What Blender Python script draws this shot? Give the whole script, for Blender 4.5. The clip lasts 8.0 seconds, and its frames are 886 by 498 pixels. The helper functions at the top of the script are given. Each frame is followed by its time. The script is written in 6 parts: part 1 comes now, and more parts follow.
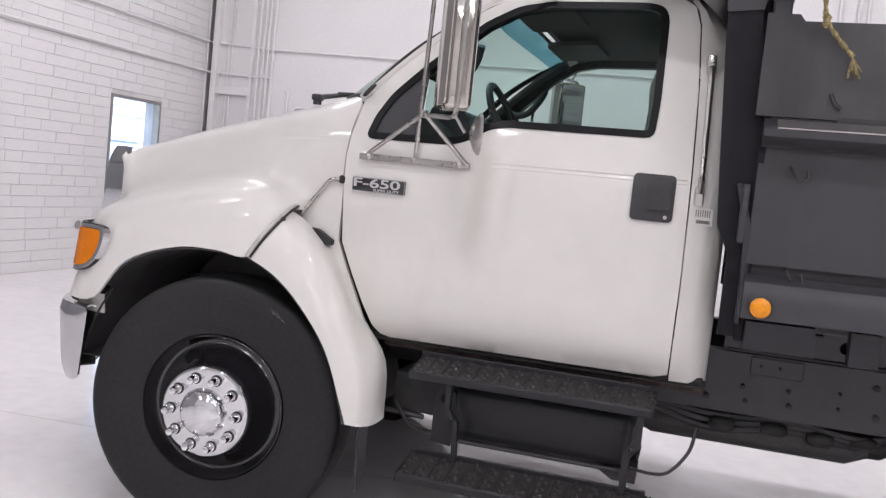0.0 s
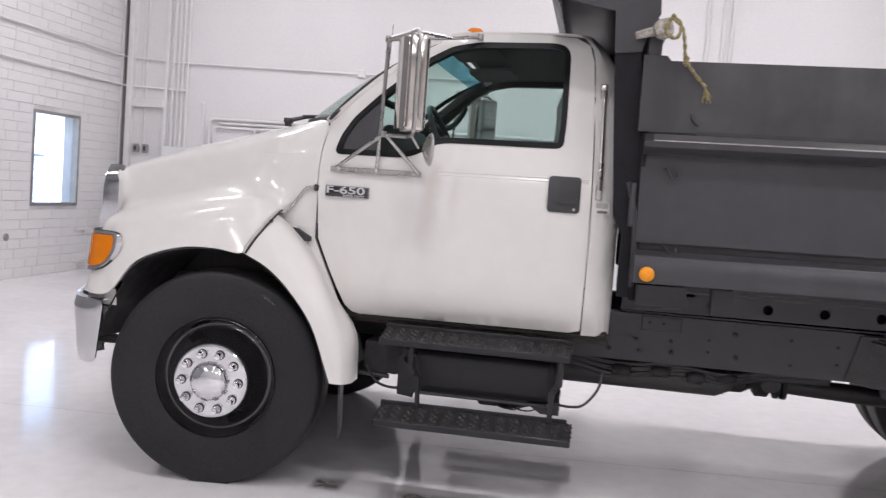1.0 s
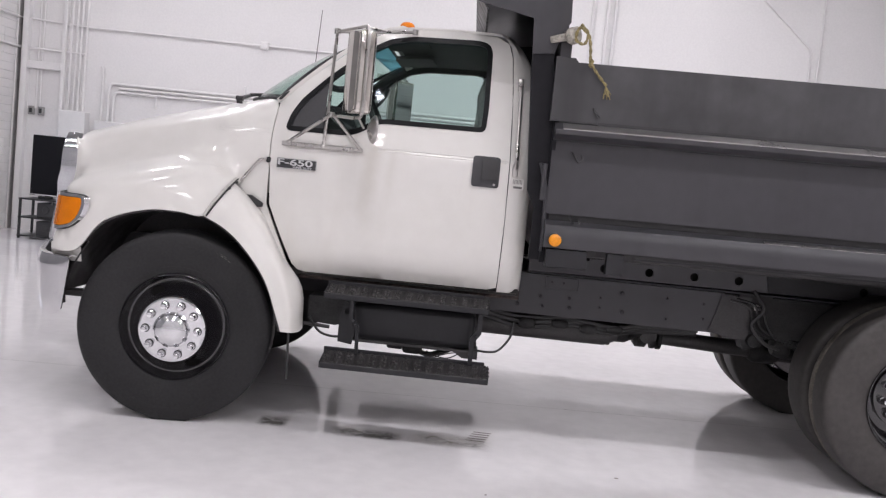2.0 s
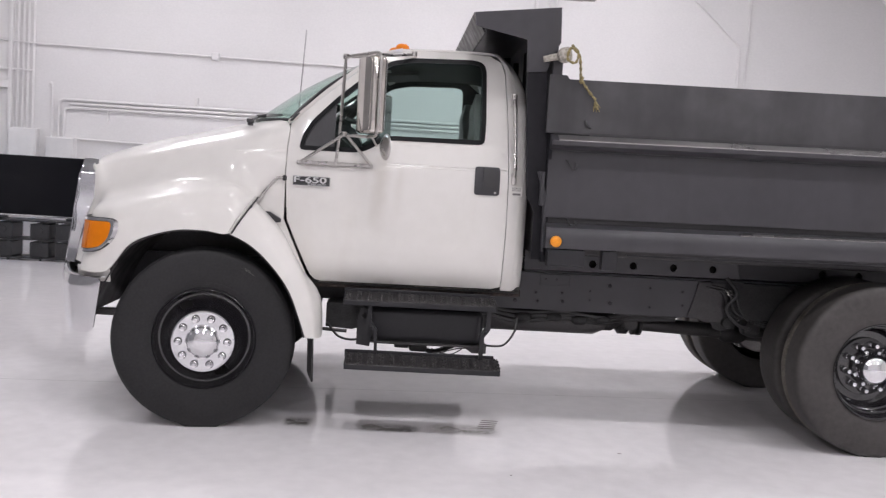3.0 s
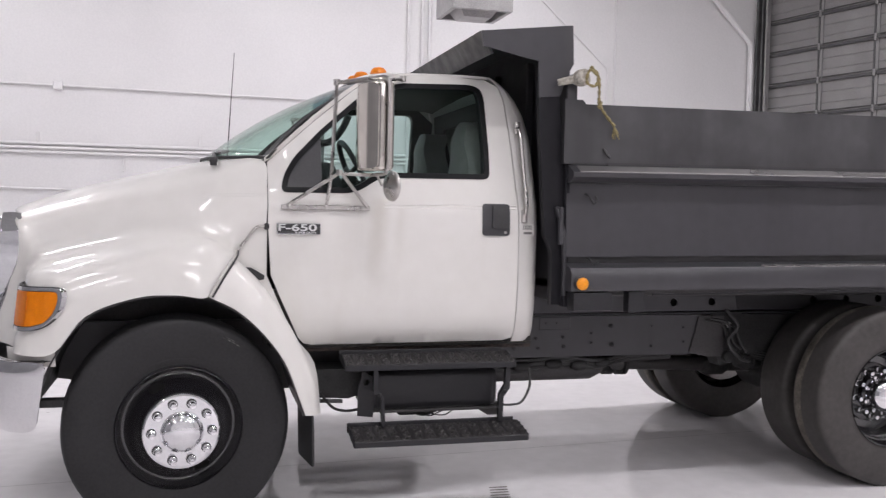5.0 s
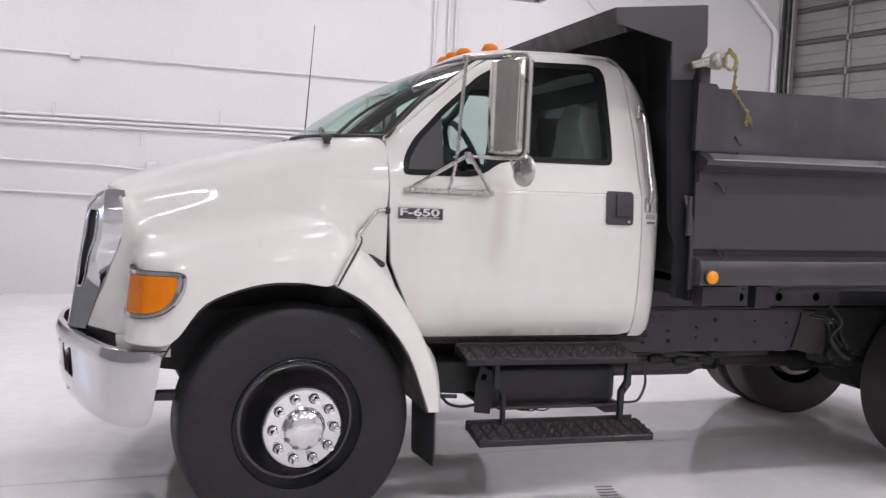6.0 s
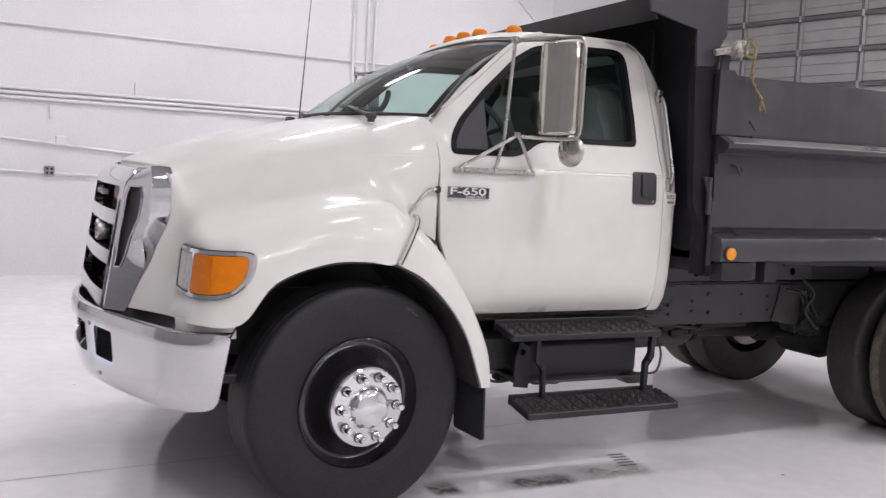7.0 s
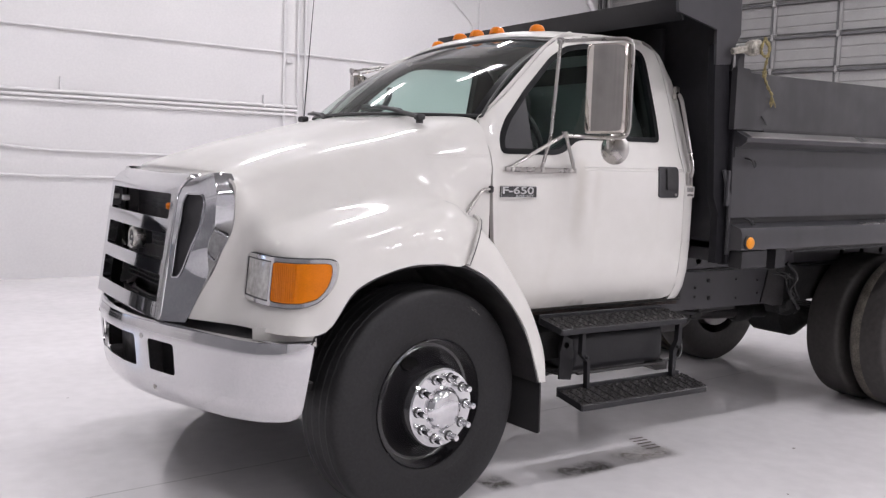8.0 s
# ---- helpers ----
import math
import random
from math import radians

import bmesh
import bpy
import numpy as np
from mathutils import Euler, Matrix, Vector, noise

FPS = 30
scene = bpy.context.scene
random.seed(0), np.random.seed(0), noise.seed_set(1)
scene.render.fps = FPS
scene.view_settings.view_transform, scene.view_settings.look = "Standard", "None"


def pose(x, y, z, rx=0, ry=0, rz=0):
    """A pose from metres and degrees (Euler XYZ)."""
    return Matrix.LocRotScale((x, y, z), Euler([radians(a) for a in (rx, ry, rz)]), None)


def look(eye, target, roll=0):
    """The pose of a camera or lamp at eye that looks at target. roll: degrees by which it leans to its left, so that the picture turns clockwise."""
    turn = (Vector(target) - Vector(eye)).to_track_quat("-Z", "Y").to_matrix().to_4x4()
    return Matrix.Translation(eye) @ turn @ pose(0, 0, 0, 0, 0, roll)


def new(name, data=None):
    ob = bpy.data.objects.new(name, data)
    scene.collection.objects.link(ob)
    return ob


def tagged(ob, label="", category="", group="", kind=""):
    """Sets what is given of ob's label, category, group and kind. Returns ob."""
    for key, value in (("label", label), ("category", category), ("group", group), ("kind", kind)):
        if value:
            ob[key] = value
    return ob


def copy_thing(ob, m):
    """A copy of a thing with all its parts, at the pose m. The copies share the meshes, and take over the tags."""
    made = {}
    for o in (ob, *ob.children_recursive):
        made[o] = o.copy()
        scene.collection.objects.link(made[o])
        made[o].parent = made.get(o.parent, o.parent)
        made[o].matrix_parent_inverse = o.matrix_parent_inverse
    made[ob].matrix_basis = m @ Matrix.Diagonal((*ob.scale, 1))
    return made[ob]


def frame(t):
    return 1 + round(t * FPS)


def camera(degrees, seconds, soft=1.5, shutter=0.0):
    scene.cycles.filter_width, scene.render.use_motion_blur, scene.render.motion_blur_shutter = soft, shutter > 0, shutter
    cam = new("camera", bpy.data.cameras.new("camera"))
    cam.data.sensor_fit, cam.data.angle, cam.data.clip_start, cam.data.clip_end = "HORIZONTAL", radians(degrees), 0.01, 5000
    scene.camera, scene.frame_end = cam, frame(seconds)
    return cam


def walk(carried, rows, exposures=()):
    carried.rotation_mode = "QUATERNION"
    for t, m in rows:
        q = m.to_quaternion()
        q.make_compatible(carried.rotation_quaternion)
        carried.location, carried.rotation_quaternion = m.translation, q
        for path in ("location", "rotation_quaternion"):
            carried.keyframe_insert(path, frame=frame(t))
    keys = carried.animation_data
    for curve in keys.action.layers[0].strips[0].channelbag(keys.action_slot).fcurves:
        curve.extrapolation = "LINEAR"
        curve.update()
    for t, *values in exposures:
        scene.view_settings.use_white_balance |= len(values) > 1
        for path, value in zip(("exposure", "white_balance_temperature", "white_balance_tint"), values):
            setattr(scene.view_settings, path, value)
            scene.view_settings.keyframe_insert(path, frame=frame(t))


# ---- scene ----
from mathutils.geometry import delaunay_2d_cdt

cam = camera(52.1, 8.0, 1.25, 0.3)
PATH = [
    (0, (1.818, -3.144, 1.527), (1.273, -1.226, 1.377), 5.9),
    (0.5, (1.791, -3.587, 1.544), (1.328, -1.649, 1.366), 4.7),
    (1, (1.779, -4.088, 1.52), (1.455, -2.118, 1.392), 4.2),
    (1.5, (1.707, -4.458, 1.501), (1.574, -2.469, 1.338), 5.6),
    (3, (1.078, -5.229, 1.571), (1.191, -3.239, 1.406), 3.5),
    (3.5, (0.78, -5.22, 1.576), (1.112, -3.254, 1.425), 2.4),
    (4, (0.547, -5.021, 1.596), (1.001, -3.078, 1.458), 1.6),
    (4.2, (0.476, -4.905, 1.615), (0.96, -2.968, 1.492), 1.3),
    (5.5, (-0.225, -4.116, 1.608), (0.317, -2.193, 1.517), 1.6),
    (6, (-0.571, -3.933, 1.604), (0.014, -2.025, 1.471), 2.5),
    (6.4, (-0.885, -3.812, 1.574), (-0.188, -1.945, 1.408), 3.0),
    (6.5, (-0.97, -3.785, 1.571), (-0.208, -1.943, 1.406), 3.0),
    (6.6, (-1.055, -3.758, 1.568), (-0.247, -1.935, 1.406), 3.0),
    (7, (-1.424, -3.659, 1.571), (-0.551, -1.867, 1.403), 3.0),
    (7.5, (-1.829, -3.532, 1.589), (-0.852, -1.8, 1.38), 2.0),
    (8, (-2.16, -3.29, 1.606), (-1.062, -1.629, 1.418), 1.9),
]
EXPOSURES = [(0.0, 2.0), (8.0, 2.0)]
walk(cam, [(t, look(eye, target, roll)) for t, eye, target, roll in PATH], EXPOSURES)
LAMP, GLOW = 14.1, 6.0  # watts of a strip light, and the glow of its diffuser


scene.world = bpy.data.worlds.new("sky")
scene.world.use_nodes = True
wn = scene.world.node_tree.nodes
sky = wn.new("ShaderNodeTexSky")
sky.sky_type, sky.sun_disc, sky.sun_elevation, sky.sun_rotation = "NISHITA", False, radians(52), radians(140)
scene.world.node_tree.links.new(sky.outputs[0], wn["Background"].inputs[0])
wn["Background"].inputs[1].default_value = 0.15

sun = new("sun", bpy.data.lights.new("sun", "SUN"))
sun.data.energy, sun.data.angle, sun.data.color = 4.5, radians(0.5), (1.0, 0.96, 0.9)
sun.matrix_world = look((6, -5, 10), (0, 0, 0))

# ---------------------------------------------------------------- materials
def mat(name, base, rough=0.5, metal=0.0, coat=0.0, var=0.06, scale=6.0, fine=90.0, bump=0.0, tint=None, spread=0.0, stain=0.0):
    m = bpy.data.materials.new(name)
    m.use_nodes = True
    nt = m.node_tree
    bsdf = nt.nodes["Principled BSDF"]
    bsdf.inputs["Roughness"].default_value = rough
    bsdf.inputs["Metallic"].default_value = metal
    bsdf.inputs["Coat Weight"].default_value = coat
    bsdf.inputs["Coat Roughness"].default_value = 0.06
    co = nt.nodes.new("ShaderNodeTexCoord")
    a = nt.nodes.new("ShaderNodeTexNoise")
    a.inputs["Scale"].default_value, a.inputs["Detail"].default_value = scale, 5
    b = nt.nodes.new("ShaderNodeTexNoise")
    b.inputs["Scale"].default_value, b.inputs["Detail"].default_value = fine, 3
    nt.links.new(co.outputs["Object"], a.inputs["Vector"])
    nt.links.new(co.outputs["Object"], b.inputs["Vector"])
    add = nt.nodes.new("ShaderNodeMath")
    add.operation = "ADD"
    nt.links.new(a.outputs["Fac"], add.inputs[0])
    nt.links.new(b.outputs["Fac"], add.inputs[1])
    ramp = nt.nodes.new("ShaderNodeMapRange")
    ramp.inputs["From Min"].default_value, ramp.inputs["From Max"].default_value = 0.7, 1.3
    nt.links.new(add.outputs[0], ramp.inputs["Value"])
    mix = nt.nodes.new("ShaderNodeMix")
    mix.data_type = "RGBA"
    dark = tint or tuple(c * (1 - 2.2 * var) for c in base)
    light = tuple(min(1, c * (1 + var)) for c in base)
    mix.inputs["A"].default_value = (*dark, 1)
    mix.inputs["B"].default_value = (*light, 1)
    nt.links.new(ramp.outputs[0], mix.inputs["Factor"])
    nt.links.new(mix.outputs["Result"], bsdf.inputs["Base Color"])
    if spread:
        rr = nt.nodes.new("ShaderNodeMapRange")
        rr.inputs["From Min"].default_value, rr.inputs["From Max"].default_value = 0.35, 0.65
        rr.inputs["To Min"].default_value, rr.inputs["To Max"].default_value = max(0.02, rough - spread), min(1, rough + spread)
        nt.links.new(a.outputs["Fac"], rr.inputs["Value"])
        nt.links.new(rr.outputs[0], bsdf.inputs["Roughness"])
    if bump:
        bp = nt.nodes.new("ShaderNodeBump")
        bp.inputs["Strength"].default_value, bp.inputs["Distance"].default_value = bump, 0.004
        nt.links.new(b.outputs["Fac"], bp.inputs["Height"])
        nt.links.new(bp.outputs[0], bsdf.inputs["Normal"])
    return m


def glass_mat(name, tint, gloss_rough=0.02, sheen=0.032, dust=0.0):
    m = bpy.data.materials.new(name)
    m.use_nodes = True
    nt = m.node_tree
    nt.nodes.remove(nt.nodes["Principled BSDF"])
    tr = nt.nodes.new("ShaderNodeBsdfTransparent")
    tr.inputs[0].default_value = (*tint, 1)
    gl = nt.nodes.new("ShaderNodeBsdfGlossy")
    gl.inputs["Roughness"].default_value = gloss_rough
    lw = nt.nodes.new("ShaderNodeLayerWeight")
    lw.inputs[0].default_value = 0.5
    pw = nt.nodes.new("ShaderNodeMath")
    pw.operation, pw.inputs[1].default_value = "POWER", 5.0
    nt.links.new(lw.outputs["Facing"], pw.inputs[0])
    fr = nt.nodes.new("ShaderNodeMath")
    fr.operation = "MULTIPLY_ADD"
    fr.inputs[1].default_value, fr.inputs[2].default_value = 0.9, sheen
    nt.links.new(pw.outputs[0], fr.inputs[0])
    mx = nt.nodes.new("ShaderNodeMixShader")
    nt.links.new(fr.outputs[0], mx.inputs[0])
    nt.links.new(tr.outputs[0], mx.inputs[1])
    nt.links.new(gl.outputs[0], mx.inputs[2])
    if dust:  # a thin uneven film of dust on the glass
        nz = nt.nodes.new("ShaderNodeTexNoise")
        nz.inputs["Scale"].default_value, nz.inputs["Detail"].default_value = 3.0, 5
        am = nt.nodes.new("ShaderNodeMath")
        am.operation, am.inputs[1].default_value = "MULTIPLY", dust * 2
        nt.links.new(nz.outputs["Fac"], am.inputs[0])
        df = nt.nodes.new("ShaderNodeBsdfDiffuse")
        df.inputs[0].default_value = (0.55, 0.53, 0.50, 1)
        m2 = nt.nodes.new("ShaderNodeMixShader")
        nt.links.new(am.outputs[0], m2.inputs[0])
        nt.links.new(mx.outputs[0], m2.inputs[1])
        nt.links.new(df.outputs[0], m2.inputs[2])
        mx = m2
    nt.links.new(mx.outputs[0], nt.nodes["Material Output"].inputs[0])
    return m


def glow_mat(name, colour, power):
    m = bpy.data.materials.new(name)
    m.use_nodes = True
    e = m.node_tree.nodes.new("ShaderNodeEmission")
    e.inputs[0].default_value, e.inputs[1].default_value = (*colour, 1), power
    m.node_tree.links.new(e.outputs[0], m.node_tree.nodes["Material Output"].inputs[0])
    return m


M_WALL = mat("white_block_paint", (0.74, 0.725, 0.725), 0.42, var=0.02, scale=1.2, fine=60, bump=0.15)
# tones of the unseen walls, picked to darken what chrome and glass reflect
M_FAR = mat("greyed_unseen_wall", (0.66, 0.65, 0.655), 0.5, var=0.06, scale=0.8, fine=20)
M_DIM = mat("dimmed_unseen_wall", (0.26, 0.26, 0.27), 0.5, var=0.08, scale=0.8, fine=20)
M_SMOOTH = mat("white_plaster_paint", (0.74, 0.725, 0.725), 0.42, var=0.025, scale=0.8, fine=35, bump=0.12)
M_SCREEN = mat("black_glass_screen", (0.008, 0.008, 0.010), 0.16, coat=0.0, var=0.05)
M_SCREEN.node_tree.nodes["Principled BSDF"].inputs["Specular IOR Level"].default_value = 0.12
M_CRATE = mat("black_crate_plastic", (0.022, 0.022, 0.024), 0.4, var=0.15)
M_BRICK = mat("white_brick_paint", (0.76, 0.745, 0.745), 0.38, var=0.03, scale=2.5, fine=45, bump=0.3)
M_JOINT = mat("joint_paint", (0.69, 0.675, 0.675), 0.6, var=0.22, scale=1.1)
M_CEIL = mat("dimmed_ceiling", (0.5, 0.495, 0.49), 0.7, var=0.02)
M_FLOOR = mat("white_epoxy", (0.82, 0.795, 0.80), 0.09, var=0.035, scale=0.9, fine=9, spread=0.05, bump=0.012)
M_SEAM = mat("floor_seam", (0.34, 0.325, 0.32), 0.6, var=0.2, scale=20)
M_MARK = mat("floor_scuff", (0.16, 0.13, 0.12), 0.5, var=0.3, scale=40)


def film_mat(name, base, amount):
    """A thin rubbed-on film, broken by grain and thinning out at its edges."""
    m = mat(name, base, 0.35, var=0.2, scale=30)
    nt = m.node_tree
    co = nt.nodes.new("ShaderNodeTexCoord")
    sep = nt.nodes.new("ShaderNodeSeparateXYZ")
    nt.links.new(co.outputs["Generated"], sep.inputs[0])
    last = None
    for axis, soft in (("X", 0.26), ("Y", 0.40)):
        d = nt.nodes.new("ShaderNodeMath")
        d.operation = "PINGPONG"
        d.inputs[1].default_value = 0.5
        nt.links.new(sep.outputs[axis], d.inputs[0])
        r = nt.nodes.new("ShaderNodeMapRange")
        r.interpolation_type = "SMOOTHSTEP"
        r.inputs["From Max"].default_value = soft
        nt.links.new(d.outputs[0], r.inputs["Value"])
        if last:
            k = nt.nodes.new("ShaderNodeMath")
            k.operation = "MULTIPLY"
            nt.links.new(last.outputs[0], k.inputs[0])
            nt.links.new(r.outputs[0], k.inputs[1])
            last = k
        else:
            last = r
    for scale, lo, hi in ((9, 0.30, 0.62), (28, 0.20, 0.60)):
        n = nt.nodes.new("ShaderNodeTexNoise")
        n.inputs["Scale"].default_value, n.inputs["Detail"].default_value = scale, 4
        nt.links.new(co.outputs["Object"], n.inputs["Vector"])
        r = nt.nodes.new("ShaderNodeMapRange")
        r.inputs["From Min"].default_value, r.inputs["From Max"].default_value = lo, hi
        r.inputs["To Min"].default_value, r.inputs["To Max"].default_value = 0.35, 1.0
        nt.links.new(n.outputs["Fac"], r.inputs["Value"])
        k = nt.nodes.new("ShaderNodeMath")
        k.operation = "MULTIPLY"
        nt.links.new(last.outputs[0], k.inputs[0])
        nt.links.new(r.outputs[0], k.inputs[1])
        last = k
    k = nt.nodes.new("ShaderNodeMath")
    k.operation = "MULTIPLY"
    k.inputs[1].default_value = amount
    nt.links.new(last.outputs[0], k.inputs[0])
    nt.links.new(k.outputs[0], nt.nodes["Principled BSDF"].inputs["Alpha"])
    return m


M_PRINT = film_mat("tyre_rubber_film", (0.12, 0.108, 0.092), 0.85)
M_DUST = film_mat("pale_dust_film", (0.40, 0.36, 0.31), 0.5)
M_PIPE = mat("white_pipe_paint", (0.75, 0.735, 0.735), 0.35, var=0.03)
M_STRAP = mat("grey_steel_strap", (0.36, 0.35, 0.345), 0.42, 0.6, var=0.12)
M_RUST = mat("rusty_sill", (0.055, 0.036, 0.030), 0.7, var=0.4, scale=18, bump=0.2)
M_PAINT = mat("white_truck_paint", (0.70, 0.68, 0.65), 0.40, coat=0.55, var=0.012, scale=1.6, fine=12, tint=(0.675, 0.655, 0.62))
M_PAINT.node_tree.nodes["Principled BSDF"].inputs["Coat Roughness"].default_value = 0.065
M_PAINT.node_tree.nodes["Principled BSDF"].inputs["Specular IOR Level"].default_value = 0.2
M_CHROME = mat("chrome", (0.74, 0.74, 0.755), 0.05, 1.0, var=0.03, scale=6, spread=0.02)
# chrome of the wings, darkened to stand for dim surroundings reflected in it
M_WING = mat("dimmed_wing_chrome", (0.56, 0.565, 0.585), 0.08, 1.0, var=0.05, scale=9, spread=0.04)
M_DOORPAINT = M_PAINT.copy()
M_DOORPAINT.name = "white_door_paint_with_grime"


def streaks(m, colour, low, high, amount):
    """Faint grime runs down a painted panel."""
    nt = m.node_tree
    co = [n for n in nt.nodes if n.type == "TEX_COORD"][0]
    mp = nt.nodes.new("ShaderNodeMapping")
    mp.inputs["Scale"].default_value = (4.2, 1.0, 0.7)
    nt.links.new(co.outputs["Object"], mp.inputs["Vector"])
    nz = nt.nodes.new("ShaderNodeTexNoise")
    nz.inputs["Scale"].default_value, nz.inputs["Detail"].default_value = 1.0, 6
    nt.links.new(mp.outputs[0], nz.inputs["Vector"])
    rg = nt.nodes.new("ShaderNodeMapRange")
    rg.inputs["From Min"].default_value, rg.inputs["From Max"].default_value = low, high
    rg.inputs["To Max"].default_value = amount
    nt.links.new(nz.outputs["Fac"], rg.inputs["Value"])
    mx = nt.nodes.new("ShaderNodeMix")
    mx.data_type = "RGBA"
    bs = nt.nodes["Principled BSDF"]
    old = bs.inputs["Base Color"].links[0].from_socket
    nt.links.new(rg.outputs[0], mx.inputs["Factor"])
    nt.links.new(old, mx.inputs["A"])
    mx.inputs["B"].default_value = (*colour, 1)
    nt.links.new(mx.outputs["Result"], bs.inputs["Base Color"])


streaks(M_DOORPAINT, (0.50, 0.45, 0.39), 0.56, 0.85, 0.30)


def run_down(m, colour, x, width, z0, z1, amount):
    """One dirty run of water down a panel, ragged at its edges and fading out below."""
    nt = m.node_tree
    co = [n for n in nt.nodes if n.type == "TEX_COORD"][0]
    sep = nt.nodes.new("ShaderNodeSeparateXYZ")
    nt.links.new(co.outputs["Object"], sep.inputs[0])
    nz = nt.nodes.new("ShaderNodeTexNoise")
    nz.inputs["Scale"].default_value, nz.inputs["Detail"].default_value = 7.0, 4
    nt.links.new(co.outputs["Object"], nz.inputs["Vector"])
    wob = nt.nodes.new("ShaderNodeMath")
    wob.operation, wob.inputs[1].default_value = "MULTIPLY_ADD", width * 1.2
    nt.links.new(nz.outputs["Fac"], wob.inputs[0])
    nt.links.new(sep.outputs["X"], wob.inputs[2])
    off = nt.nodes.new("ShaderNodeMath")
    off.operation, off.inputs[1].default_value = "SUBTRACT", x + width * .6
    nt.links.new(wob.outputs[0], off.inputs[0])
    ab = nt.nodes.new("ShaderNodeMath")
    ab.operation = "ABSOLUTE"
    nt.links.new(off.outputs[0], ab.inputs[0])
    last = None
    for sock, a, b, c, d in ((ab.outputs[0], 0.0, width, amount, 0.0), (sep.outputs["Z"], z0, z1, 0.0, 1.0), (sep.outputs["Z"], z1 + .10, z1 + .16, 1.0, 0.0)):
        r = nt.nodes.new("ShaderNodeMapRange")
        r.interpolation_type = "SMOOTHSTEP"
        for key, val in zip(("From Min", "From Max", "To Min", "To Max"), (a, b, c, d)):
            r.inputs[key].default_value = val
        nt.links.new(sock, r.inputs["Value"])
        if last:
            k = nt.nodes.new("ShaderNodeMath")
            k.operation = "MULTIPLY"
            nt.links.new(last.outputs[0], k.inputs[0])
            nt.links.new(r.outputs[0], k.inputs[1])
            last = k
        else:
            last = r
    mx = nt.nodes.new("ShaderNodeMix")
    mx.data_type = "RGBA"
    bs = nt.nodes["Principled BSDF"]
    old = bs.inputs["Base Color"].links[0].from_socket
    nt.links.new(last.outputs[0], mx.inputs["Factor"])
    nt.links.new(old, mx.inputs["A"])
    mx.inputs["B"].default_value = (*colour, 1)
    nt.links.new(mx.outputs["Result"], bs.inputs["Base Color"])


run_down(M_DOORPAINT, (0.40, 0.36, 0.29), .985, .07, 1.02, 1.52, 0.30)
run_down(M_DOORPAINT, (0.44, 0.40, 0.33), 1.10, .05, 1.20, 1.50, 0.16)
M_BUMPER = mat("satin_chrome", (0.64, 0.635, 0.645), 0.13, 1.0, var=0.03, scale=5, spread=0.05)
M_STEEL = mat("dull_stainless", (0.50, 0.48, 0.46), 0.30, 1.0, var=0.05, scale=14, spread=0.06)
M_POLISH = mat("polished_steel", (0.62, 0.585, 0.54), 0.09, 1.0, var=0.05, scale=3, fine=12, spread=0.03)
M_GRIP = mat("worn_grip_steel", (0.070, 0.066, 0.065), 0.42, 0.5, var=0.3, scale=40)
M_BED = mat("charcoal_body_paint", (0.048, 0.0465, 0.051), 0.31, var=0.05, scale=1.8, fine=14, spread=0.02, bump=0.03)
M_BED.node_tree.nodes["Principled BSDF"].inputs["Specular IOR Level"].default_value = 0.38
streaks(M_BED, (0.026, 0.025, 0.027), 0.50, 0.80, 0.55)
streaks(M_BED, (0.085, 0.080, 0.080), 0.60, 0.85, 0.35)
M_SHIELD = mat("black_headboard_paint", (0.042, 0.041, 0.045), 0.45, var=0.1, scale=3, fine=20, spread=0.08)
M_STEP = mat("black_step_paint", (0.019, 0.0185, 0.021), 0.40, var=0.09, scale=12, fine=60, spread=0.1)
M_STEP.node_tree.nodes["Principled BSDF"].inputs["Specular IOR Level"].default_value = 0.35
M_BOARD = mat("stained_side_board", (0.047, 0.0455, 0.048), 0.40, var=0.17, scale=2.6, fine=9, spread=0.14, bump=0.04)
streaks(M_BOARD, (0.022, 0.021, 0.023), 0.47, 0.66, 0.8)
# pale metal that paints the lamps' highlight, together with some wear
M_WORN_GLINT = mat("worn_glint_ledge", (0.40, 0.385, 0.38), 0.27, 0.9, var=0.05, scale=2, fine=12, spread=0.04)
M_BLACK = mat("chassis_black", (0.040, 0.037, 0.038), 0.45, var=0.2, scale=9, spread=0.12)
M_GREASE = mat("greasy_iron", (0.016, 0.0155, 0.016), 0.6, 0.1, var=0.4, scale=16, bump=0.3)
M_TYRE = mat("tyre_rubber", (0.020, 0.0192, 0.0205), 0.56, var=0.20, scale=5, fine=70, bump=0.1, spread=0.08)
M_TYRE.node_tree.nodes["Principled BSDF"].inputs["Specular IOR Level"].default_value = 0.35
M_TYRE_OLD = mat("dusty_tyre_rubber", (0.047, 0.0425, 0.040), 0.62, var=0.16, scale=4, fine=30, bump=0.05)
M_SCUFF = mat("pale_rubber_scuff", (0.11, 0.105, 0.10), 0.8, var=0.4, scale=90)
M_TREAD = mat("dusty_tread_edge", (0.135, 0.120, 0.100), 0.85, var=0.25, scale=14, bump=0.3)
M_RIM = mat("gloss_black_rim", (0.013, 0.012, 0.014), 0.15, coat=1.0, var=0.1)
# near-black without gloss, stands for the shade inside holes
M_VOID = mat("hollow_shade", (0.012, 0.0115, 0.0115), 0.9, var=0.1)
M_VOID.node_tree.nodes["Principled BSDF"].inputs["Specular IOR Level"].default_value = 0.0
M_AMBER = mat("amber_lens", (0.74, 0.20, 0.003), 0.30, coat=0.12, var=0.06, scale=9, fine=160)
M_AMBER.node_tree.nodes["Principled BSDF"].inputs["Specular IOR Level"].default_value = 0.25
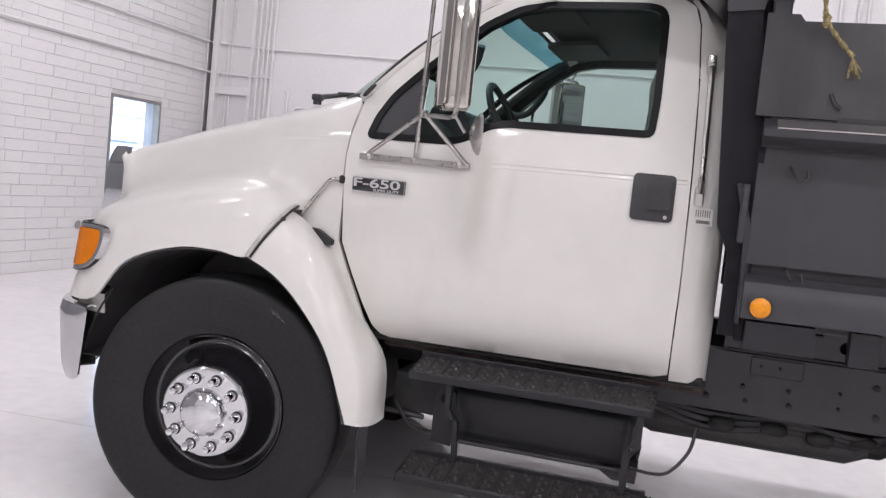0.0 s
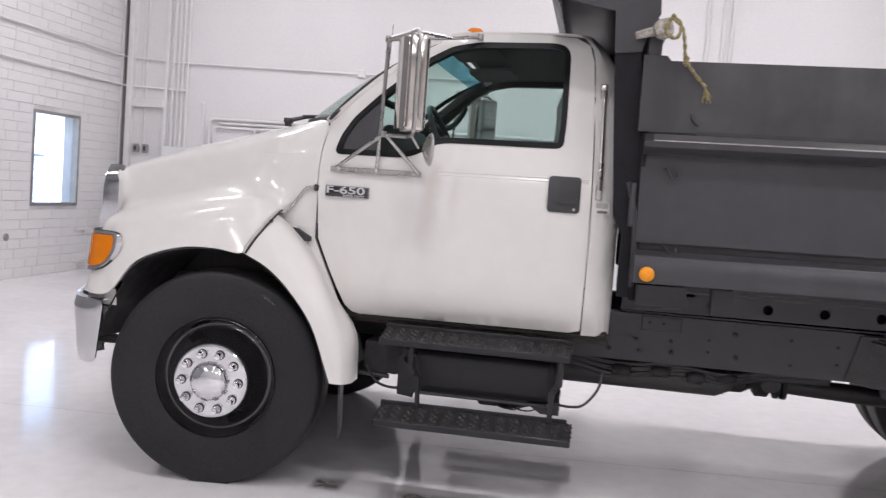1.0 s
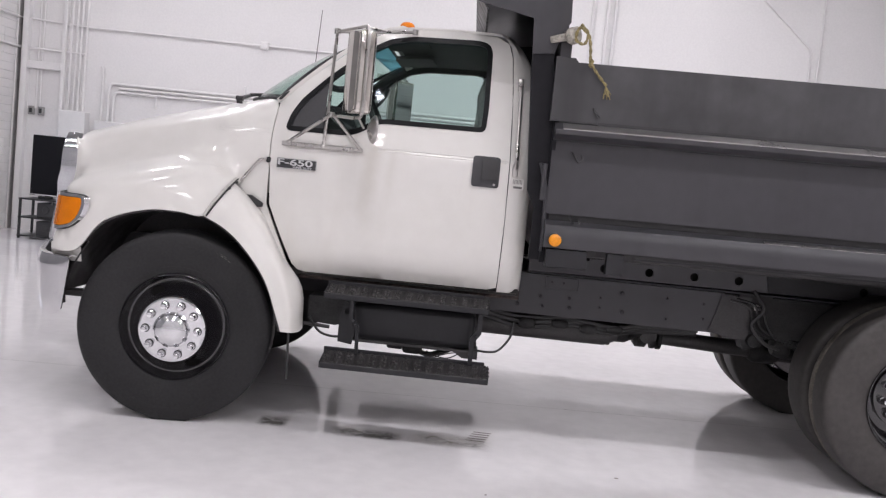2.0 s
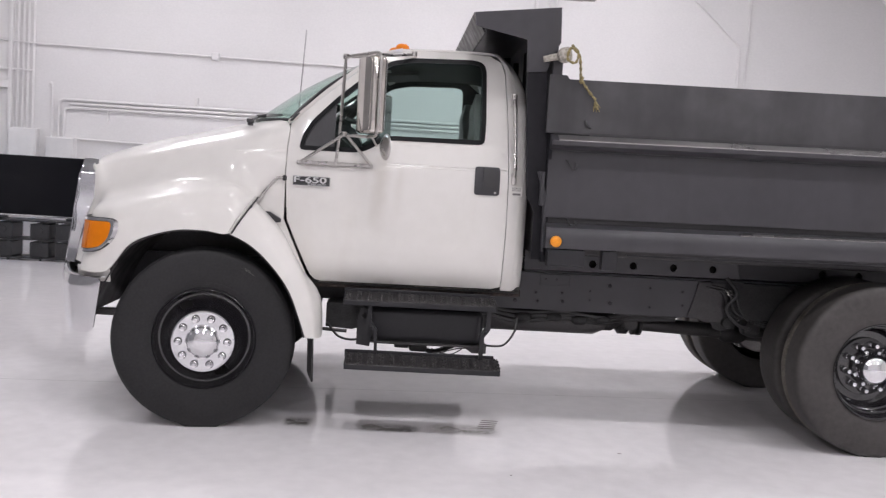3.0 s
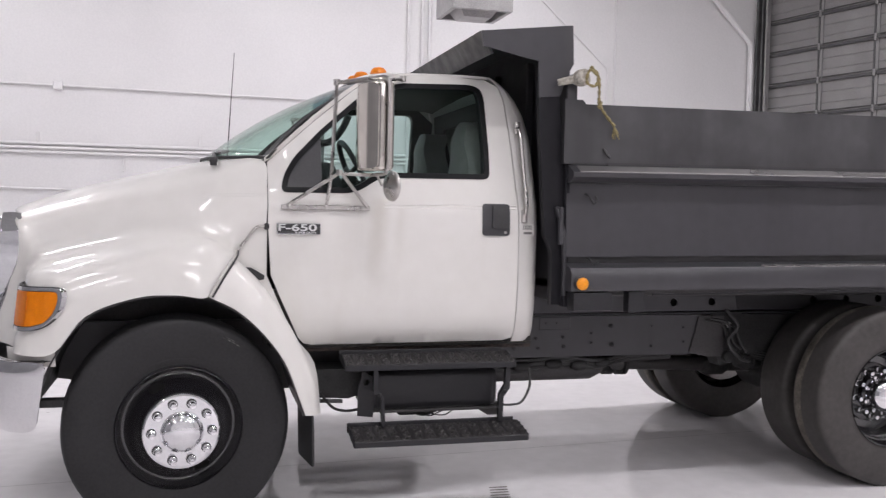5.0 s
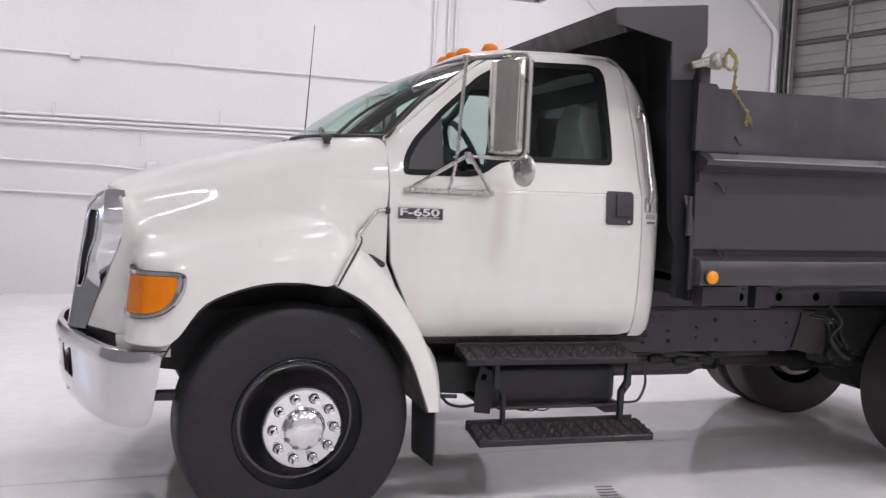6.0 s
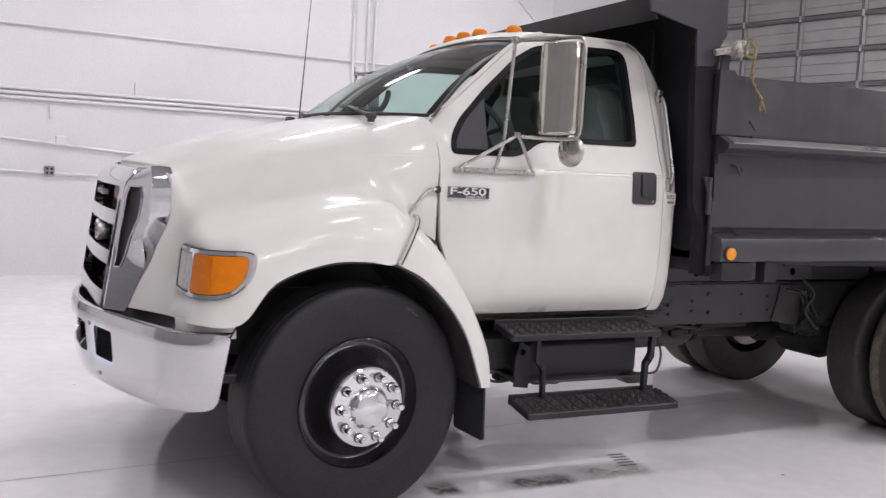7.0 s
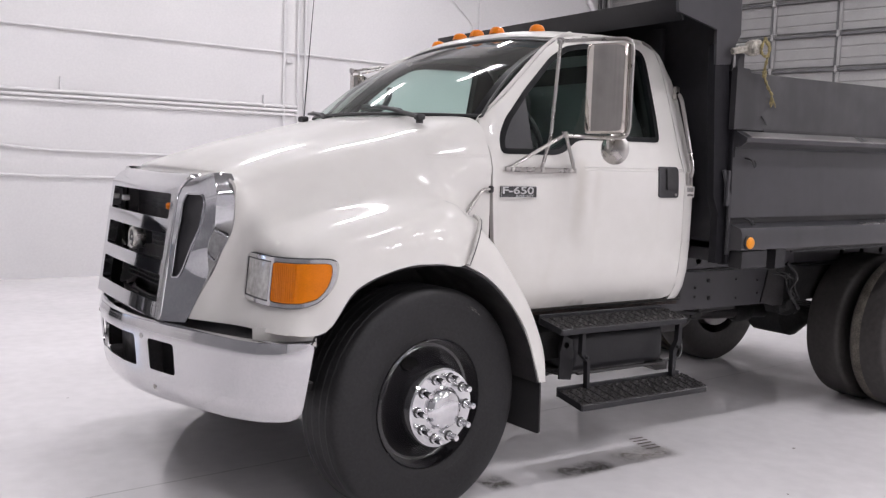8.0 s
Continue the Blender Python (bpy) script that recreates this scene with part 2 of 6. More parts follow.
M_AMBER_RIB = mat("ribbed_amber_lens", (0.66, 0.17, 0.003), 0.26, coat=0.2, var=0.05, scale=9, fine=160)
M_AMBER_RIB.node_tree.nodes["Principled BSDF"].inputs["Specular IOR Level"].default_value = 0.25
rib_wave = M_AMBER_RIB.node_tree.nodes.new("ShaderNodeTexWave")
rib_wave.inputs["Scale"].default_value = 60.0
rib_bump = M_AMBER_RIB.node_tree.nodes.new("ShaderNodeBump")
rib_bump.inputs["Strength"].default_value, rib_bump.inputs["Distance"].default_value = 0.5, 0.004
rib_co = [n for n in M_AMBER_RIB.node_tree.nodes if n.type == "TEX_COORD"][0]
M_AMBER_RIB.node_tree.links.new(rib_co.outputs["Object"], rib_wave.inputs["Vector"])
M_AMBER_RIB.node_tree.links.new(rib_wave.outputs["Fac"], rib_bump.inputs["Height"])
M_AMBER_RIB.node_tree.links.new(rib_bump.outputs[0], M_AMBER_RIB.node_tree.nodes["Principled BSDF"].inputs["Normal"])
M_MARKER = mat("amber_marker_lens", (0.82, 0.29, 0.003), 0.35, coat=0.0, var=0.1, scale=60, fine=160)
M_CLEAR = mat("clear_lens", (0.48, 0.47, 0.45), 0.12, coat=1.0, var=0.16, scale=14, fine=40)
M_PLASTIC = mat("dark_plastic", (0.032, 0.031, 0.034), 0.45, var=0.08)
M_RUBBER = mat("seal_rubber", (0.027, 0.026, 0.027), 0.5, var=0.1)
M_SEAL = mat("soft_window_seal", (0.006, 0.006, 0.007), 0.4, var=0.1)
M_SEAL.node_tree.nodes["Principled BSDF"].inputs["Specular IOR Level"].default_value = 0.15
M_TRIM = mat("dark_cab_trim", (0.040, 0.038, 0.036), 0.65, var=0.12, scale=12)
M_TRIM.node_tree.nodes["Principled BSDF"].inputs["Specular IOR Level"].default_value = 0.2
M_LINER = mat("brown_grey_headliner", (0.115, 0.105, 0.095), 0.8, var=0.1, scale=14, fine=90)
M_SEAT = mat("grey_seat_vinyl", (0.26, 0.25, 0.24), 0.5, var=0.12, scale=10, bump=0.15)
M_RAG = mat("grimy_wrapping_tape", (0.42, 0.39, 0.34), 0.8, var=0.3, scale=22, fine=60, bump=0.5)
M_ROPE = mat("yellow_rope", (0.27, 0.22, 0.10), 0.85, var=0.3, scale=60)
M_BADGE = mat("badge_black", (0.02, 0.02, 0.022), 0.25, coat=0.5)
M_SILVER = mat("silver_letters", (0.72, 0.72, 0.72), 0.22, 0.8, var=0.03)
M_PAPER = mat("white_label", (0.70, 0.68, 0.65), 0.6, var=0.03)
M_FADED = mat("faded_print", (0.20, 0.19, 0.18), 0.6, var=0.2, scale=80)
M_POST = mat("dull_black_post", (0.016, 0.0155, 0.018), 0.5, var=0.12, scale=3, fine=20)
M_POST.node_tree.nodes["Principled BSDF"].inputs["Specular IOR Level"].default_value = 0.12
M_FLANGE = mat("dirty_white_flange", (0.40, 0.36, 0.31), 0.55, var=0.35, scale=9, fine=40)
M_EDGE = mat("dull_white_edge", (0.52, 0.50, 0.47), 0.4, var=0.1, scale=20)
M_DOOR = mat("grey_sectional_steel", (0.27, 0.262, 0.26), 0.5, 0.1, var=0.08, scale=3)
M_RIB = mat("dark_door_strut", (0.12, 0.118, 0.12), 0.45, 0.5, var=0.15)
M_MIRROR = mat("mirror_glass", (0.85, 0.86, 0.87), 0.03, 1.0, var=0.01)
M_BLUE = mat("blue_siding", (0.46, 0.58, 0.82), 0.6, var=0.06)
M_WHITE_OUT = mat("white_outside_paint", (0.85, 0.86, 0.9), 0.6, var=0.03)
M_YARD = mat("yard_concrete", (0.4, 0.39, 0.38), 0.8, var=0.1)
M_WIN = glass_mat("cab_glass", (0.84, 0.90, 0.885), 0.02, 0.014)
M_WIND = glass_mat("windscreen_glass", (0.77, 0.93, 0.87), 0.07, 0.012, 0.04)
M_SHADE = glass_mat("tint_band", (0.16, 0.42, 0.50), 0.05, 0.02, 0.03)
M_PANE = glass_mat("window_glass", (0.95, 0.97, 1.0))
M_GLOW = glow_mat("lamp_diffuser", (1.0, 0.97, 0.95), GLOW)


# ---------------------------------------------------------------- mesh tools
CY = 1.23  # the truck's centre plane


def part(name, bm, material, parent=None, label="", angle=35, flip=False):
    if flip:
        for v in bm.verts:
            v.co.y = 2 * CY - v.co.y
    bmesh.ops.recalc_face_normals(bm, faces=bm.faces[:])
    me = bpy.data.meshes.new(name)
    bm.to_mesh(me)
    bm.free()
    for p in me.polygons:
        p.use_smooth = True
    me.set_sharp_from_angle(angle=radians(angle))
    me.materials.append(material)
    ob = new(name, me)
    while parent and parent.parent and parent.parent.parent:
        parent = parent.parent
    ob.parent = parent
    if label:
        ob["label"] = label
    return ob


def thing(name, label, category, at=(0, 0, 0), group="", kind=""):
    e = new(name)
    e.location = at
    e.empty_display_size = 0.1
    bpy.context.view_layer.update()
    return tagged(e, label, category, group, kind)


def box(bm, x0, x1, y0, y1, z0, z1, bev=0.004, seg=1):
    r = bmesh.ops.create_cube(bm, size=1.0)
    vs = r["verts"]
    for v in vs:
        v.co = Vector(((x0 + x1) / 2 + v.co.x * (x1 - x0), (y0 + y1) / 2 + v.co.y * (y1 - y0), (z0 + z1) / 2 + v.co.z * (z1 - z0)))
    if bev:
        es = list({e for v in vs for e in v.link_edges})
        bmesh.ops.bevel(bm, geom=es, offset=bev, segments=seg, affect="EDGES", profile=0.5)
    return bm


def boxed(*a, **k):
    return box(bmesh.new(), *a, **k)


def loop_face(bm, pts):
    vs = [bm.verts.new(p) for p in pts]
    bm.faces.new(vs)
    return vs


def extrude(bm, poly, a, b, axis="y"):
    """A flat outline in the two other axes, drawn out from a to b along an axis."""
    def put(p, h):
        return {"x": (h, p[0], p[1]), "y": (p[0], h, p[1]), "z": (p[0], p[1], h)}[axis]
    lo = [bm.verts.new(put(p, a)) for p in poly]
    hi = [bm.verts.new(put(p, b)) for p in poly]
    n = len(poly)
    bm.faces.new(lo)
    bm.faces.new(hi[::-1])
    for i in range(n):
        bm.faces.new((lo[i], hi[i], hi[(i + 1) % n], lo[(i + 1) % n]))
    return bm


def rounded(pts, r=0.05, k=4, closed=True):
    """An outline with its corners rounded off."""
    out, n = [], len(pts)
    P = [Vector(p) for p in pts]
    for i in range(n):
        if not closed and i in (0, n - 1):
            out.append(P[i])
            continue
        a, b, c = P[i - 1], P[i], P[(i + 1) % n]
        ra = min(r, (a - b).length * 0.48)
        rc = min(r, (c - b).length * 0.48)
        s, e = b + (a - b).normalized() * ra, b + (c - b).normalized() * rc
        for j in range(k + 1):
            t = j / k
            out.append(s * (1 - t) ** 2 + b * 2 * t * (1 - t) + e * t * t)
    return out


def curve(pts, k=8):
    """A smooth line through points."""
    P = np.array([tuple(p) for p in pts], float)
    P = np.vstack([2 * P[0] - P[1], P, 2 * P[-1] - P[-2]])
    out = []
    for i in range(1, len(P) - 2):
        for j in range(k):
            t = j / k
            out.append(0.5 * (2 * P[i] + (P[i + 1] - P[i - 1]) * t + (2 * P[i - 1] - 5 * P[i] + 4 * P[i + 1] - P[i + 2]) * t * t
                              + (3 * P[i] - P[i - 1] - 3 * P[i + 1] + P[i + 2]) * t ** 3))
    out.append(P[-2])
    return [tuple(p) for p in out]


def tube(bm, pts, r, n=10, cap=True):
    P = [Vector(p) for p in pts]
    up, rings = None, []
    for i, p in enumerate(P):
        d = ((P[i + 1] - p).normalized() if i + 1 < len(P) else Vector()) + ((p - P[i - 1]).normalized() if i else Vector())
        d.normalize()
        if up is None:
            up = d.orthogonal().normalized()
        up = (up - d * up.dot(d)).normalized()
        side = d.cross(up)
        rr = r[i] if isinstance(r, (list, tuple)) else r
        rings.append([bm.verts.new(p + (up * math.cos(a) + side * math.sin(a)) * rr) for a in (2 * math.pi * j / n for j in range(n))])
    for A, B in zip(rings, rings[1:]):
        for j in range(n):
            bm.faces.new((A[j], A[(j + 1) % n], B[(j + 1) % n], B[j]))
    if cap:
        bm.faces.new(rings[0][::-1])
        bm.faces.new(rings[-1])
    return bm


def lathe(bm, prof, at, n=48, axis="y", shut=False):
    """A profile of (radius, height along the axis), turned round."""
    rings = []
    for r, h in prof:
        ring = []
        for j in range(n):
            a = 2 * math.pi * j / n
            c, s = math.cos(a) * r, math.sin(a) * r
            v = {"x": (h, c, s), "y": (c, h, s), "z": (c, s, h)}[axis]
            ring.append(bm.verts.new(Vector(at) + Vector(v)))
        rings.append(ring)
    pairs = list(zip(rings, rings[1:])) + ([(rings[-1], rings[0])] if shut else [])
    for A, B in pairs:
        for j in range(n):
            bm.faces.new((A[j], A[(j + 1) % n], B[(j + 1) % n], B[j]))
    if not shut:
        for ring, (r, h) in ((rings[0][::-1], prof[0]), (rings[-1], prof[-1])):
            if r < 0.12:
                bm.faces.new(ring)
    return bm


def inside(P, poly):
    x, y = P[:, 0], P[:, 1]
    q = np.array(poly)
    hit = np.zeros(len(P), bool)
    for (x0, y0), (x1, y1) in zip(q, np.roll(q, -1, 0)):
        c = ((y0 > y) != (y1 > y)) & (x < (x1 - x0) * (y - y0) / (y1 - y0 + 1e-12) + x0)
        hit ^= c
    return hit


def resample(poly, step):
    out, n = [], len(poly)
    for i in range(n):
        a, b = np.array(tuple(poly[i])[:2], float), np.array(tuple(poly[(i + 1) % n])[:2], float)
        k = max(1, int(np.ceil(np.hypot(*(b - a)) / step)))
        out += [tuple(a + (b - a) * j / k) for j in range(k)]
    return out


def sheet(bm, outline, holes, fn, step=0.05, off=(0, 0.02, 0)):
    """A curved plate: a flat outline with holes, laid on the surface fn(u, v) and given a thickness."""
    loops = [resample(outline, step)] + [resample(h, step) for h in holes]
    verts, edges = [], []
    for lp in loops:
        s = len(verts)
        verts += lp
        edges += [(s + i, s + (i + 1) % len(lp)) for i in range(len(lp))]
    B = np.array(verts)
    lo, hi = B.min(0), B.max(0)
    gx, gy = np.meshgrid(np.arange(lo[0] + step / 2, hi[0], step), np.arange(lo[1] + step / 2, hi[1], step))
    G = np.c_[gx.ravel(), gy.ravel()]
    keep = inside(G, loops[0])
    for h in loops[1:]:
        keep &= ~inside(G, h)
    G = G[keep]
    if len(G):
        near = np.min(((G[:, None, :] - B[None]) ** 2).sum(2), 1) ** 0.5
        G = G[near > step * 0.45]
    allv = [Vector(v) for v in verts] + [Vector(g) for g in G]
    V, _, F, *_ = delaunay_2d_cdt(allv, edges, [], 0, 1e-6)
    P = np.array([tuple(v) for v in V])
    T = [f for f in F]
    C = np.array([P[list(f)].mean(0) for f in T])
    ok = inside(C, loops[0])
    for h in loops[1:]:
        ok &= ~inside(C, h)
    T = [f for f, k in zip(T, ok) if k]
    top = [bm.verts.new(fn(*p)) for p in P]
    if len(off) == 4:  # a depth, and a point towards which it goes
        nrm = [Vector() for _ in top]
        for f in T:
            n = (top[f[1]].co - top[f[0]].co).cross(top[f[2]].co - top[f[0]].co)
            for i in f:
                nrm[i] += n
        low = []
        for v, n in zip(top, nrm):
            n.normalize()
            low.append(bm.verts.new(v.co + n * (off[0] if n.dot(Vector(off[1:]) - v.co) > 0 else -off[0])))
    else:
        low = [bm.verts.new(v.co + Vector(off)) for v in top]
    count = {}
    for f in T:
        bm.faces.new([top[i] for i in f])
        bm.faces.new([low[i] for i in reversed(f)])
        for i in range(3):
            e = (f[i], f[(i + 1) % 3])
            count[tuple(sorted(e))] = count.get(tuple(sorted(e)), []) + [e]
    for es in count.values():
        if len(es) == 1:
            a, b = es[0]
            bm.faces.new((top[b], top[a], low[a], low[b]))
    lone = [v for v in bm.verts if not v.link_faces]
    bmesh.ops.delete(bm, geom=lone, context="VERTS")
    return bm


def net(rows, ku=5, kv=5):
    """A smooth grid of points through a coarse one."""
    R = [curve(r, kv) for r in rows]
    cols = [curve([r[j] for r in R], ku) for j in range(len(R[0]))]
    return [[c[i] for c in cols] for i in range(len(cols[0]))]


def skin(bm, grid, thick=0.0):
    V = [[bm.verts.new(p) for p in row] for row in grid]
    F = [bm.faces.new((V[i][j], V[i + 1][j], V[i + 1][j + 1], V[i][j + 1])) for i in range(len(V) - 1) for j in range(len(V[0]) - 1)]
    if thick:
        bmesh.ops.recalc_face_normals(bm, faces=F)
        bmesh.ops.solidify(bm, geom=F, thickness=thick)
    return bm


# ---------------------------------------------------------------- the hall
XL, XR, YB, YF, ZC = -5.50, 8.99, 8.92, -13.0, 6.2
WIN = (6.72, 7.80, 0.93, 2.195)  # the window in the left wall: y0, y1, z0, z1

floor_ = part("floor", boxed(XL - 0.3, XR + 5.5, YF - 0.3, YB + 0.3, -0.2, 0.0, 0), M_FLOOR)
tagged(floor_, "glossy white epoxy floor with faint seams and scuffs", "floor", kind="structure")
wall_back = part("wall_back", boxed(XL - 0.2, XR + 0.2, YB, YB + 0.25, 0, ZC, 0), M_SMOOTH)
tagged(wall_back, "white painted block wall with conduits", "wall", kind="structure")
bm = bmesh.new()
for y0, y1, z0, z1 in ((3.2, WIN[0], 0, ZC), (WIN[1], YB, 0, ZC), (WIN[0], WIN[1], 0, WIN[2]), (WIN[0], WIN[1], WIN[3], ZC)):
    box(bm, XL - 0.25, XL - 0.012, y0, y1, z0, z1, 0)
wall_left = tagged(part("wall_left", bm, M_JOINT), "white painted brick wall with one window", "wall", kind="structure")
TURN_R = Matrix.Translation((XR, YB, 0)) @ pose(0, 0, 0, 0, 0, 11.5)  # the right wall stands askew
DY0, DY1, DZ = -9.6, -0.16, 5.2
bm = bmesh.new()
for y0, y1, z0, z1 in ((-24, DY0, 0, ZC), (DY1, 0.3, 0, ZC), (DY0, DY1, DZ, ZC)):
    box(bm, 0, 0.25, y0, y1, z0, z1, 0)
bm.transform(TURN_R)
wall_right = tagged(part("wall_right", bm, M_WALL), "white painted wall round a tall sectional door", "wall", kind="structure")
# out of view; kept dark so that the chrome mirrors less white
tagged(part("wall_left_near", boxed(XL - 0.25, XL - 0.012, YF, 3.2, 0, ZC, 0), M_DIM), "plain unseen wall, greyed to dim reflections", "wall", kind="structure")
wall_front = tagged(part("wall_front", boxed(XL - 0.2, XR + 5.5, YF - 0.25, YF, 0, ZC, 0), M_FAR), "plain unseen wall, greyed to dim reflections", "wall", kind="structure")
# unseen ceiling, its grey set to cut reflections and bounced light
ceiling = tagged(part("ceiling", boxed(XL - 0.25, XR + 5.5, YF - 0.25, YB + 0.25, ZC, ZC + 0.2, 0), M_CEIL), "plain unseen ceiling, greyed to dim reflections", "ceiling", kind="structure")

# lamps under the ceiling
def tube_lamp(x, y):
    lamp = thing("ceiling_light", "long white strip light under the ceiling", "ceiling light", (x, y, ZC - 0.35), "strip lights")
    part("housing", boxed(-0.47, 0.47, -0.11, 0.11, 0.02, 0.10, 0.01), M_PIPE, lamp)
    part("diffuser", boxed(-0.45, 0.45, -0.09, 0.09, 0.0, 0.019, 0.004), M_GLOW, lamp)
    for s in (-0.35, 0.35):
        part("hanger", tube(bmesh.new(), [(s, 0, 0.10), (s, 0, 0.35)], 0.006, 6), M_STEEL, lamp)
    return lamp


first = tube_lamp(-3.0, -10.4)
for x in (-3.0, 1.0, 4.5, 6.3, 8.0):
    for y in (-10.4, -7.4, -2.6, 3.2, 6.3):
        if (x, y) in ((8.0, 6.3), (6.3, -10.4), (6.3, 3.2), (6.3, 6.3)):
            continue
        if (x, y) != (-3.0, -10.4):
            copy_thing(first, Matrix.Translation((x, y, ZC - 0.35)))
        ld = bpy.data.lights.new("strip_lamp", "AREA")
        ld.shape, ld.size, ld.size_y, ld.energy, ld.color = "RECTANGLE", 0.9, 0.18, LAMP, (0.955, 0.93, 1.0)
        ob = new("strip_lamp", ld)
        ob.location = (x, y, ZC - 0.357)

# window
window_1 = thing("window_1", "daylit window in a grey steel frame", "window", (0, 0, 0), kind="structure")
y0, y1, z0, z1 = WIN
bm = bmesh.new()
for a in ((y0, y0 + 0.04, z0, z1), (y1 - 0.04, y1, z0, z1), (y0 + 0.04, y1 - 0.04, z0, z0 + 0.04), (y0 + 0.04, y1 - 0.04, z1 - 0.04, z1)):
    box(bm, XL - 0.1, XL + 0.004, *a, 0.003)
part("window_frame", bm, M_STRAP, window_1, "grey steel frame")
pane = part("pane", boxed(XL - 0.06, XL - 0.054, y0 + 0.04, y1 - 0.04, z0 + 0.04, z1 - 0.04, 0), M_PANE, window_1)
pane.visible_shadow = False
yard = tagged(part("ground", boxed(-60, XL - 0.3, -40, 60, -0.25, -0.05, 0), M_YARD), "pale concrete yard outside", "ground", kind="structure")
shed = thing("shed", "blue sided shed with a white door outside the window", "shed", (0, 0, 0))
for i in range(18):
    part("lap_board", extrude(bmesh.new(), [(-9.6, i * 0.2 - .04), (-9.588, i * 0.2 - .04), (-9.6, i * 0.2 + 0.158)], 9.0, 19.0, "y"), M_BLUE, shed)
part("wall", boxed(-10.0, -9.6, 9.0, 19.0, -0.05, 3.6, 0.01), M_BLUE, shed)
part("door", boxed(-9.58, -9.55, 13.20, 16.2, -0.05, 2.42, 0.01), M_WHITE_OUT, shed, "white door")
part("notice", boxed(-9.58, -9.56, 12.2, 13.18, 1.66, 2.02, 0.005), M_WHITE_OUT, shed, "white notice board")

# conduits on the back wall
def pipe_run(name, lines, r, label, mat_=None):
    t = thing(name, label, "conduit", (0, 0, 0))
    for pts in lines:
        part("pipe", tube(bmesh.new(), rounded([Vector(p) for p in pts], 0.09, 4, False), r, 8), mat_ or M_PIPE, t)
    return t


Y1 = YB - 0.03
pipe_run("conduit", [[(XL + .02, Y1, 3.21), (-4.5, Y1, 3.15), (-1.75, Y1, 3.13), (9, Y1, 3.06)]], 0.014, "thin white conduit running level along the wall")
pipe_run("conduit", [[(-3.98, Y1, 1.75), (-3.98, Y1, 2.225), (3.31, Y1, 2.225)], [(-4.06, Y1, 1.75), (-4.06, Y1, 2.345), (3.29, Y1, 2.345)],
                     [(-3.9, Y1, 2.285), (3.3, Y1, 2.285)], [(-4.16, Y1, 1.75), (-4.16, Y1, 2.56), (-4.19, Y1, 2.58)]], 0.022, "bundle of white conduits along the wall")
pipe_run("conduit", [[(-3.75, Y1, 1.76), (-1.4, Y1, 1.72), (0, Y1, 1.61), (5, Y1, 1.56)], [(-3.7, Y1, 1.36), (0, Y1, 1.29), (5, Y1, 1.25)]], 0.016, "thin white conduits low on the wall")
pipe_run("conduit", [[(x, Y1, 1.85), (x, Y1, ZC)] for x in (-4.68, -4.60, -4.53, -4.45)], 0.02, "tall white conduits from the switch boxes")
pipe_run("conduit", [[(x, Y1, 1.86), (x, Y1, ZC)] for x in (-5.17, -5.11)], 0.012, "thin white conduits up to the ceiling")
pipe_run("conduit", [[(x, Y1, 0.1), (x, Y1, ZC)] for x in (3.09, 3.30, 3.41)], 0.022, "white conduits up the wall")
pipe_run("conduit", [[(5.1, Y1, 4.9), (6.33, Y1, 3.83), (6.33, Y1, 0.2)], [(6.45, Y1, 0.2), (6.45, Y1, ZC)]], 0.016, "white conduit that slants down the wall")
pipe_run("downpipe", [[(7.6, Y1 - 0.05, 5.6), (8.86, Y1 - 0.05, 4.38), (8.86, Y1 - 0.05, 0.0)]], 0.05, "thick white pipe that bends down beside the door")
pipe_run("conduit", [[(XL + 0.03, 3.3, 3.25), (XL + 0.03, YB - 0.03, 3.21)], [(XL + 0.03, 3.3, 2.785), (XL + 0.03, YB - 0.03, 2.77), (XL + .6, YB - .03, 2.75), (-4.45, YB - .03, 2.74)]], 0.018, "thin white conduit along the brick wall")
frame_ = thing("wall_frame", "white angle-iron frame in the corner", "frame", (0, 0, 0))
part("post", boxed(-5.40, -5.31, YB - 0.1, YB + 0.005, 0, ZC, 0.005), M_PIPE, frame_)
part("post", boxed(-4.80, -4.745, YB - 0.08, YB + 0.005, 0, ZC, 0.005), M_PIPE, frame_)
part("crossbar", boxed(-5.31, -4.80, YB - 0.08, YB + 0.005, 2.46, 2.57, 0.005), M_PIPE, frame_)
# solid strip that draws the dark shadow line in the corner
part("corner_gap", boxed(XL + .032, XL + .045, YB - 0.09, YB - .003, 0, ZC, 0), M_STRAP, frame_, "dark strip for the shadowed gap beside the corner post")
part("corner_angle", boxed(XL + .004, XL + .03, YB - 0.10, YB - .004, 0, ZC, 0.004), M_PIPE, frame_)


def wall_box(x, z, w, h, d, label, name="junction_box", finish=None):
    t = thing(name, label, "junction box", (x, YB, z))
    part("body", boxed(-w / 2, w / 2, -d, 0.0, -h / 2, h / 2, 0.008), finish or M_PIPE, t)
    part("cover", boxed(-w / 2 + 0.012, w / 2 - 0.012, -d - 0.005, -d + 0.002, -h / 2 + 0.012, h / 2 - 0.012, 0.003), finish or M_PIPE, t)
    return t


wall_box(-1.75, 3.13, 0.12, 0.12, 0.06, "small white junction box on the conduit")
wall_box(3.165, 2.99, 0.09, 0.07, 0.06, "small white switch box between conduits")
wall_box(-0.78, 1.72, 0.13, 0.13, 0.06, "small white junction box on the low conduit")
t = wall_box(-0.91, 1.335, 0.12, 0.12, 0.05, "small grey outlet box with four sockets low on the wall", "outlet_box", M_STRAP)
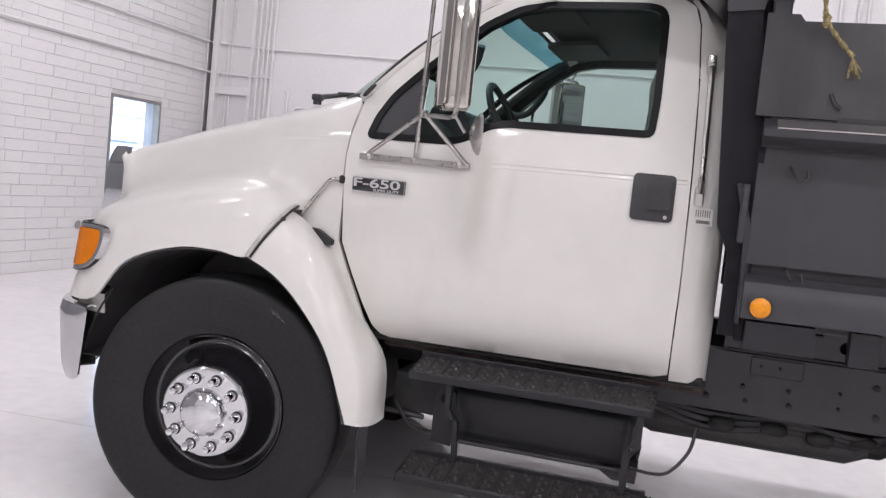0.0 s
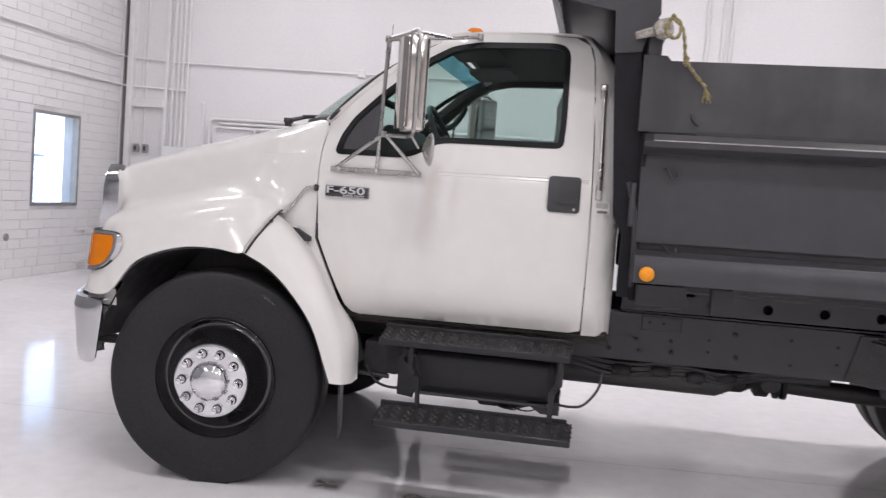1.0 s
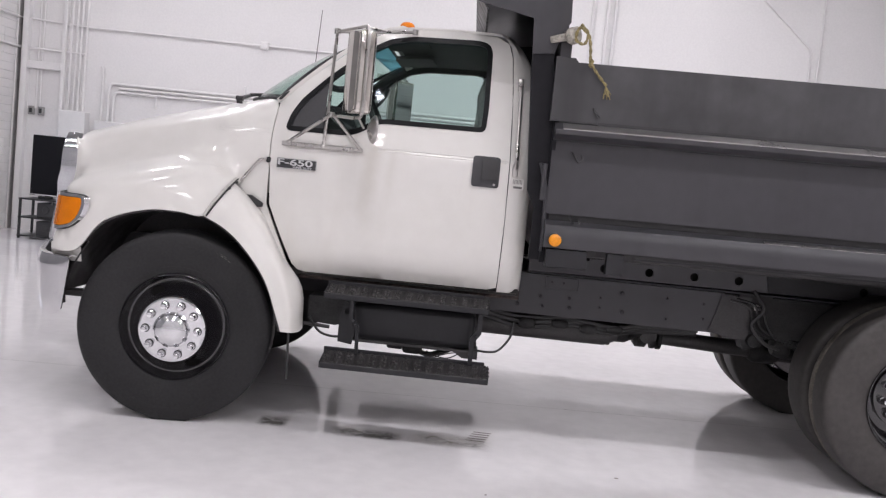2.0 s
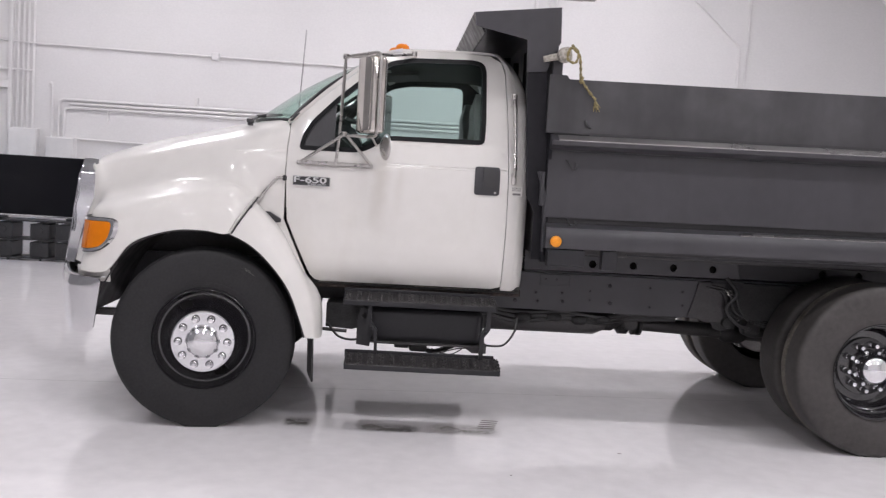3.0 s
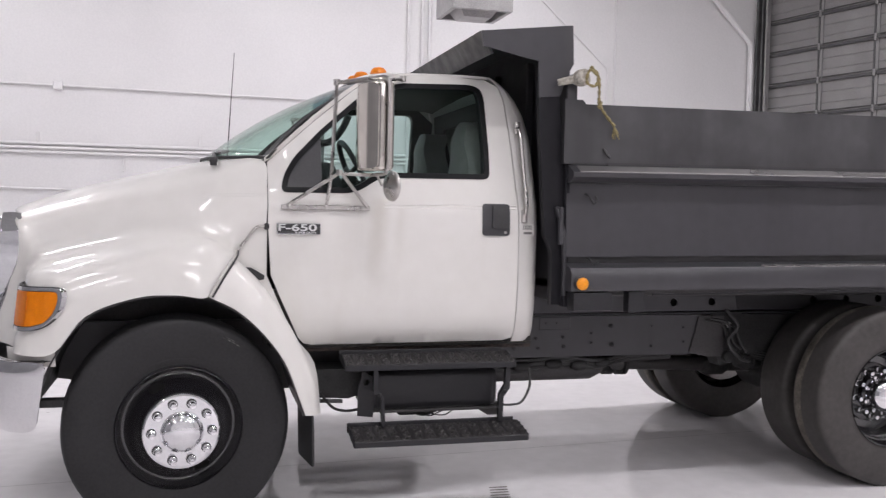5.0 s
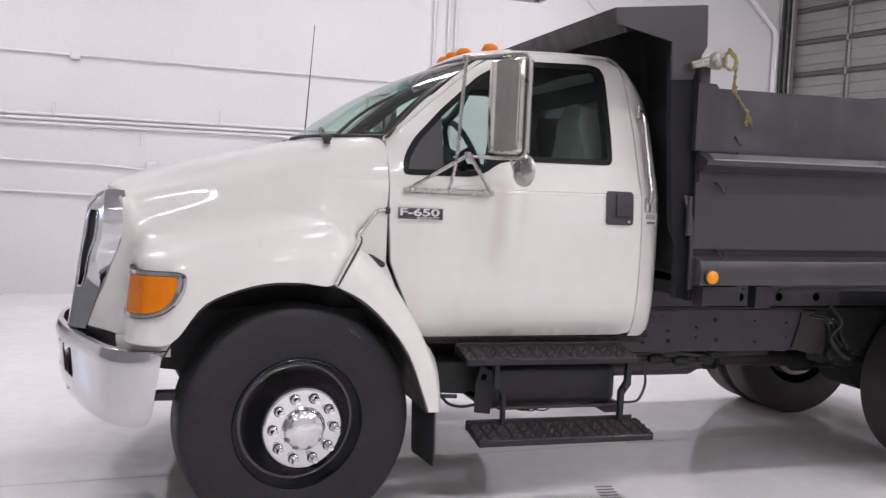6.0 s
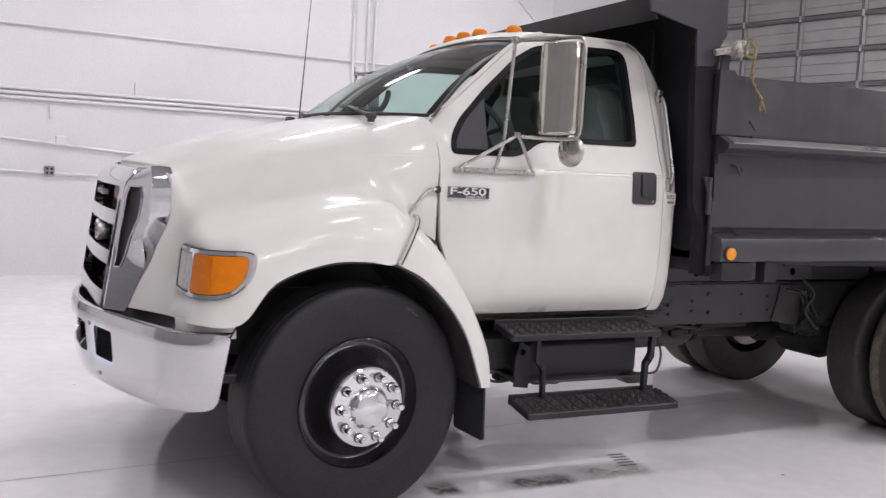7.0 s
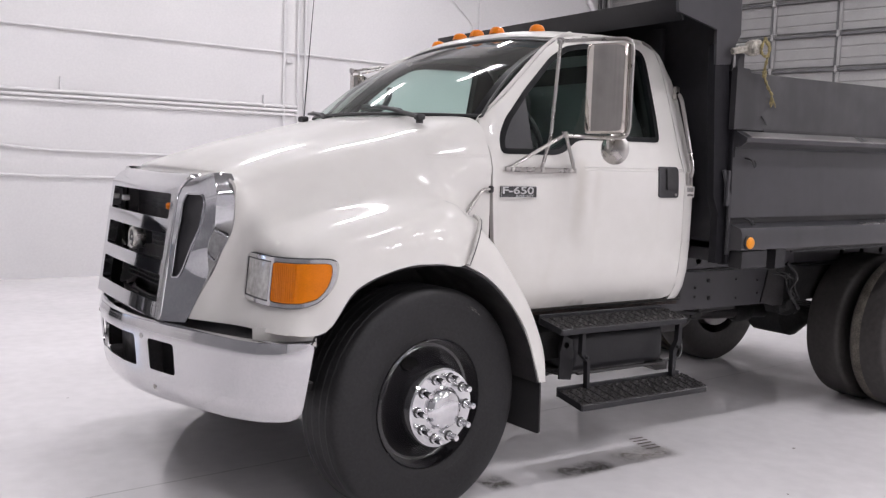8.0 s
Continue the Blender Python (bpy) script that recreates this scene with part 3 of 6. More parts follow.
for dx in (-.026, .026):
    for dz in (-.026, .026):
        part("socket", boxed(dx - .015, dx + .015, -.060, -.054, dz - .015, dz + .015, .003), M_PLASTIC, t)
wall_box(-4.545, 1.60, 0.41, 0.56, 0.16, "white electric panel on the wall", "electric_panel")
wall_box(-4.0, 1.52, 0.42, 0.50, 0.14, "white electric panel on the wall", "electric_panel")
for x in (-5.23, -5.08):
    t = wall_box(x, 1.83, 0.09, 0.13, 0.05, "grey outlet box on the wall", "outlet_box", M_STRAP)
    part("socket", boxed(-.022, .022, -.062, -.054, -.035, .035, .004), M_PLASTIC, t)
for x, z0 in ((-2.0, 2.33), (-0.91, 1.99), (0.11, 2.36), (2.79, 2.31), (-3.33, 2.04), (4.9, 2.3)):
    s = thing("pipe_strap", "grey upright strut beside the conduits", "strut", (x, YB, z0))
    part("strap", boxed(-0.014, 0.014, -0.055, 0.0, 0.0, 0.17, 0.003), M_PIPE, s)

# screen and rack behind the truck
rack = thing("av_rack", "low black rack holding black equipment boxes", "rack", (-4.05, 7.95, 0))
for x in (-.70, -.25, .20, .66):
    for y in (-.18, .20):
        part("leg", boxed(x - .015, x + .015, y - .015, y + .015, 0, .57, .002), M_CRATE, rack)
for z in (.03, .29, .55):
    part("shelf", boxed(-.72, .68, -.2, .22, z, z + .02, .003), M_CRATE, rack)
unit = thing("equipment_box", "black equipment box with an oval grip on the rack", "box", (-4.37, 7.94, .052), "equipment boxes")
part("body", boxed(-.13, .13, -.19, .19, 0, .21, .008), M_CRATE, unit)
part("grip", lathe(bmesh.new(), [(.05, 0), (.046, -.006), (.02, -.004)], (0, -.19, .12), 16), M_CRATE, unit)
for x, z in ((-3.87, .052), (-4.37, .312), (-3.87, .312), (-3.52, .052), (-3.52, .312)):
    copy_thing(unit, Matrix.Translation((x, 7.94, z)))
tv = thing("television", "large black flat screen standing on the rack", "television", (-4.0, 7.98, .572))
part("body", boxed(-.72, .72, -.02, .045, .04, .90, .008), M_CRATE, tv)
part("screen", boxed(-.712, .712, -.024, -.021, .062, .892, 0), M_SCREEN, tv, "glossy black screen")
part("trim", boxed(-.72, .72, -.03, -.0205, .04, .06, .003), M_CHROME, tv, "bright bottom trim")
for x in (-.5, .5):
    part("foot", boxed(x - .05, x + .05, -.12, .14, .0, .04, .006), M_CRATE, tv)

# hanging vent
vent = thing("ceiling_diffuser", "square galvanised air outlet hanging on a duct", "air vent", (2.93, 5.03, 3.615))
bm = bmesh.new()
A, B, Z0, Z1 = 0.29, 0.15, 0.0, 0.20
lo = [bm.verts.new((x * A, y * A, Z1)) for x, y in ((-1, -1), (1, -1), (1, 1), (-1, 1))]
hi = [bm.verts.new((x * B, y * B, Z0)) for x, y in ((-1, -1), (1, -1), (1, 1), (-1, 1))]
bm.faces.new(hi)
for i in range(4):
    bm.faces.new((lo[i], lo[(i + 1) % 4], hi[(i + 1) % 4], hi[i]))
part("cone", bm, M_STRAP, vent, "galvanised cone")
bm = bmesh.new()
for a in ((-0.33, 0.33, -0.33, -0.28), (-0.33, 0.33, 0.28, 0.33), (-0.33, -0.28, -0.28, 0.28), (0.28, 0.33, -0.28, 0.28)):
    box(bm, *a, 0.04, 0.30, 0.004)
part("collar", bm, M_STRAP, vent)
part("duct", boxed(-0.24, 0.24, -0.24, 0.24, 0.302, ZC - 3.615, 0.01), M_PIPE, vent)

# sectional door
door_1 = thing("door_1", "tall grey sectional overhead door, closed", "overhead door", (0, 0, 0), kind="structure")
pitch = .508


def askew(name, bm, material, label=""):
    bm.transform(TURN_R)
    return part(name, bm, material, door_1, label)


z = -.406
while z < DZ:
    z1 = min(z + pitch - .006, DZ)
    bm = bmesh.new()
    prof = [(.11, max(z, 0)), (.06, max(z, 0))]
    n = 3
    for k in range(n):
        za, zb = z + (z1 - z) * k / n, z + (z1 - z) * (k + 1) / n
        prof += [(.06, max(0, za + .008)), (.06, max(0, zb - .022)), (.072, max(0, zb - .016)), (.072, max(0, zb - .004))]
    prof += [(.06, z1), (.11, z1)]
    clean = [p for i, p in enumerate(prof) if i == 0 or p != prof[i - 1]]
    lo = [bm.verts.new((x, DY0, zz)) for x, zz in clean]
    hi = [bm.verts.new((x, DY1, zz)) for x, zz in clean]
    for i in range(len(clean)):
        j = (i + 1) % len(clean)
        bm.faces.new((lo[i], lo[j], hi[j], hi[i]))
    askew("panel", bm, M_DOOR)
    if z1 < DZ:
        askew("strut", boxed(.012, .058, DY0 + .02, DY1 - .02, z1 - .018, z1 + .022, .005), M_RIB)
        askew("strut", boxed(.03, .058, DY0 + .02, DY1 - .02, z1 + .05, z1 + .060, .003), M_RIB)
    z += pitch
for k in range(9):
    y = -1.29 - .99 * k
    askew("stile", boxed(.035, .059, y - .045, y + .005, 0.0, DZ - 0.1, .003), M_DOOR, "pale stile")
    askew("stile", boxed(.03, .058, y + .012, y + .04, 0.0, DZ - 0.1, .003), M_RIB)
    zz = .102
    while zz < DZ - .2:
        askew("hinge", boxed(-.012, .034, y - .03, y + .01, zz - .045, zz + .055, .006), M_STRAP)
        zz += pitch
for y in (-.30, -.21, -.10):
    askew("track", boxed(-.09, -.004, y - .03, y + .01, 0, DZ + .2, .005), M_RIB if y > -.25 else M_STRAP, "dark door track")

# seams and scuffs on the floor
seams = thing("floor_seam", "fine dark seam across the epoxy floor", "seam", (0, 0, 0), kind="structure")
for x0, y0, x1, y1, w in ((-5.4, .72, 8.8, 1.72, .006),):
    d = Vector((x1 - x0, y1 - y0, 0))
    nrm = Vector((-d.y, d.x, 0)).normalized() * w / 2
    a, b = Vector((x0, y0, .0012)), Vector((x1, y1, .0012))
    bm = bmesh.new()
    loop_face(bm, [a - nrm, b - nrm, b + nrm, a + nrm])
    part("seam", bm, M_SEAM, seams)
scuff = thing("scuff_mark", "row of short dark rubber scuffs on the floor", "scuff mark", (1.73, .40, 0))
for k in range(5):
    bm = bmesh.new()
    yk = -.10 + k * .045
    loop_face(bm, [(-.062 + k * .012, yk, .0015), (.05 + k * .01, yk - .006, .0015), (.055 + k * .01, yk + .012, .0015), (-.058 + k * .012, yk + .016, .0015)])
    part("streak", bm, M_MARK, scuff)
for x, y, w, d, mm, lab in ((1.10, .22, .24, .115, M_PRINT, "dark rubbed tyre print on the white floor"), (.56, .27, .10, .12, M_PRINT, "dark rubbed tyre print on the white floor"), (1.58, .25, .26, .15, M_DUST, "pale dusty tyre print on the white floor")):
    t = thing("tyre_print", lab, "tyre print", (x, y, 0), "tyre prints on the floor")
    bm = bmesh.new()
    loop_face(bm, [(-w, -d, .0009), (w, -d, .0009), (w, d, .0009), (-w, d, .0009)])
    part("print_film", bm, mm, t)
random.seed(4)
for k in range(14):
    x, y = random.uniform(-3, 7), random.uniform(-2.5, 5.5)
    r = random.uniform(.006, .014)
    t = thing("floor_speck", "small dark speck on the floor", "speck", (x, y, 0), "floor specks")
    bm = bmesh.new()
    loop_face(bm, [(math.cos(a) * r * random.uniform(.6, 1.5), math.sin(a) * r * random.uniform(.5, 1.1), .0015) for a in np.linspace(0, 6.28, 8)[:-1]])
    part("mark", bm, M_MARK, t)

# brackets and a plug low on the brick wall
for z in (.59, .145):
    bk = thing("wall_bracket", "short white steel bracket on the brick wall", "bracket", (XL, 7.9, z), "wall brackets")
    part("arm", boxed(0, .05, -.15, .15, -.02, .02, .006), M_PIPE, bk)
    part("plate", boxed(.001, .012, .10, .17, -.05, .05, .004), M_PIPE, bk)
plug = thing("wall_plug", "dark round plug in the white brick wall", "plug", (XL, 6.24, .538))
part("cap", lathe(bmesh.new(), [(.045, 0.0), (.05, .012), (.04, .02), (.003, .021)], (0, 0, 0), 18, "x"), M_STRAP, plug)


# ---------------------------------------------------------------- the truck
truck = thing("dump_truck", "white medium-duty dump truck with a charcoal dump body", "truck")


def both(name, make, material, parent, label="", angle=35):
    """A part on each side of the truck."""
    return part(name, make(), material, parent, label, angle), part(name, make(), material, parent, label, angle, True)


def lerp_tab(tab, z):
    return float(np.interp(z, [a for a, _ in tab], [b for _, b in tab]))


SIDE = [(0.84, 0.32), (0.88, 0.288), (0.93, 0.252), (1.0, 0.229), (1.1, 0.217), (1.25, 0.211), (1.5, 0.210), (1.60, 0.217), (1.66, 0.240), (1.72, 0.262), (1.76, 0.272),
        (2.0, 0.345), (2.15, 0.390), (2.27, 0.430), (2.31, 0.455), (2.34, 0.49)]


def side(x, z):
    """The cab's flank, which leans in above the belt line and tucks under at the sill."""
    y = lerp_tab(SIDE, z)
    y += 0.10 * max(0.0, (0.62 - x) / 0.2) ** 2 * min(1, max(0, (z - 1.68) / 0.20))
    return (x, y, z)


# hood with the front fenders
HOOD = [
    [(.115, 1.23, 1.842), (.17, .85, 1.842), (.34, .46, 1.840), (.420, .345, 1.812), (.424, .259, 1.70), (.424, .220, 1.60), (.422, .220, 1.54), (.420, .220, 1.492)],
    [(.03, 1.23, 1.824), (.09, .85, 1.822), (.255, .465, 1.817), (.325, .337, 1.782), (.335, .250, 1.67), (.340, .227, 1.58), (.345, .223, 1.52), (.350, .222, 1.470)],
    [(-.05, 1.23, 1.806), (0, .85, 1.803), (.16, .475, 1.787), (.235, .330, 1.742), (.25, .246, 1.62), (.258, .226, 1.51), (.268, .220, 1.435), (.275, .218, 1.358)],
    [(-.10, 1.23, 1.793), (-.05, .85, 1.790), (.10, .475, 1.771), (.175, .320, 1.713), (.19, .247, 1.585), (.208, .220, 1.462), (.235, .172, 1.378), (.264, .095, 1.356)],
    [(-.16, 1.23, 1.778), (-.11, .85, 1.774), (.04, .48, 1.752), (.12, .328, 1.69), (.135, .248, 1.558), (.155, .200, 1.432), (.178, .108, 1.408), (.205, .042, 1.265)],
    [(-.22, 1.23, 1.763), (-.17, .85, 1.758), (-.03, .485, 1.732), (.06, .337, 1.664), (.08, .256, 1.540), (.105, .185, 1.442), (.13, .078, 1.405), (.138, .005, 1.158)],
    [(-.36, 1.23, 1.728), (-.31, .85, 1.722), (-.18, .49, 1.690), (-.08, .357, 1.615), (-.05, .272, 1.496), (-.02, .180, 1.437), (0, .058, 1.375), (0, .005, 1.167)],
    [(-.52, 1.23, 1.687), (-.48, .85, 1.679), (-.36, .50, 1.638), (-.25, .385, 1.555), (-.21, .302, 1.452), (-.19, .185, 1.405), (-.18, .052, 1.340), (-.18, .005, 1.157)],
    [(-.66, 1.23, 1.642), (-.62, .85, 1.632), (-.52, .505, 1.590), (-.42, .420, 1.500), (-.39, .338, 1.402), (-.38, .205, 1.358), (-.39, .055, 1.280), (-.40, .005, 1.075)],
    [(-.78, 1.23, 1.599), (-.75, .85, 1.589), (-.65, .51, 1.550), (-.57, .442, 1.447), (-.55, .352, 1.350), (-.56, .175, 1.292), (-.565, .036, 1.178), (-.540, .006, .905)],
    [(-.87, 1.23, 1.557), (-.85, .85, 1.550), (-.735, .51, 1.527), (-.67, .445, 1.40), (-.655, .34, 1.31), (-.712, .165, 1.222), (-.736, .128, 1.07), (-.705, .075, .895)],
    [(-.860, 1.23, 1.533), (-.847, .85, 1.530), (-.748, .494, 1.522), (-.728, .445, 1.40), (-.728, .432, 1.29), (-.738, .430, 1.16), (-.745, .43, 1.03), (-.775, .36, .89)],
    [(-.898, 1.23, 1.500), (-.885, .85, 1.500), (-.776, .486, 1.510), (-.762, .460, 1.41), (-.770, .465, 1.29), (-.815, .490, 1.18), (-.870, .545, 1.03), (-.915, .605, .89)],
]
g = np.array(net(HOOD, 5, 5))
for _ in range(7):  # fair the surface, its edges kept
    g[1:-1, 1:-1] = .5 * g[1:-1, 1:-1] + .125 * (g[2:, 1:-1] + g[:-2, 1:-1] + g[1:-1, 2:] + g[1:-1, :-2])
    g[1:-1, 0, 2] = .5 * g[1:-1, 0, 2] + .5 * g[1:-1, 1, 2]
front = g[..., 0] < -.57
g[..., 0] += np.where(front, .045 * np.exp(-((g[..., 1] - .41) / .085) ** 2 - ((g[..., 2] - 1.075) / .075) ** 2), 0)  # hollow beside the lamp
g[..., 0] += np.where(front, .045 * np.exp(-((g[..., 1] - .20) / .17) ** 4 - ((g[..., 2] - 1.105) / .115) ** 4), 0)  # seat of the lamp
g = [[tuple(p) for p in row] for row in g]
full = [[(x, 2 * CY - y, z) for x, y, z in row[:0:-1]] + list(row) for row in g]
hood = part("hood", skin(bmesh.new(), full, 0.012), M_PAINT, truck, "white tilting hood with flared fenders", 50)

# double crease along the hood's flank, on from the door's belt line
for zc in (1.640, 1.656):
    line = []
    for row in g[:23]:
        ys_, zs_, xs_ = [p[1] for p in row[14:32]], [p[2] for p in row[14:32]], [p[0] for p in row[14:32]]
        zz = zc - .00045 * len(line)
        line.append((float(np.interp(-zz, [-z for z in zs_], xs_)), float(np.interp(-zz, [-z for z in zs_], ys_)) + .0022, zz))
    both("hood_crease", lambda: tube(bmesh.new(), line, .0028, 6), M_PAINT, truck)

# rolled edge of the hood in front of the door
both("hood_edge", lambda: tube(bmesh.new(), rounded([Vector(p) for p in ((.428, .212, 1.492), (.372, .213, 1.490), (.298, .214, 1.391), (.262, .206, 1.340))], .02, 4, False), 0.0075, 8), M_STEEL, truck, "grey rolled hood edge")
both("fender_seam", lambda: tube(bmesh.new(), curve([(.268, .13, 1.370), (.262, .080, 1.350), (.234, .046, 1.308), (.190, .012, 1.238), (.146, -.006, 1.160)], 5), 0.0085, 8), M_EDGE, truck, "dull white seam strip")
both("seam_gap", lambda: tube(bmesh.new(), curve([(.280, .134, 1.368), (.274, .084, 1.348), (.247, .050, 1.304), (.203, .016, 1.234), (.158, -.002, 1.157)], 5), 0.0052, 6), M_RUBBER, truck, "black gap behind the seam strip")
both("seam_clip", lambda: boxed(.240, .262, .052, .072, 1.308, 1.324, .004), M_RUBBER, truck, "black seam clip")
both("hood_stop", lambda: boxed(.408, .434, .203, .225, 1.474, 1.506, .006), M_RUBBER, truck, "black rubber hood stop")


def quarter():
    arch = curve([(.146, .004, 1.156), (.266, .004, 1.097), (.381, .004, .998), (.499, .006, .845), (.574, .010, .661), (.606, .014, .572)], 4)
    m1 = curve([(.185, .015, 1.235), (.305, .02, 1.175), (.415, .022, 1.06), (.53, .022, .89), (.602, .022, .69), (.632, .020, .570)], 4)
    m2 = curve([(.235, .055, 1.312), (.35, .075, 1.24), (.455, .09, 1.12), (.57, .07, .93), (.645, .045, .73), (.662, .035, .568)], 4)
    rear = curve([(.258, .095, 1.349), (.322, .178, 1.286), (.422, .205, 1.174), (.548, .205, .955), (.664, .155, .80), (.690, .10, .566)], 4)
    back = curve([(.262, .16, 1.338), (.320, .25, 1.273), (.418, .27, 1.163), (.546, .27, .948), (.664, .25, .79), (.690, .22, .566)], 4)
    return skin(bmesh.new(), net([arch, m1, m2, rear, back], 4, 1), 0.01)


both("rear_fender", quarter, M_PAINT, truck, "white rear half of the front fender", 50)


def liner():
    bm = bmesh.new()
    ring = []
    for k in range(61):
        a = radians(4 + 164 * k / 60)
        r = float(np.interp(math.degrees(a), [-12, 4, 13, 32, 51, 65, 77, 90, 106, 126, 145, 170], [.596, .601, .586, .587, .600, .623, .640, .634, .649, .673, .650, .640]))
        ring.append((math.cos(a) * r, 0.53 + math.sin(a) * r))
    rows = [[(x, max(y, 0.085 if x < -.5 else .016), z) for x, z in ring] for y in (0.016, 0.25, 0.5, 0.72)]
    rows.append([(x * 0.15, 0.74, 0.53 + (z - 0.53) * 0.4) for x, z in ring])
    return skin(bm, rows, 0.008)


both("wheel_well", liner, M_BLACK, truck, "black wheel-well liner")
both("latch", lambda: extrude(bmesh.new(), [(.292, 1.290), (.347, 1.284), (.412, 1.246), (.410, 1.226), (.378, 1.222), (.33, 1.262)], .186, .212), M_RUBBER, truck, "black rubber hood latch")
both("cowl_side", lambda: sheet(bmesh.new(), [(.20, 1.20), (.22, 1.33), (.275, 1.365), (.37, 1.492), (.424, 1.492), (.424, 1.245), (.47, 1.14), (.525, 1.02), (.57, .92), (.545, .92), (.44, 1.03), (.33, 1.13)], [], lambda x, z: (x, .224, z), 0.06), M_PAINT, truck)

# doors
DOOR = [(.430, 1.820), (.428, 1.5), (.445, 1.245), (.49, 1.14), (.545, 1.02), (.59, .92), (.62, .888), (.66, .878), (1.70, .884), (1.752, .90), (1.758, 1.3), (1.752, 1.62), (1.738, 1.95),
        (1.715, 2.2), (1.69, 2.275), (1.62, 2.315), (1.4, 2.325), (1.12, 2.31), (1.0, 2.285), (.88, 2.215), (.66, 2.03), (.47, 1.855)]
WINDOW = [(.497, 1.668), (.84, 1.672), (.90, 1.69), (.985, 1.745), (1.04, 1.758), (1.598, 1.764), (1.604, 1.9), (1.596, 2.22), (1.575, 2.262), (1.52, 2.275), (1.15, 2.262), (1.02, 2.235), (.90, 2.165), (.70, 1.985), (.565, 1.842), (.515, 1.755)]
WINDOW = [tuple(p) for p in rounded(WINDOW, .03, 3)]


def inset(poly, d):
    """An outline drawn in by d."""
    P = [Vector(p) for p in poly]
    out = []
    area = sum(a.x * b.y - b.x * a.y for a, b in zip(P, P[1:] + P[:1]))
    s = 1 if area > 0 else -1
    for i, p in enumerate(P):
        a, c = P[i - 1], P[(i + 1) % len(P)]
        e1, e2 = (p - a).normalized(), (c - p).normalized()
        n1, n2 = Vector((-e1.y, e1.x)) * s, Vector((-e2.y, e2.x)) * s
        nn = (n1 + n2).normalized()
        out.append(p + nn * (d / max(0.5, nn.dot(n1))))
    return out


def shifted(dy):
    return lambda x, z: (x, side(x, z)[1] + dy, z)


WIN_IN = [tuple(p) for p in inset(WINDOW, 0.022)]
for far in (False, True):
    d = part("door", sheet(bmesh.new(), DOOR, [WINDOW], side, 0.035, (0, .03, 0)), M_DOORPAINT, truck, "white cab door", 40, far)
    part("window_seal", sheet(bmesh.new(), [tuple(p) for p in inset(WINDOW, -0.006)], [WIN_IN], shifted(-.004), 0.04, (0, .04, 0)), M_SEAL, d, "black rubber window seal", 40, far)
    sail = [(.517, 1.690), (.700, 1.691), (.700, 1.965), (.575, 1.83), (.532, 1.75)]
    part("sail_panel", sheet(bmesh.new(), sail, [], shifted(.004), 0.05, (0, .012, 0)), M_PLASTIC, d, "matt black panel before the window", 40, far)
    glass_outline = [(.705, 1.692)] + [p for p in WIN_IN if p[0] > .72 and p[1] <= 1.85] + [p for p in WIN_IN if p[1] > 1.85 and p[0] > .72] + [(.705, 1.965)]
    gl = part("window_glass", sheet(bmesh.new(), glass_outline, [], shifted(.018), 0.08, (0, .004, 0)), M_WIN, d, "side window glass", 40, far)
    part("inner_trim", sheet(bmesh.new(), [(.47, 1.0), (1.72, .93), (1.72, 2.2), (1.6, 2.29), (1.1, 2.285), (.86, 2.17), (.60, 1.92), (.47, 1.75)], [WIN_IN], shifted(.034), 0.08, (0, .03, 0)), M_TRIM, d, "dark inner trim", 40, far)
    # handle
    h = part("door_handle", sheet(bmesh.new(), rounded([(1.552, 1.458), (1.704, 1.458), (1.704, 1.628), (1.552, 1.628)], .02, 4), [], shifted(-.008), .05, (0, .012, 0)), M_PLASTIC, d, "black recessed handle", 40, far)
    part("paddle", sheet(bmesh.new(), rounded([(1.605, 1.50), (1.692, 1.50), (1.692, 1.618), (1.605, 1.618)], .012, 3), [], shifted(-.018), .05, (0, .012, 0)), M_RUBBER, h, "", 40, far)
    part("keyhole", lathe(bmesh.new(), [(.007, 0), (.007, .006)], (1.678, .196, 1.476), 12), M_STEEL, h, "", 40, far)
    # crease under the belt line
    for bz in (1.592, 1.608):
        part("belt_crease", tube(bmesh.new(), [(x, side(x, bz)[1] + .0034, bz + (x - .5) * .008) for x in np.linspace(1.02, 1.74, 12)], .0045, 8), M_PAINT, d, "", 40, far)

# cab corner behind the door
ZS = [.876, .90, .95, 1.05, 1.2, 1.5, 1.62, 1.72, 1.85, 2.0, 2.12, 2.2, 2.26, 2.31, 2.335]


def corner():
    rows = []
    for z in ZS:
        y = lerp_tab(SIDE, z)
        lean = float(np.interp(z, [.9, 1.75, 2.0, 2.13, 2.22, 2.28, 2.335], [0, 0, .012, .04, .085, .13, .19]))
        xr = 1.890 - lean
        x0 = min(float(np.interp(z, [.9, 1.3, 1.62, 1.95, 2.2, 2.275, 2.335], [1.757, 1.763, 1.757, 1.743, 1.72, 1.70, 1.66])), xr - .06)
        rows.append([(x0, y + .03, z), (x0, y, z), ((x0 + xr) / 2 - .01, y + .003, z), (xr - .045, y + .016, z), (xr - .012, y + .05, z), (xr, y + .10, z), (xr, y + .30, z), (xr, CY, z)])
    return skin(bmesh.new(), rows)


both("cab_corner", corner, M_PAINT, truck, "white rear corner of the cab", 40)

# roof, windscreen and pillars
def ridge(x, z, y0, crown, n=9):
    return [(x + crown[0] * (1 - abs(t) ** 2), CY + t * (CY - y0), z + crown[1] * (1 - abs(t) ** 2.6)) for t in np.linspace(-1, 1, n)]


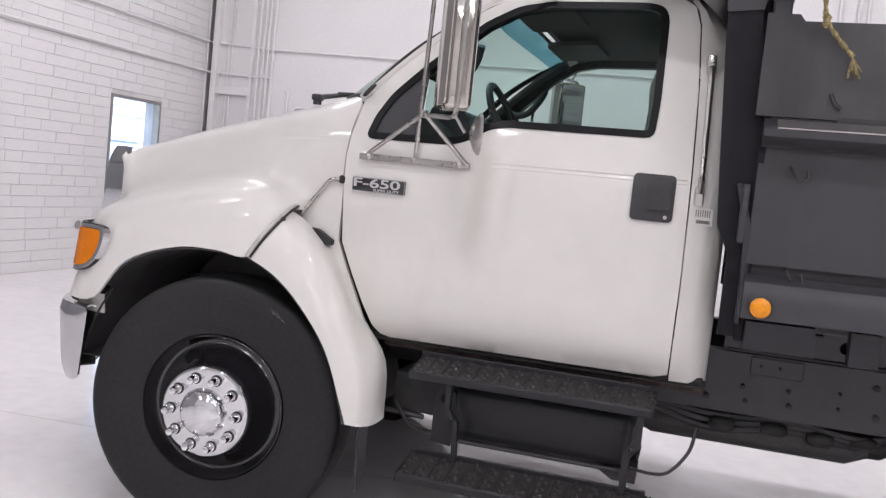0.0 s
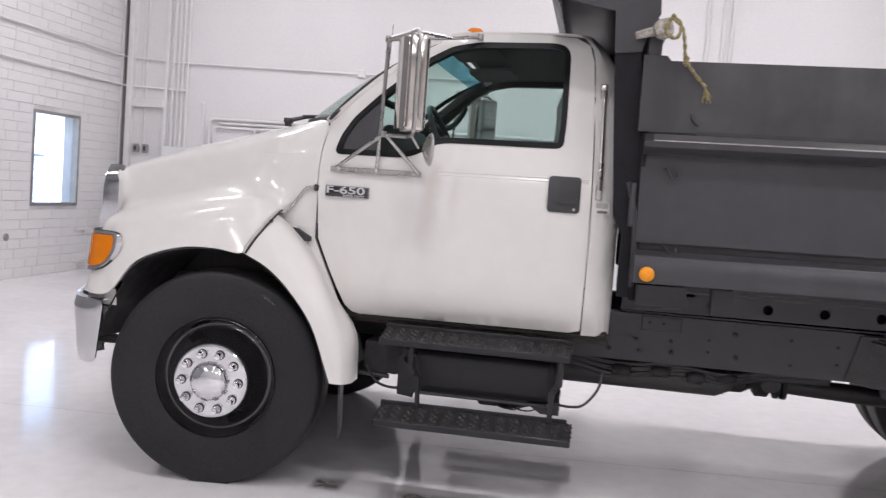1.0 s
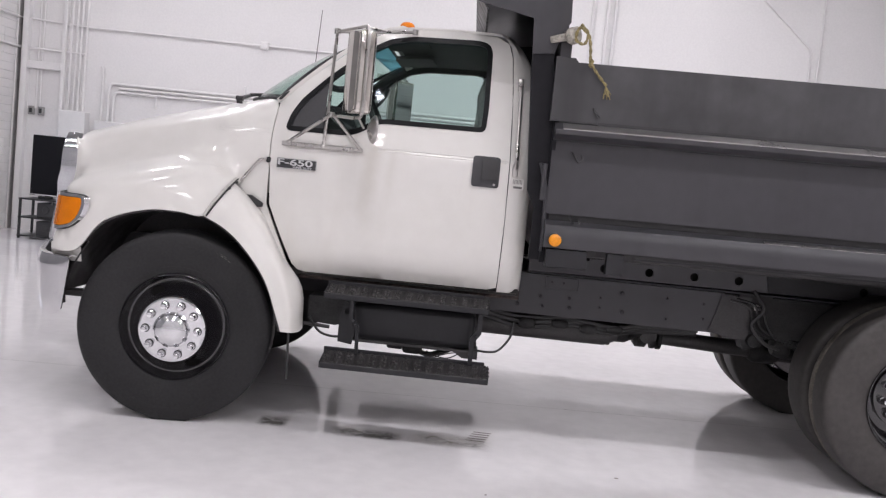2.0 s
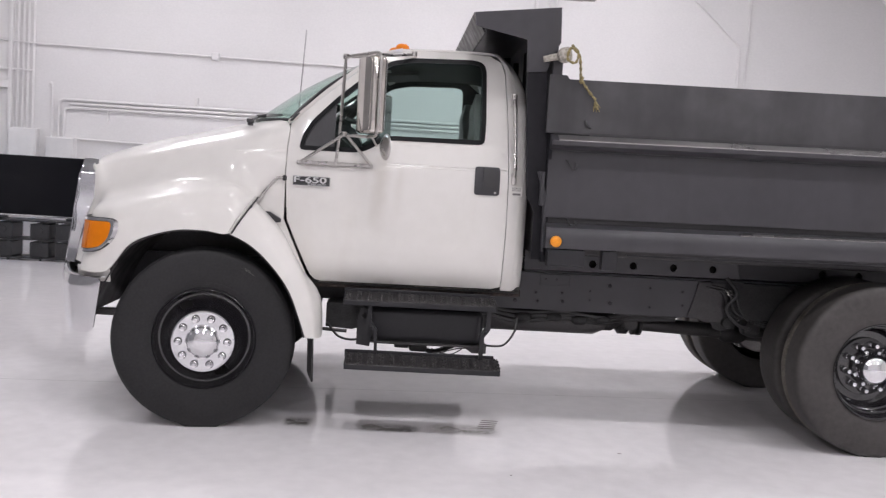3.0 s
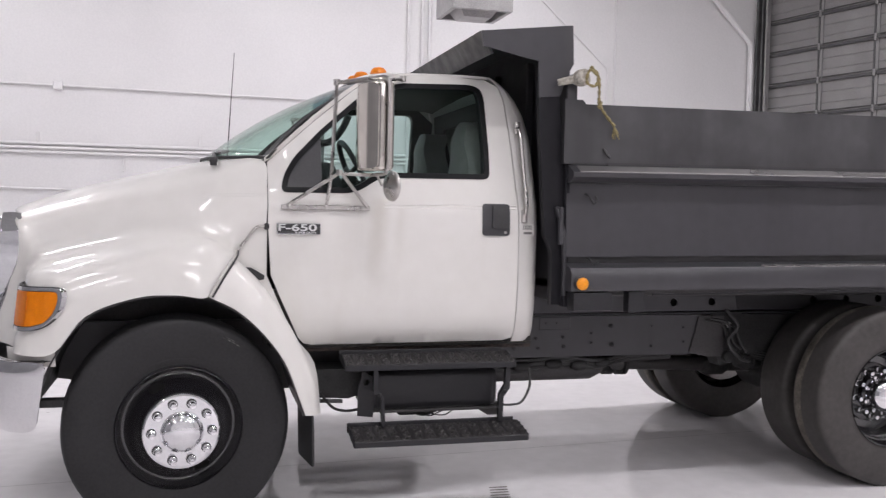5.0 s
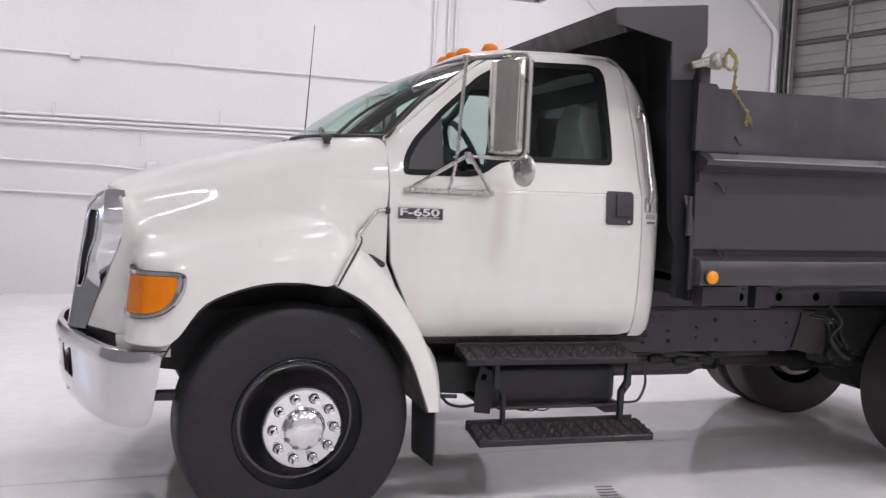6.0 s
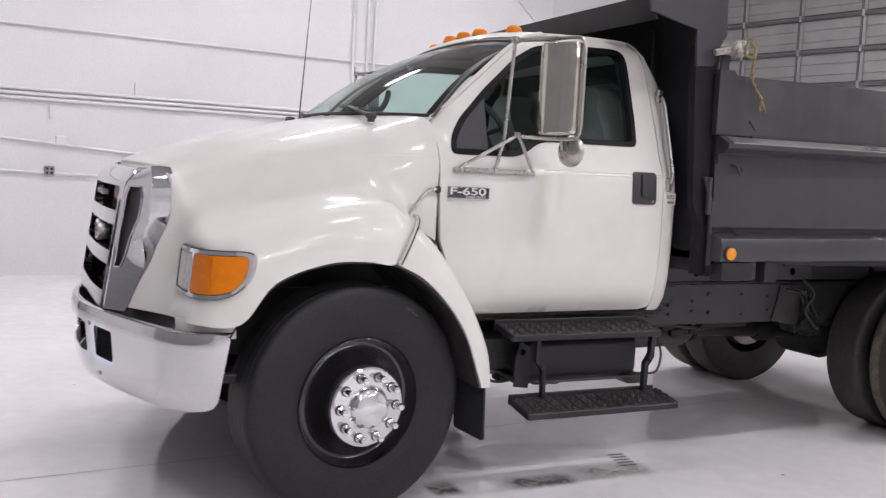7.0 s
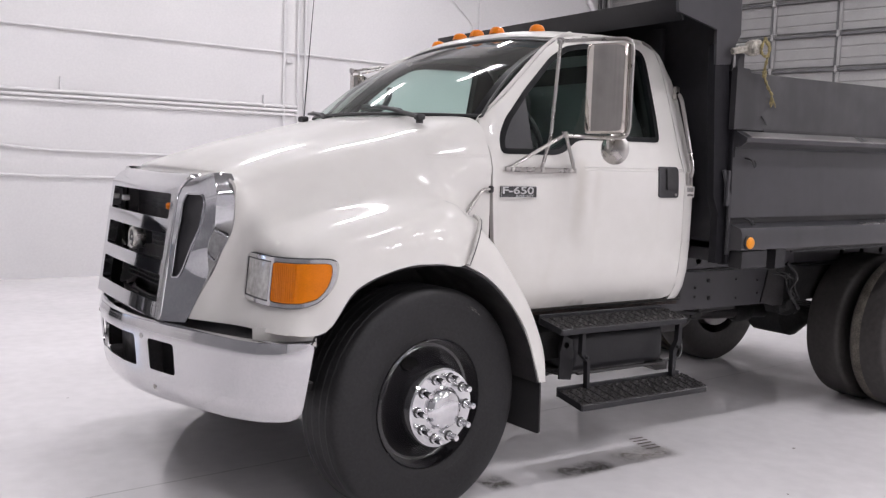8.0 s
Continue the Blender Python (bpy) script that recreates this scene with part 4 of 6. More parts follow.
ROOF = [ridge(.985, 2.283, .435, (-.05, .045)), ridge(1.02, 2.302, .45, (-.05, .055)), ridge(1.12, 2.322, .462, (-.04, .055)), ridge(1.3, 2.334, .475, (0, .05)), ridge(1.5, 2.338, .48, (0, .048)),
        ridge(1.64, 2.336, .487, (.02, .045)), ridge(1.69, 2.322, .505, (.03, .04)), ridge(1.722, 2.295, .56, (.04, .03))]
part("roof", skin(bmesh.new(), net(ROOF, 4, 2), .015), M_PAINT, truck, "white cab roof", 50)
for y, x in ((.728, 1.075), (1.04, 1.03), (1.23, 1.022), (1.42, 1.03), (1.732, 1.075)):
    lampz = 2.300 + .055 * (1 - abs((y - CY) / .8) ** 2.6) + .006
    base = part("roof_lamp", lathe(bmesh.new(), [(.043, -.012), (.045, .002), (.041, .006)], (x, y, lampz), 20, "z"), M_RUBBER, truck, "amber roof marker lamp")
    bm = lathe(bmesh.new(), [(.040, .004), (.041, .009), (.037, .013), (.038, .017), (.034, .027), (.033, .032), (.023, .043), (.006, .048)], (0, 0, 0), 20, "z")
    for v in bm.verts:
        v.co.x *= 1.25
        v.co += Vector((x, y, lampz))
    part("lens", bm, M_AMBER, base, "amber lens")

TOP = [(x + .004, y, z - .012) for x, y, z in ridge(.962, 2.272, .445, (-.05, .05))]
BOT = [(.435 - .33 * (1 - abs(t) ** 2.2), CY + t * (CY - .335), 1.842 + .010 * (1 - t * t)) for t in np.linspace(-1, 1, 9)]
ws = [[tuple(np.array(b) * (1 - k) + np.array(t_) * k + np.array((-.035, 0, .03)) * math.sin(math.pi * k)) for b, t_ in zip(BOT, TOP)] for k in np.linspace(0, 1, 6)]
wsg = net(ws, 3, 3)
n1 = int(len(wsg) * .86)
part("windscreen", skin(bmesh.new(), wsg[:n1 + 1]), M_WIND, truck, "windscreen glass")
part("tint_band", skin(bmesh.new(), wsg[n1:]), M_SHADE, truck, "blue-green tint band of the windscreen")
edge = [row[0] for row in wsg] + wsg[-1][1:] + [row[-1] for row in wsg[::-1]][1:] + wsg[0][::-1][1:]
for cols in ((0, 1), (-1, -2)):
    part("glass_border", skin(bmesh.new(), [[tuple(Vector(r[cols[0]]).lerp(Vector(r[cols[1]]), k) + Vector((-.003, 0, .002))) for k in (0, .25, .5)] for r in wsg], .002), M_SEAL, truck, "black printed border of the windscreen")
part("windscreen_seal", tube(bmesh.new(), edge, .009, 6), M_RUBBER, truck, "black windscreen seal")


def pillar():
    a = [side(x, z) for x, z in ((.415, 1.815), (.47, 1.857), (.66, 2.032), (.88, 2.217), (1.0, 2.287), (1.12, 2.312))]
    b = [(.435, .335, 1.842), (.475, .345, 1.872), (.64, .375, 2.03), (.83, .415, 2.19), (.962, .440, 2.275), (1.05, .47, 2.315)]
    m = [((p[0] + q[0]) / 2 - .012, (p[1] + q[1]) / 2 - .014, (p[2] + q[2]) / 2 + .012) for p, q in zip(a, b)]
    return skin(bmesh.new(), net([a, m, b], 3, 3))


both("pillar", pillar, M_PAINT, truck, "white windscreen pillar", 50)
part("cowl", skin(bmesh.new(), [[(x + .03, y, 1.815) for x, y, z in wsg[0][3:-3]], [(x - .05, y, 1.824) for x, y, z in wsg[0][3:-3]]], .01), M_RUBBER, truck, "black cowl grille under the windscreen")

# cab inside
part("cab_floor", boxed(.45, 1.88, .30, 2.16, .86, .90, .005), M_TRIM, truck)
part("firewall", boxed(.43, .46, .37, 2.09, .87, 1.78, .005), M_TRIM, truck)
bm = sheet(bmesh.new(), [(.31, .93), (2.15, .93), (2.15, 1.72), (2.08, 1.95), (2.02, 2.12), (1.93, 2.24), (.53, 2.24), (.44, 2.12), (.38, 1.95), (.31, 1.72)], [rounded([(.62, 1.66), (1.84, 1.66), (1.80, 2.14), (.66, 2.14)], .06, 4)], lambda y, z: (1.80 - max(0, (z - 1.9)) * .25, y, z), .1, (.02, 0, 0))
part("rear_lining", bm, M_TRIM, truck, "dark rear lining of the cab")
part("rear_glass", boxed(1.765, 1.77, .62, 1.84, 1.66, 2.14, 0), M_WIN, truck, "rear window glass")
part("headliner", skin(bmesh.new(), [[(x + .02, y, z - .045) for x, y, z in r] for r in ROOF[1:-1]], .01), M_LINER, truck, "brownish-grey fabric headliner")
bm = bmesh.new()
extrude(bm, rounded([(.47, 1.40), (.80, 1.42), (.86, 1.55), (.80, 1.70), (.68, 1.79), (.50, 1.82), (.47, 1.80)], .04, 3), .34, 2.12)
part("dashboard", bm, M_TRIM, truck, "dark dashboard")
part("dash_top", skin(bmesh.new(), [[(x + .02, y, 1.825) for x, y, z in wsg[0][2:-2]], [(max(x, .50), y, 1.822) for x, y, z in wsg[0][2:-2]]], .01), M_TRIM, truck, "dark dashboard top")
part("instrument_hood", extrude(bmesh.new(), rounded([(.62, 1.70), (.86, 1.70), (.80, 1.83), (.66, 1.845)], .03, 3), .55, .95), M_PLASTIC, truck)
sw = part("steering_wheel", bmesh.new(), M_RUBBER, truck)
bm = bmesh.new()
C, tilt = Vector((.954, .74, 1.765)), radians(65)
ex, ey = Vector((0, 1, 0)), Vector((-math.cos(tilt), 0, math.sin(tilt)))
ring = [C + (ex * math.cos(a) + ey * math.sin(a)) * .212 for a in np.linspace(0, 2 * math.pi, 33)]
tube(bm, ring, .016, 8, False)
for a in (.3, math.pi - .3, -math.pi / 2):
    tube(bm, [C + Vector((-.03, 0, .02)), C + (ex * math.cos(a) + ey * math.sin(a)) * .2], .014, 6)
tube(bm, [C, C + Vector((-.30, 0, -.20))], .035, 10)
bpy.data.objects.remove(sw)
part("steering_wheel", bm, M_RUBBER, truck, "black steering wheel")
for y in (.72, 1.68):
    s = part("seat", boxed(1.15, 1.62, y - .26, y + .26, 1.28, 1.45, .05, 3), M_SEAT, truck, "grey seat")
    back = rounded([(y - .25, 1.36), (y + .25, 1.36), (y + .255, 1.70), (y + .20, 1.86), (y + .15, 1.93), (y + .13, 2.06), (y + .07, 2.10), (y - .07, 2.10), (y - .13, 2.06), (y - .15, 1.93), (y - .20, 1.86), (y - .255, 1.70)], .06, 3)
    bm = sheet(bmesh.new(), [tuple(p) for p in back], [], lambda v, z: (-.075 - .03 * math.cos((v - y) * 6) - .02 * math.exp(-((z - 1.99) / .07) ** 2), v, z), .05, (.15, 0, 0))
    for v in bm.verts:
        v.co.x += 1.585 + (v.co.z - 1.4) * .13
    part("backrest", bm, M_SEAT, s, "high seat back with a moulded headrest", 60)

# sun visors folded up, grab handles on the pillars
for y in (.80, 1.66):
    bm = extrude(bmesh.new(), rounded([(.88, y - .25), (1.13, y - .24), (1.15, y + .22), (.89, y + .25)], .05, 4), -.010, .010, "z")
    for v in bm.verts:
        v.co.x += .07
        v.co.z += 2.258 + (v.co.x - .95) * .10
    visor = part("sun_visor", bm, M_LINER, truck, "brownish-grey sun visor folded up to the roof", 40)
    part("visor_pivot", tube(bmesh.new(), [(.96, y - .22, 2.258), (.96, y + .22, 2.258)], .007, 6), M_RUBBER, visor)
both("pillar_trim", lambda: tube(bmesh.new(), [(.475, .405, 1.83), (.67, .43, 2.005), (.85, .465, 2.155), (.98, .49, 2.235)], [.026, .030, .034, .036], 8), M_TRIM, truck, "dark pillar trim inside the cab")
both("grab_handle", lambda: tube(bmesh.new(), curve([(.665, .45, 1.955), (.725, .50, 1.935), (.79, .515, 1.955), (.84, .50, 2.02), (.865, .47, 2.085)], 5), .019, 8), M_RUBBER, truck, "black grab handle on the pillar")

# sill under the doors
both("sill", lambda: boxed(.62, 1.89, .335, .42, .835, .885, .006), M_RUST, truck, "rusty dark sill under the door")
both("sill_flange", lambda: boxed(.64, 1.875, .300, .312, .868, .879, .003), M_FLANGE, truck, "dirty white flange under the door")

# wheels
STEER = 7.0  # degrees


def tyre_profile(w=.27):
    h = w / 2
    half = [(.290, -h + .045), (.299, -h + .016), (.330, -h + .006), (.375, -h + .001), (.42, -h), (.466, -h + .002), (.498, -h + .006), (.514, -h + .012), (.523, -h + .022), (.5265, -h + .038), (.5275, -h + .075)]
    return half + [(.528, 0)] + [(r, -y) for r, y in half[::-1]]


def tyre(parent, at, w, material, label):
    bm = lathe(bmesh.new(), tyre_profile(w), at, 72, "y", True)
    for v in bm.verts:
        if v.co.z < .012:
            v.co.z = .002
    t = part("tyre", bm, material, parent, label, 30)
    for r in (.452, .335):
        side_y = -w / 2 + (.004 if r > .4 else .008)
        ring = [(at[0] + math.cos(a) * r, at[1] + side_y, at[2] + math.sin(a) * r) for a in np.linspace(0, 2 * math.pi, 61)]
        part("rib", tube(bmesh.new(), ring, .003, 5, False), material, t)
    for k in ((-.075, -.028, .028, .075) if material is M_TYRE else ()):
        groove = lathe(bmesh.new(), [(.5275, k - .005), (.5285, k - .004), (.5285, k + .004), (.5275, k + .005)], at, 72, "y", True)
        for v in groove.verts:
            if v.co.z < .012:
                v.co.z = .003
        part("groove", groove, M_RUBBER, t)
    return t


def front_wheel(x, flip):
    z, y = .527, .185
    w = part("front_wheel", lathe(bmesh.new(), [(.292, -.112), (.295, -.123), (.290, -.126), (.286, -.120), (.284, -.100), (.277, -.076), (.267, -.060), (.252, -.062), (.236, -.072), (.220, -.092), (.204, -.122), (.190, -.160), (.182, -.190), (.176, -.197), (.05, -.198), (.05, .0), (.26, .06), (.285, .10)], (x, y, z), 64), M_RIM, truck, "gloss black steel front wheel", 75, flip)
    tyre_ob = tyre(w, (x, y, z), .275, M_TYRE, "worn black front tyre")
    for r0, a0, a1, thick in ((.470, 54, 66, .0035), (.478, 58, 64, .002), (.442, 100, 112, .0018)):  # pale scuffs on the sidewall
        arc = [(x + math.cos(radians(a)) * r0, y - .1348, z + math.sin(radians(a)) * r0) for a in np.linspace(a0, a1, 8)]
        part("scuff", tube(bmesh.new(), arc, [thick * .3, thick * .8, thick, thick * .7, thick, thick * .9, thick * .5, thick * .2], 6), M_SCUFF, tyre_ob, "pale scuff on the sidewall", 35, flip)
    for k in range(2):
        a = radians(119 + 180 * k)
        hx, hz = x + math.cos(a) * .219, z + math.sin(a) * .219
        # dark disc in place of the shaded open hole
        hole = lathe(bmesh.new(), [(.036, .012), (.037, -.004), (.034, -.006), (.032, -.003), (.003, -.003)], (0, 0, 0), 20)
        n = Vector((math.cos(a) * .70, -.72, math.sin(a) * .70))
        hole.transform(Matrix.Translation((hx, y - .101, hz)) @ Vector((0, -1, 0)).rotation_difference(n).to_matrix().to_4x4() @ Matrix.Diagonal((1.1, 1, .9, 1)))
        part("hand_hole", hole, M_VOID, w, "", 35, flip)
    cap = part("hub_cover", lathe(bmesh.new(), [(.178, -.186), (.177, -.198), (.170, -.204), (.098, -.207), (.092, -.212), (.087, -.232), (.074, -.244), (.045, -.252), (.004, -.254)], (x, y, z), 64), M_CHROME, w, "chrome hub cover", 35, flip)
    for k in range(10):
        a = radians(36 * k)
        nx, nz = x + math.cos(a) * .138, z + math.sin(a) * .138
        part("nut_recess", lathe(bmesh.new(), [(.0235, -.200), (.0235, -.2065), (.022, -.207), (.021, -.2065), (.003, -.2065)], (nx, y, nz), 16), M_RUBBER, cap, "", 35, flip)
        nut = part("lug_nut", lathe(bmesh.new(), [(.019, -.200), (.019, -.220), (.0165, -.222), (.0165, -.250), (.013, -.262), (.003, -.264)], (nx, y, nz), 12), M_CHROME, cap, "", 35, flip)
    if flip:
        for o in w.children_recursive:
            if o.name.split(".")[0] in ("tyre", "rib", "groove"):
                for v in o.data.vertices:
                    v.co.y = 2 * CY - v.co.y
                o.data.flip_normals()
    yc = 2 * CY - y if flip else y
    for o in (w, *w.children_recursive):  # the wheels are steered a little
        o.data.transform(Matrix.Translation((x, yc, z)) @ pose(0, 0, 0, 0, 0, STEER) @ Matrix.Translation((-x, -yc, -z)))
    return w


front_wheel(0.0, False)
front_wheel(0.0, True)


def rear_wheel(flip):
    x, z, y = 4.085, .530, .165
    w = part("rear_wheel", lathe(bmesh.new(), [(.297, -.125), (.299, -.110), (.286, -.108), (.281, -.094), (.276, -.088), (.271, -.050), (.262, -.044), (.258, -.010), (.250, -.004), (.244, .045), (.238, .072), (.222, .085), (.15, .09), (.05, .09), (.05, .14), (.26, .15)], (x, y, z), 64), M_RIM, truck, "gloss black deep-dish rear wheel", 35, flip)
    obs = [tyre(w, (x, y, z), .265, M_TYRE_OLD, "worn dusty outer rear tyre"), tyre(w, (x, y + .335, z), .265, M_TYRE_OLD, "worn dusty inner rear tyre")]
    part("inner_rim", lathe(bmesh.new(), [(.29, .21), (.28, .25), (.27, .40), (.29, .45)], (x, y, z), 48), M_RIM, w, "", 35, flip)
    dust = lathe(bmesh.new(), [(.470, .1335), (.500, .127), (.514, .119), (.5240, .107), (.5285, .085), (.5292, .050), (.5275, .040)], (x, y, z), 72)
    for v in dust.verts:
        if v.co.z < .012:
            v.co.z = .004
    part("dusty_shoulder", dust, M_TREAD, w, "tan dust on the tyre shoulder", 35, flip)
    hub = part("hub", lathe(bmesh.new(), [(.182, .088), (.180, .07), (.112, .06), (.110, .02), (.098, .01)], (x, y, z), 40), M_RIM, w, "", 35, flip)
    part("hub_dome", lathe(bmesh.new(), [(.098, .012), (.098, -.045), (.090, -.068), (.065, -.088), (.03, -.099), (.003, -.101)], (x, y, z), 40), M_CHROME, hub, "chrome axle dome", 35, flip)
    for k in range(10):
        a = radians(10 + 36 * k)
        nx, nz = x + math.cos(a) * .143, z + math.sin(a) * .143
        part("lug_nut", lathe(bmesh.new(), [(.021, .07), (.021, .035), (.017, .032), (.017, -.004), (.012, -.012), (.003, -.014)], (nx, y, nz), 10), M_CHROME, hub, "chrome lug nut", 35, flip)
    for k in range(8):
        a = radians(22 + 45 * k)
        part("axle_bolt", lathe(bmesh.new(), [(.012, .03), (.012, -.006), (.003, -.010)], (x + math.cos(a) * .1065, y, z + math.sin(a) * .1065), 8), M_CHROME, hub, "", 35, flip)
    part("brake_drum", lathe(bmesh.new(), [(.11, .452), (.20, .452), (.232, .446), (.236, .43), (.236, .33)], (x, y, z), 40), M_STRAP, w, "pale steel brake drum", 35, flip)
    if flip:
        for o in w.children_recursive:
            if o.name.split(".")[0] in ("tyre", "rib", "groove"):
                for v in o.data.vertices:
                    v.co.y = 2 * CY - v.co.y
                o.data.flip_normals()
    return w


rear_wheel(False)
rear_wheel(True)


# grille
def face(y, z):
    """The grille's face, leaning back and bowed across."""
    k = (z - .88) / .62
    roll = max(0.0, (z - 1.445) / .06) ** 2
    return (-1.040 + .085 * k + (.028 if y < CY else .008) * ((y - CY) / .53) ** 2 + .035 * roll, y, z)


def rect(y0, y1, z0, z1, r=.015):
    return rounded([(y0, z0), (y1, z0), (y1, z1), (y0, z1)], r, 3)


grille = part("grille", sheet(bmesh.new(), rounded([(.70, .872), (1.785, .872), (1.79, 1.45), (1.78, 1.523), (.705, 1.523), (.695, 1.45)], .02, 3),
                              [rect(.765, 1.725, 1.318, 1.432), rect(.765, 1.725, 1.132, 1.252), rect(.765, 1.725, .945, 1.068)], face, .018, (.045, 0, 0)), M_CHROME, truck, "chrome grille with three wide openings", 40)
for z0 in (.95, 1.137, 1.323):
    for k in range(5):
        zz = z0 + .012 + k * .022
        part("mesh_bar", boxed(face(1.23, zz)[0] + .14, face(1.23, zz)[0] + .155, .75, 1.71, zz, zz + .006, .001), M_BLACK, grille, "dark mesh bar")
part("radiator", boxed(-.83, -.80, .72, 1.74, .88, 1.46, .004), M_BLACK, grille, "dark radiator behind the grille")
part("grille_box", extrude(bmesh.new(), [(-.98, .875), (-.80, .875), (-.80, 1.47), (-.885, 1.47), (-.885, 1.455), (-.82, 1.455), (-.82, .89), (-.98, .89)], .71, 1.75), M_BLACK, grille)
emblem = part("emblem", lathe(bmesh.new(), [(.052, .06), (.055, .01), (.050, .0), (.044, .002), (.042, .008), (.003, .006)], (-1.002, CY, 1.195), 32, "x"), M_STEEL, grille, "round silver emblem")
part("emblem_face", lathe(bmesh.new(), [(.041, .006), (.041, .0), (.030, -.003), (.012, .001), (.003, .001)], (-.998, CY, 1.195), 28, "x"), M_PLASTIC, emblem, "dark emblem face")
for a in (40, 160, 280):
    part("emblem_mark", boxed(-1.004, -.997, CY + math.cos(radians(a)) * .02 - .008, CY + math.cos(radians(a)) * .02 + .008, 1.195 + math.sin(radians(a)) * .02 - .007, 1.195 + math.sin(radians(a)) * .02 + .007, .003), M_STEEL, emblem)
part("emblem_arm", boxed(-.975, -.90, CY - .012, CY + .012, 1.165, 1.225, .004), M_PLASTIC, grille)
for y, mm, lab in ((.832, M_AMBER, "small round amber marker lamp"), (1.62, M_CLEAR, "small round clear marker lamp")):
    part("marker_lamp", lathe(bmesh.new(), [(.016, .03), (.016, .0), (.011, -.007), (.003, -.009)], (-.940, y, 1.372), 14, "x"), mm, grille, lab)

WING = [(.872, (-.925, .612)), (.95, (-.895, .58)), (1.03, (-.872, .547)), (1.147, (-.833, .50)), (1.237, (-.79, .475)), (1.30, (-.766, .463)), (1.45, (-.760, .458)), (1.522, (-.776, .482))]


EDGE = .60


def wing_fn(s, z):
    ox = float(np.interp(z, [a for a, _ in WING], [b[0] for _, b in WING]))
    oy = float(np.interp(z, [a for a, _ in WING], [b[1] for _, b in WING]))
    ix, iy, _ = face(.705, min(z, 1.515))
    k = min(1, max(0, (z - 1.07) / .19))
    k = .03 + .97 * k * k * (3 - 2 * k)
    ex, ey = ox - .086 * k, oy - .008 * k  # the edge between front facet and flank
    top = max(0.0, (z - 1.40) / .12) ** 2.2
    rise = min(1, max(0, (z - 1.36) / .14))
    if s < EDGE:
        k = s / EDGE
        x, y = ix * (1 - k) + ex * k, iy * (1 - k) + ey * k
    else:
        k = (s - EDGE) / (1 - EDGE)
        x, y = ex * (1 - k) + ox * k, ey * (1 - k) + oy * k
    return (x + top * .020, y + top * .030, z + .018 * s * rise * rise)


SLOT = [(.085, 1.068), (.19, 1.070), (.385, 1.250), (.43, 1.40), (.39, 1.436), (.16, 1.436), (.110, 1.40)]
SLOT_IN = [(.055, 1.052), (.22, 1.055), (.425, 1.240), (.465, 1.41), (.42, 1.449), (.13, 1.449), (.080, 1.41)]
WING_FRONT = [(0, .872), (EDGE, .872), (EDGE, 1.40), (EDGE, 1.522), (0, 1.502)]
WING_SIDE = [(EDGE, .872), (1, .872), (1, 1.47), (.93, 1.515), (.75, 1.522), (EDGE, 1.522)]
for far in (False, True):
    wg = part("grille_wing", sheet(bmesh.new(), WING_FRONT, [[tuple(p) for p in rounded(SLOT, .02, 3)]], wing_fn, .03, (.012, .006, 0)), M_WING, truck, "chrome side wing of the grille", 50, far)
    part("wing_flank", sheet(bmesh.new(), WING_SIDE, [], wing_fn, .03, (.012, .006, 0)), M_WING, wg, "chrome flank of the wing", 50, far)
    slot_rim = [wing_fn(*p) for p in resample([tuple(q) for q in rounded(SLOT, .02, 3)], .02)]
    part("slot_rim", tube(bmesh.new(), [(x - .002, y - .003, z) for x, y, z in slot_rim + slot_rim[:1]], .004, 7, False), M_WING, wg, "raised chrome rim of the slot", 50, far)
    part("slot_mesh", sheet(bmesh.new(), SLOT_IN, [], lambda s, z: tuple(np.array(wing_fn(s, z)) + (.016, .010, 0)), .06, (.01, .004, 0)), M_PLASTIC, wg, "dark mesh in the wing slot", 50, far)

# headlights
PLAN = [(.428, -.715), (.36, -.718), (.26, -.719), (.205, -.714), (.155, -.705), (.1125, -.690), (.078, -.668), (.045, -.630), (.024, -.575), (.010, -.515), (.006, -.47)]
PX = np.array(PLAN)
PL = np.r_[0, np.cumsum(np.hypot(*np.diff(PX, axis=0).T))]


def lamp_fn(out):
    def f(u, z):
        y, x = float(np.interp(u, PL, PX[:, 0])), float(np.interp(u, PL, PX[:, 1]))
        y2, x2 = float(np.interp(u + .03, PL, PX[:, 0])), float(np.interp(u + .03, PL, PX[:, 1]))
        d = Vector((x2 - x, y2 - y, 0)) if u + .03 < PL[-1] else Vector((.06, -.002, 0))
        d.normalize()
        nrm = Vector((d.y, -d.x, 0))
        lean = (z - 1.09) * .10
        return tuple(Vector((x + lean, y + lean * .3, z)) + nrm * out)
    return f


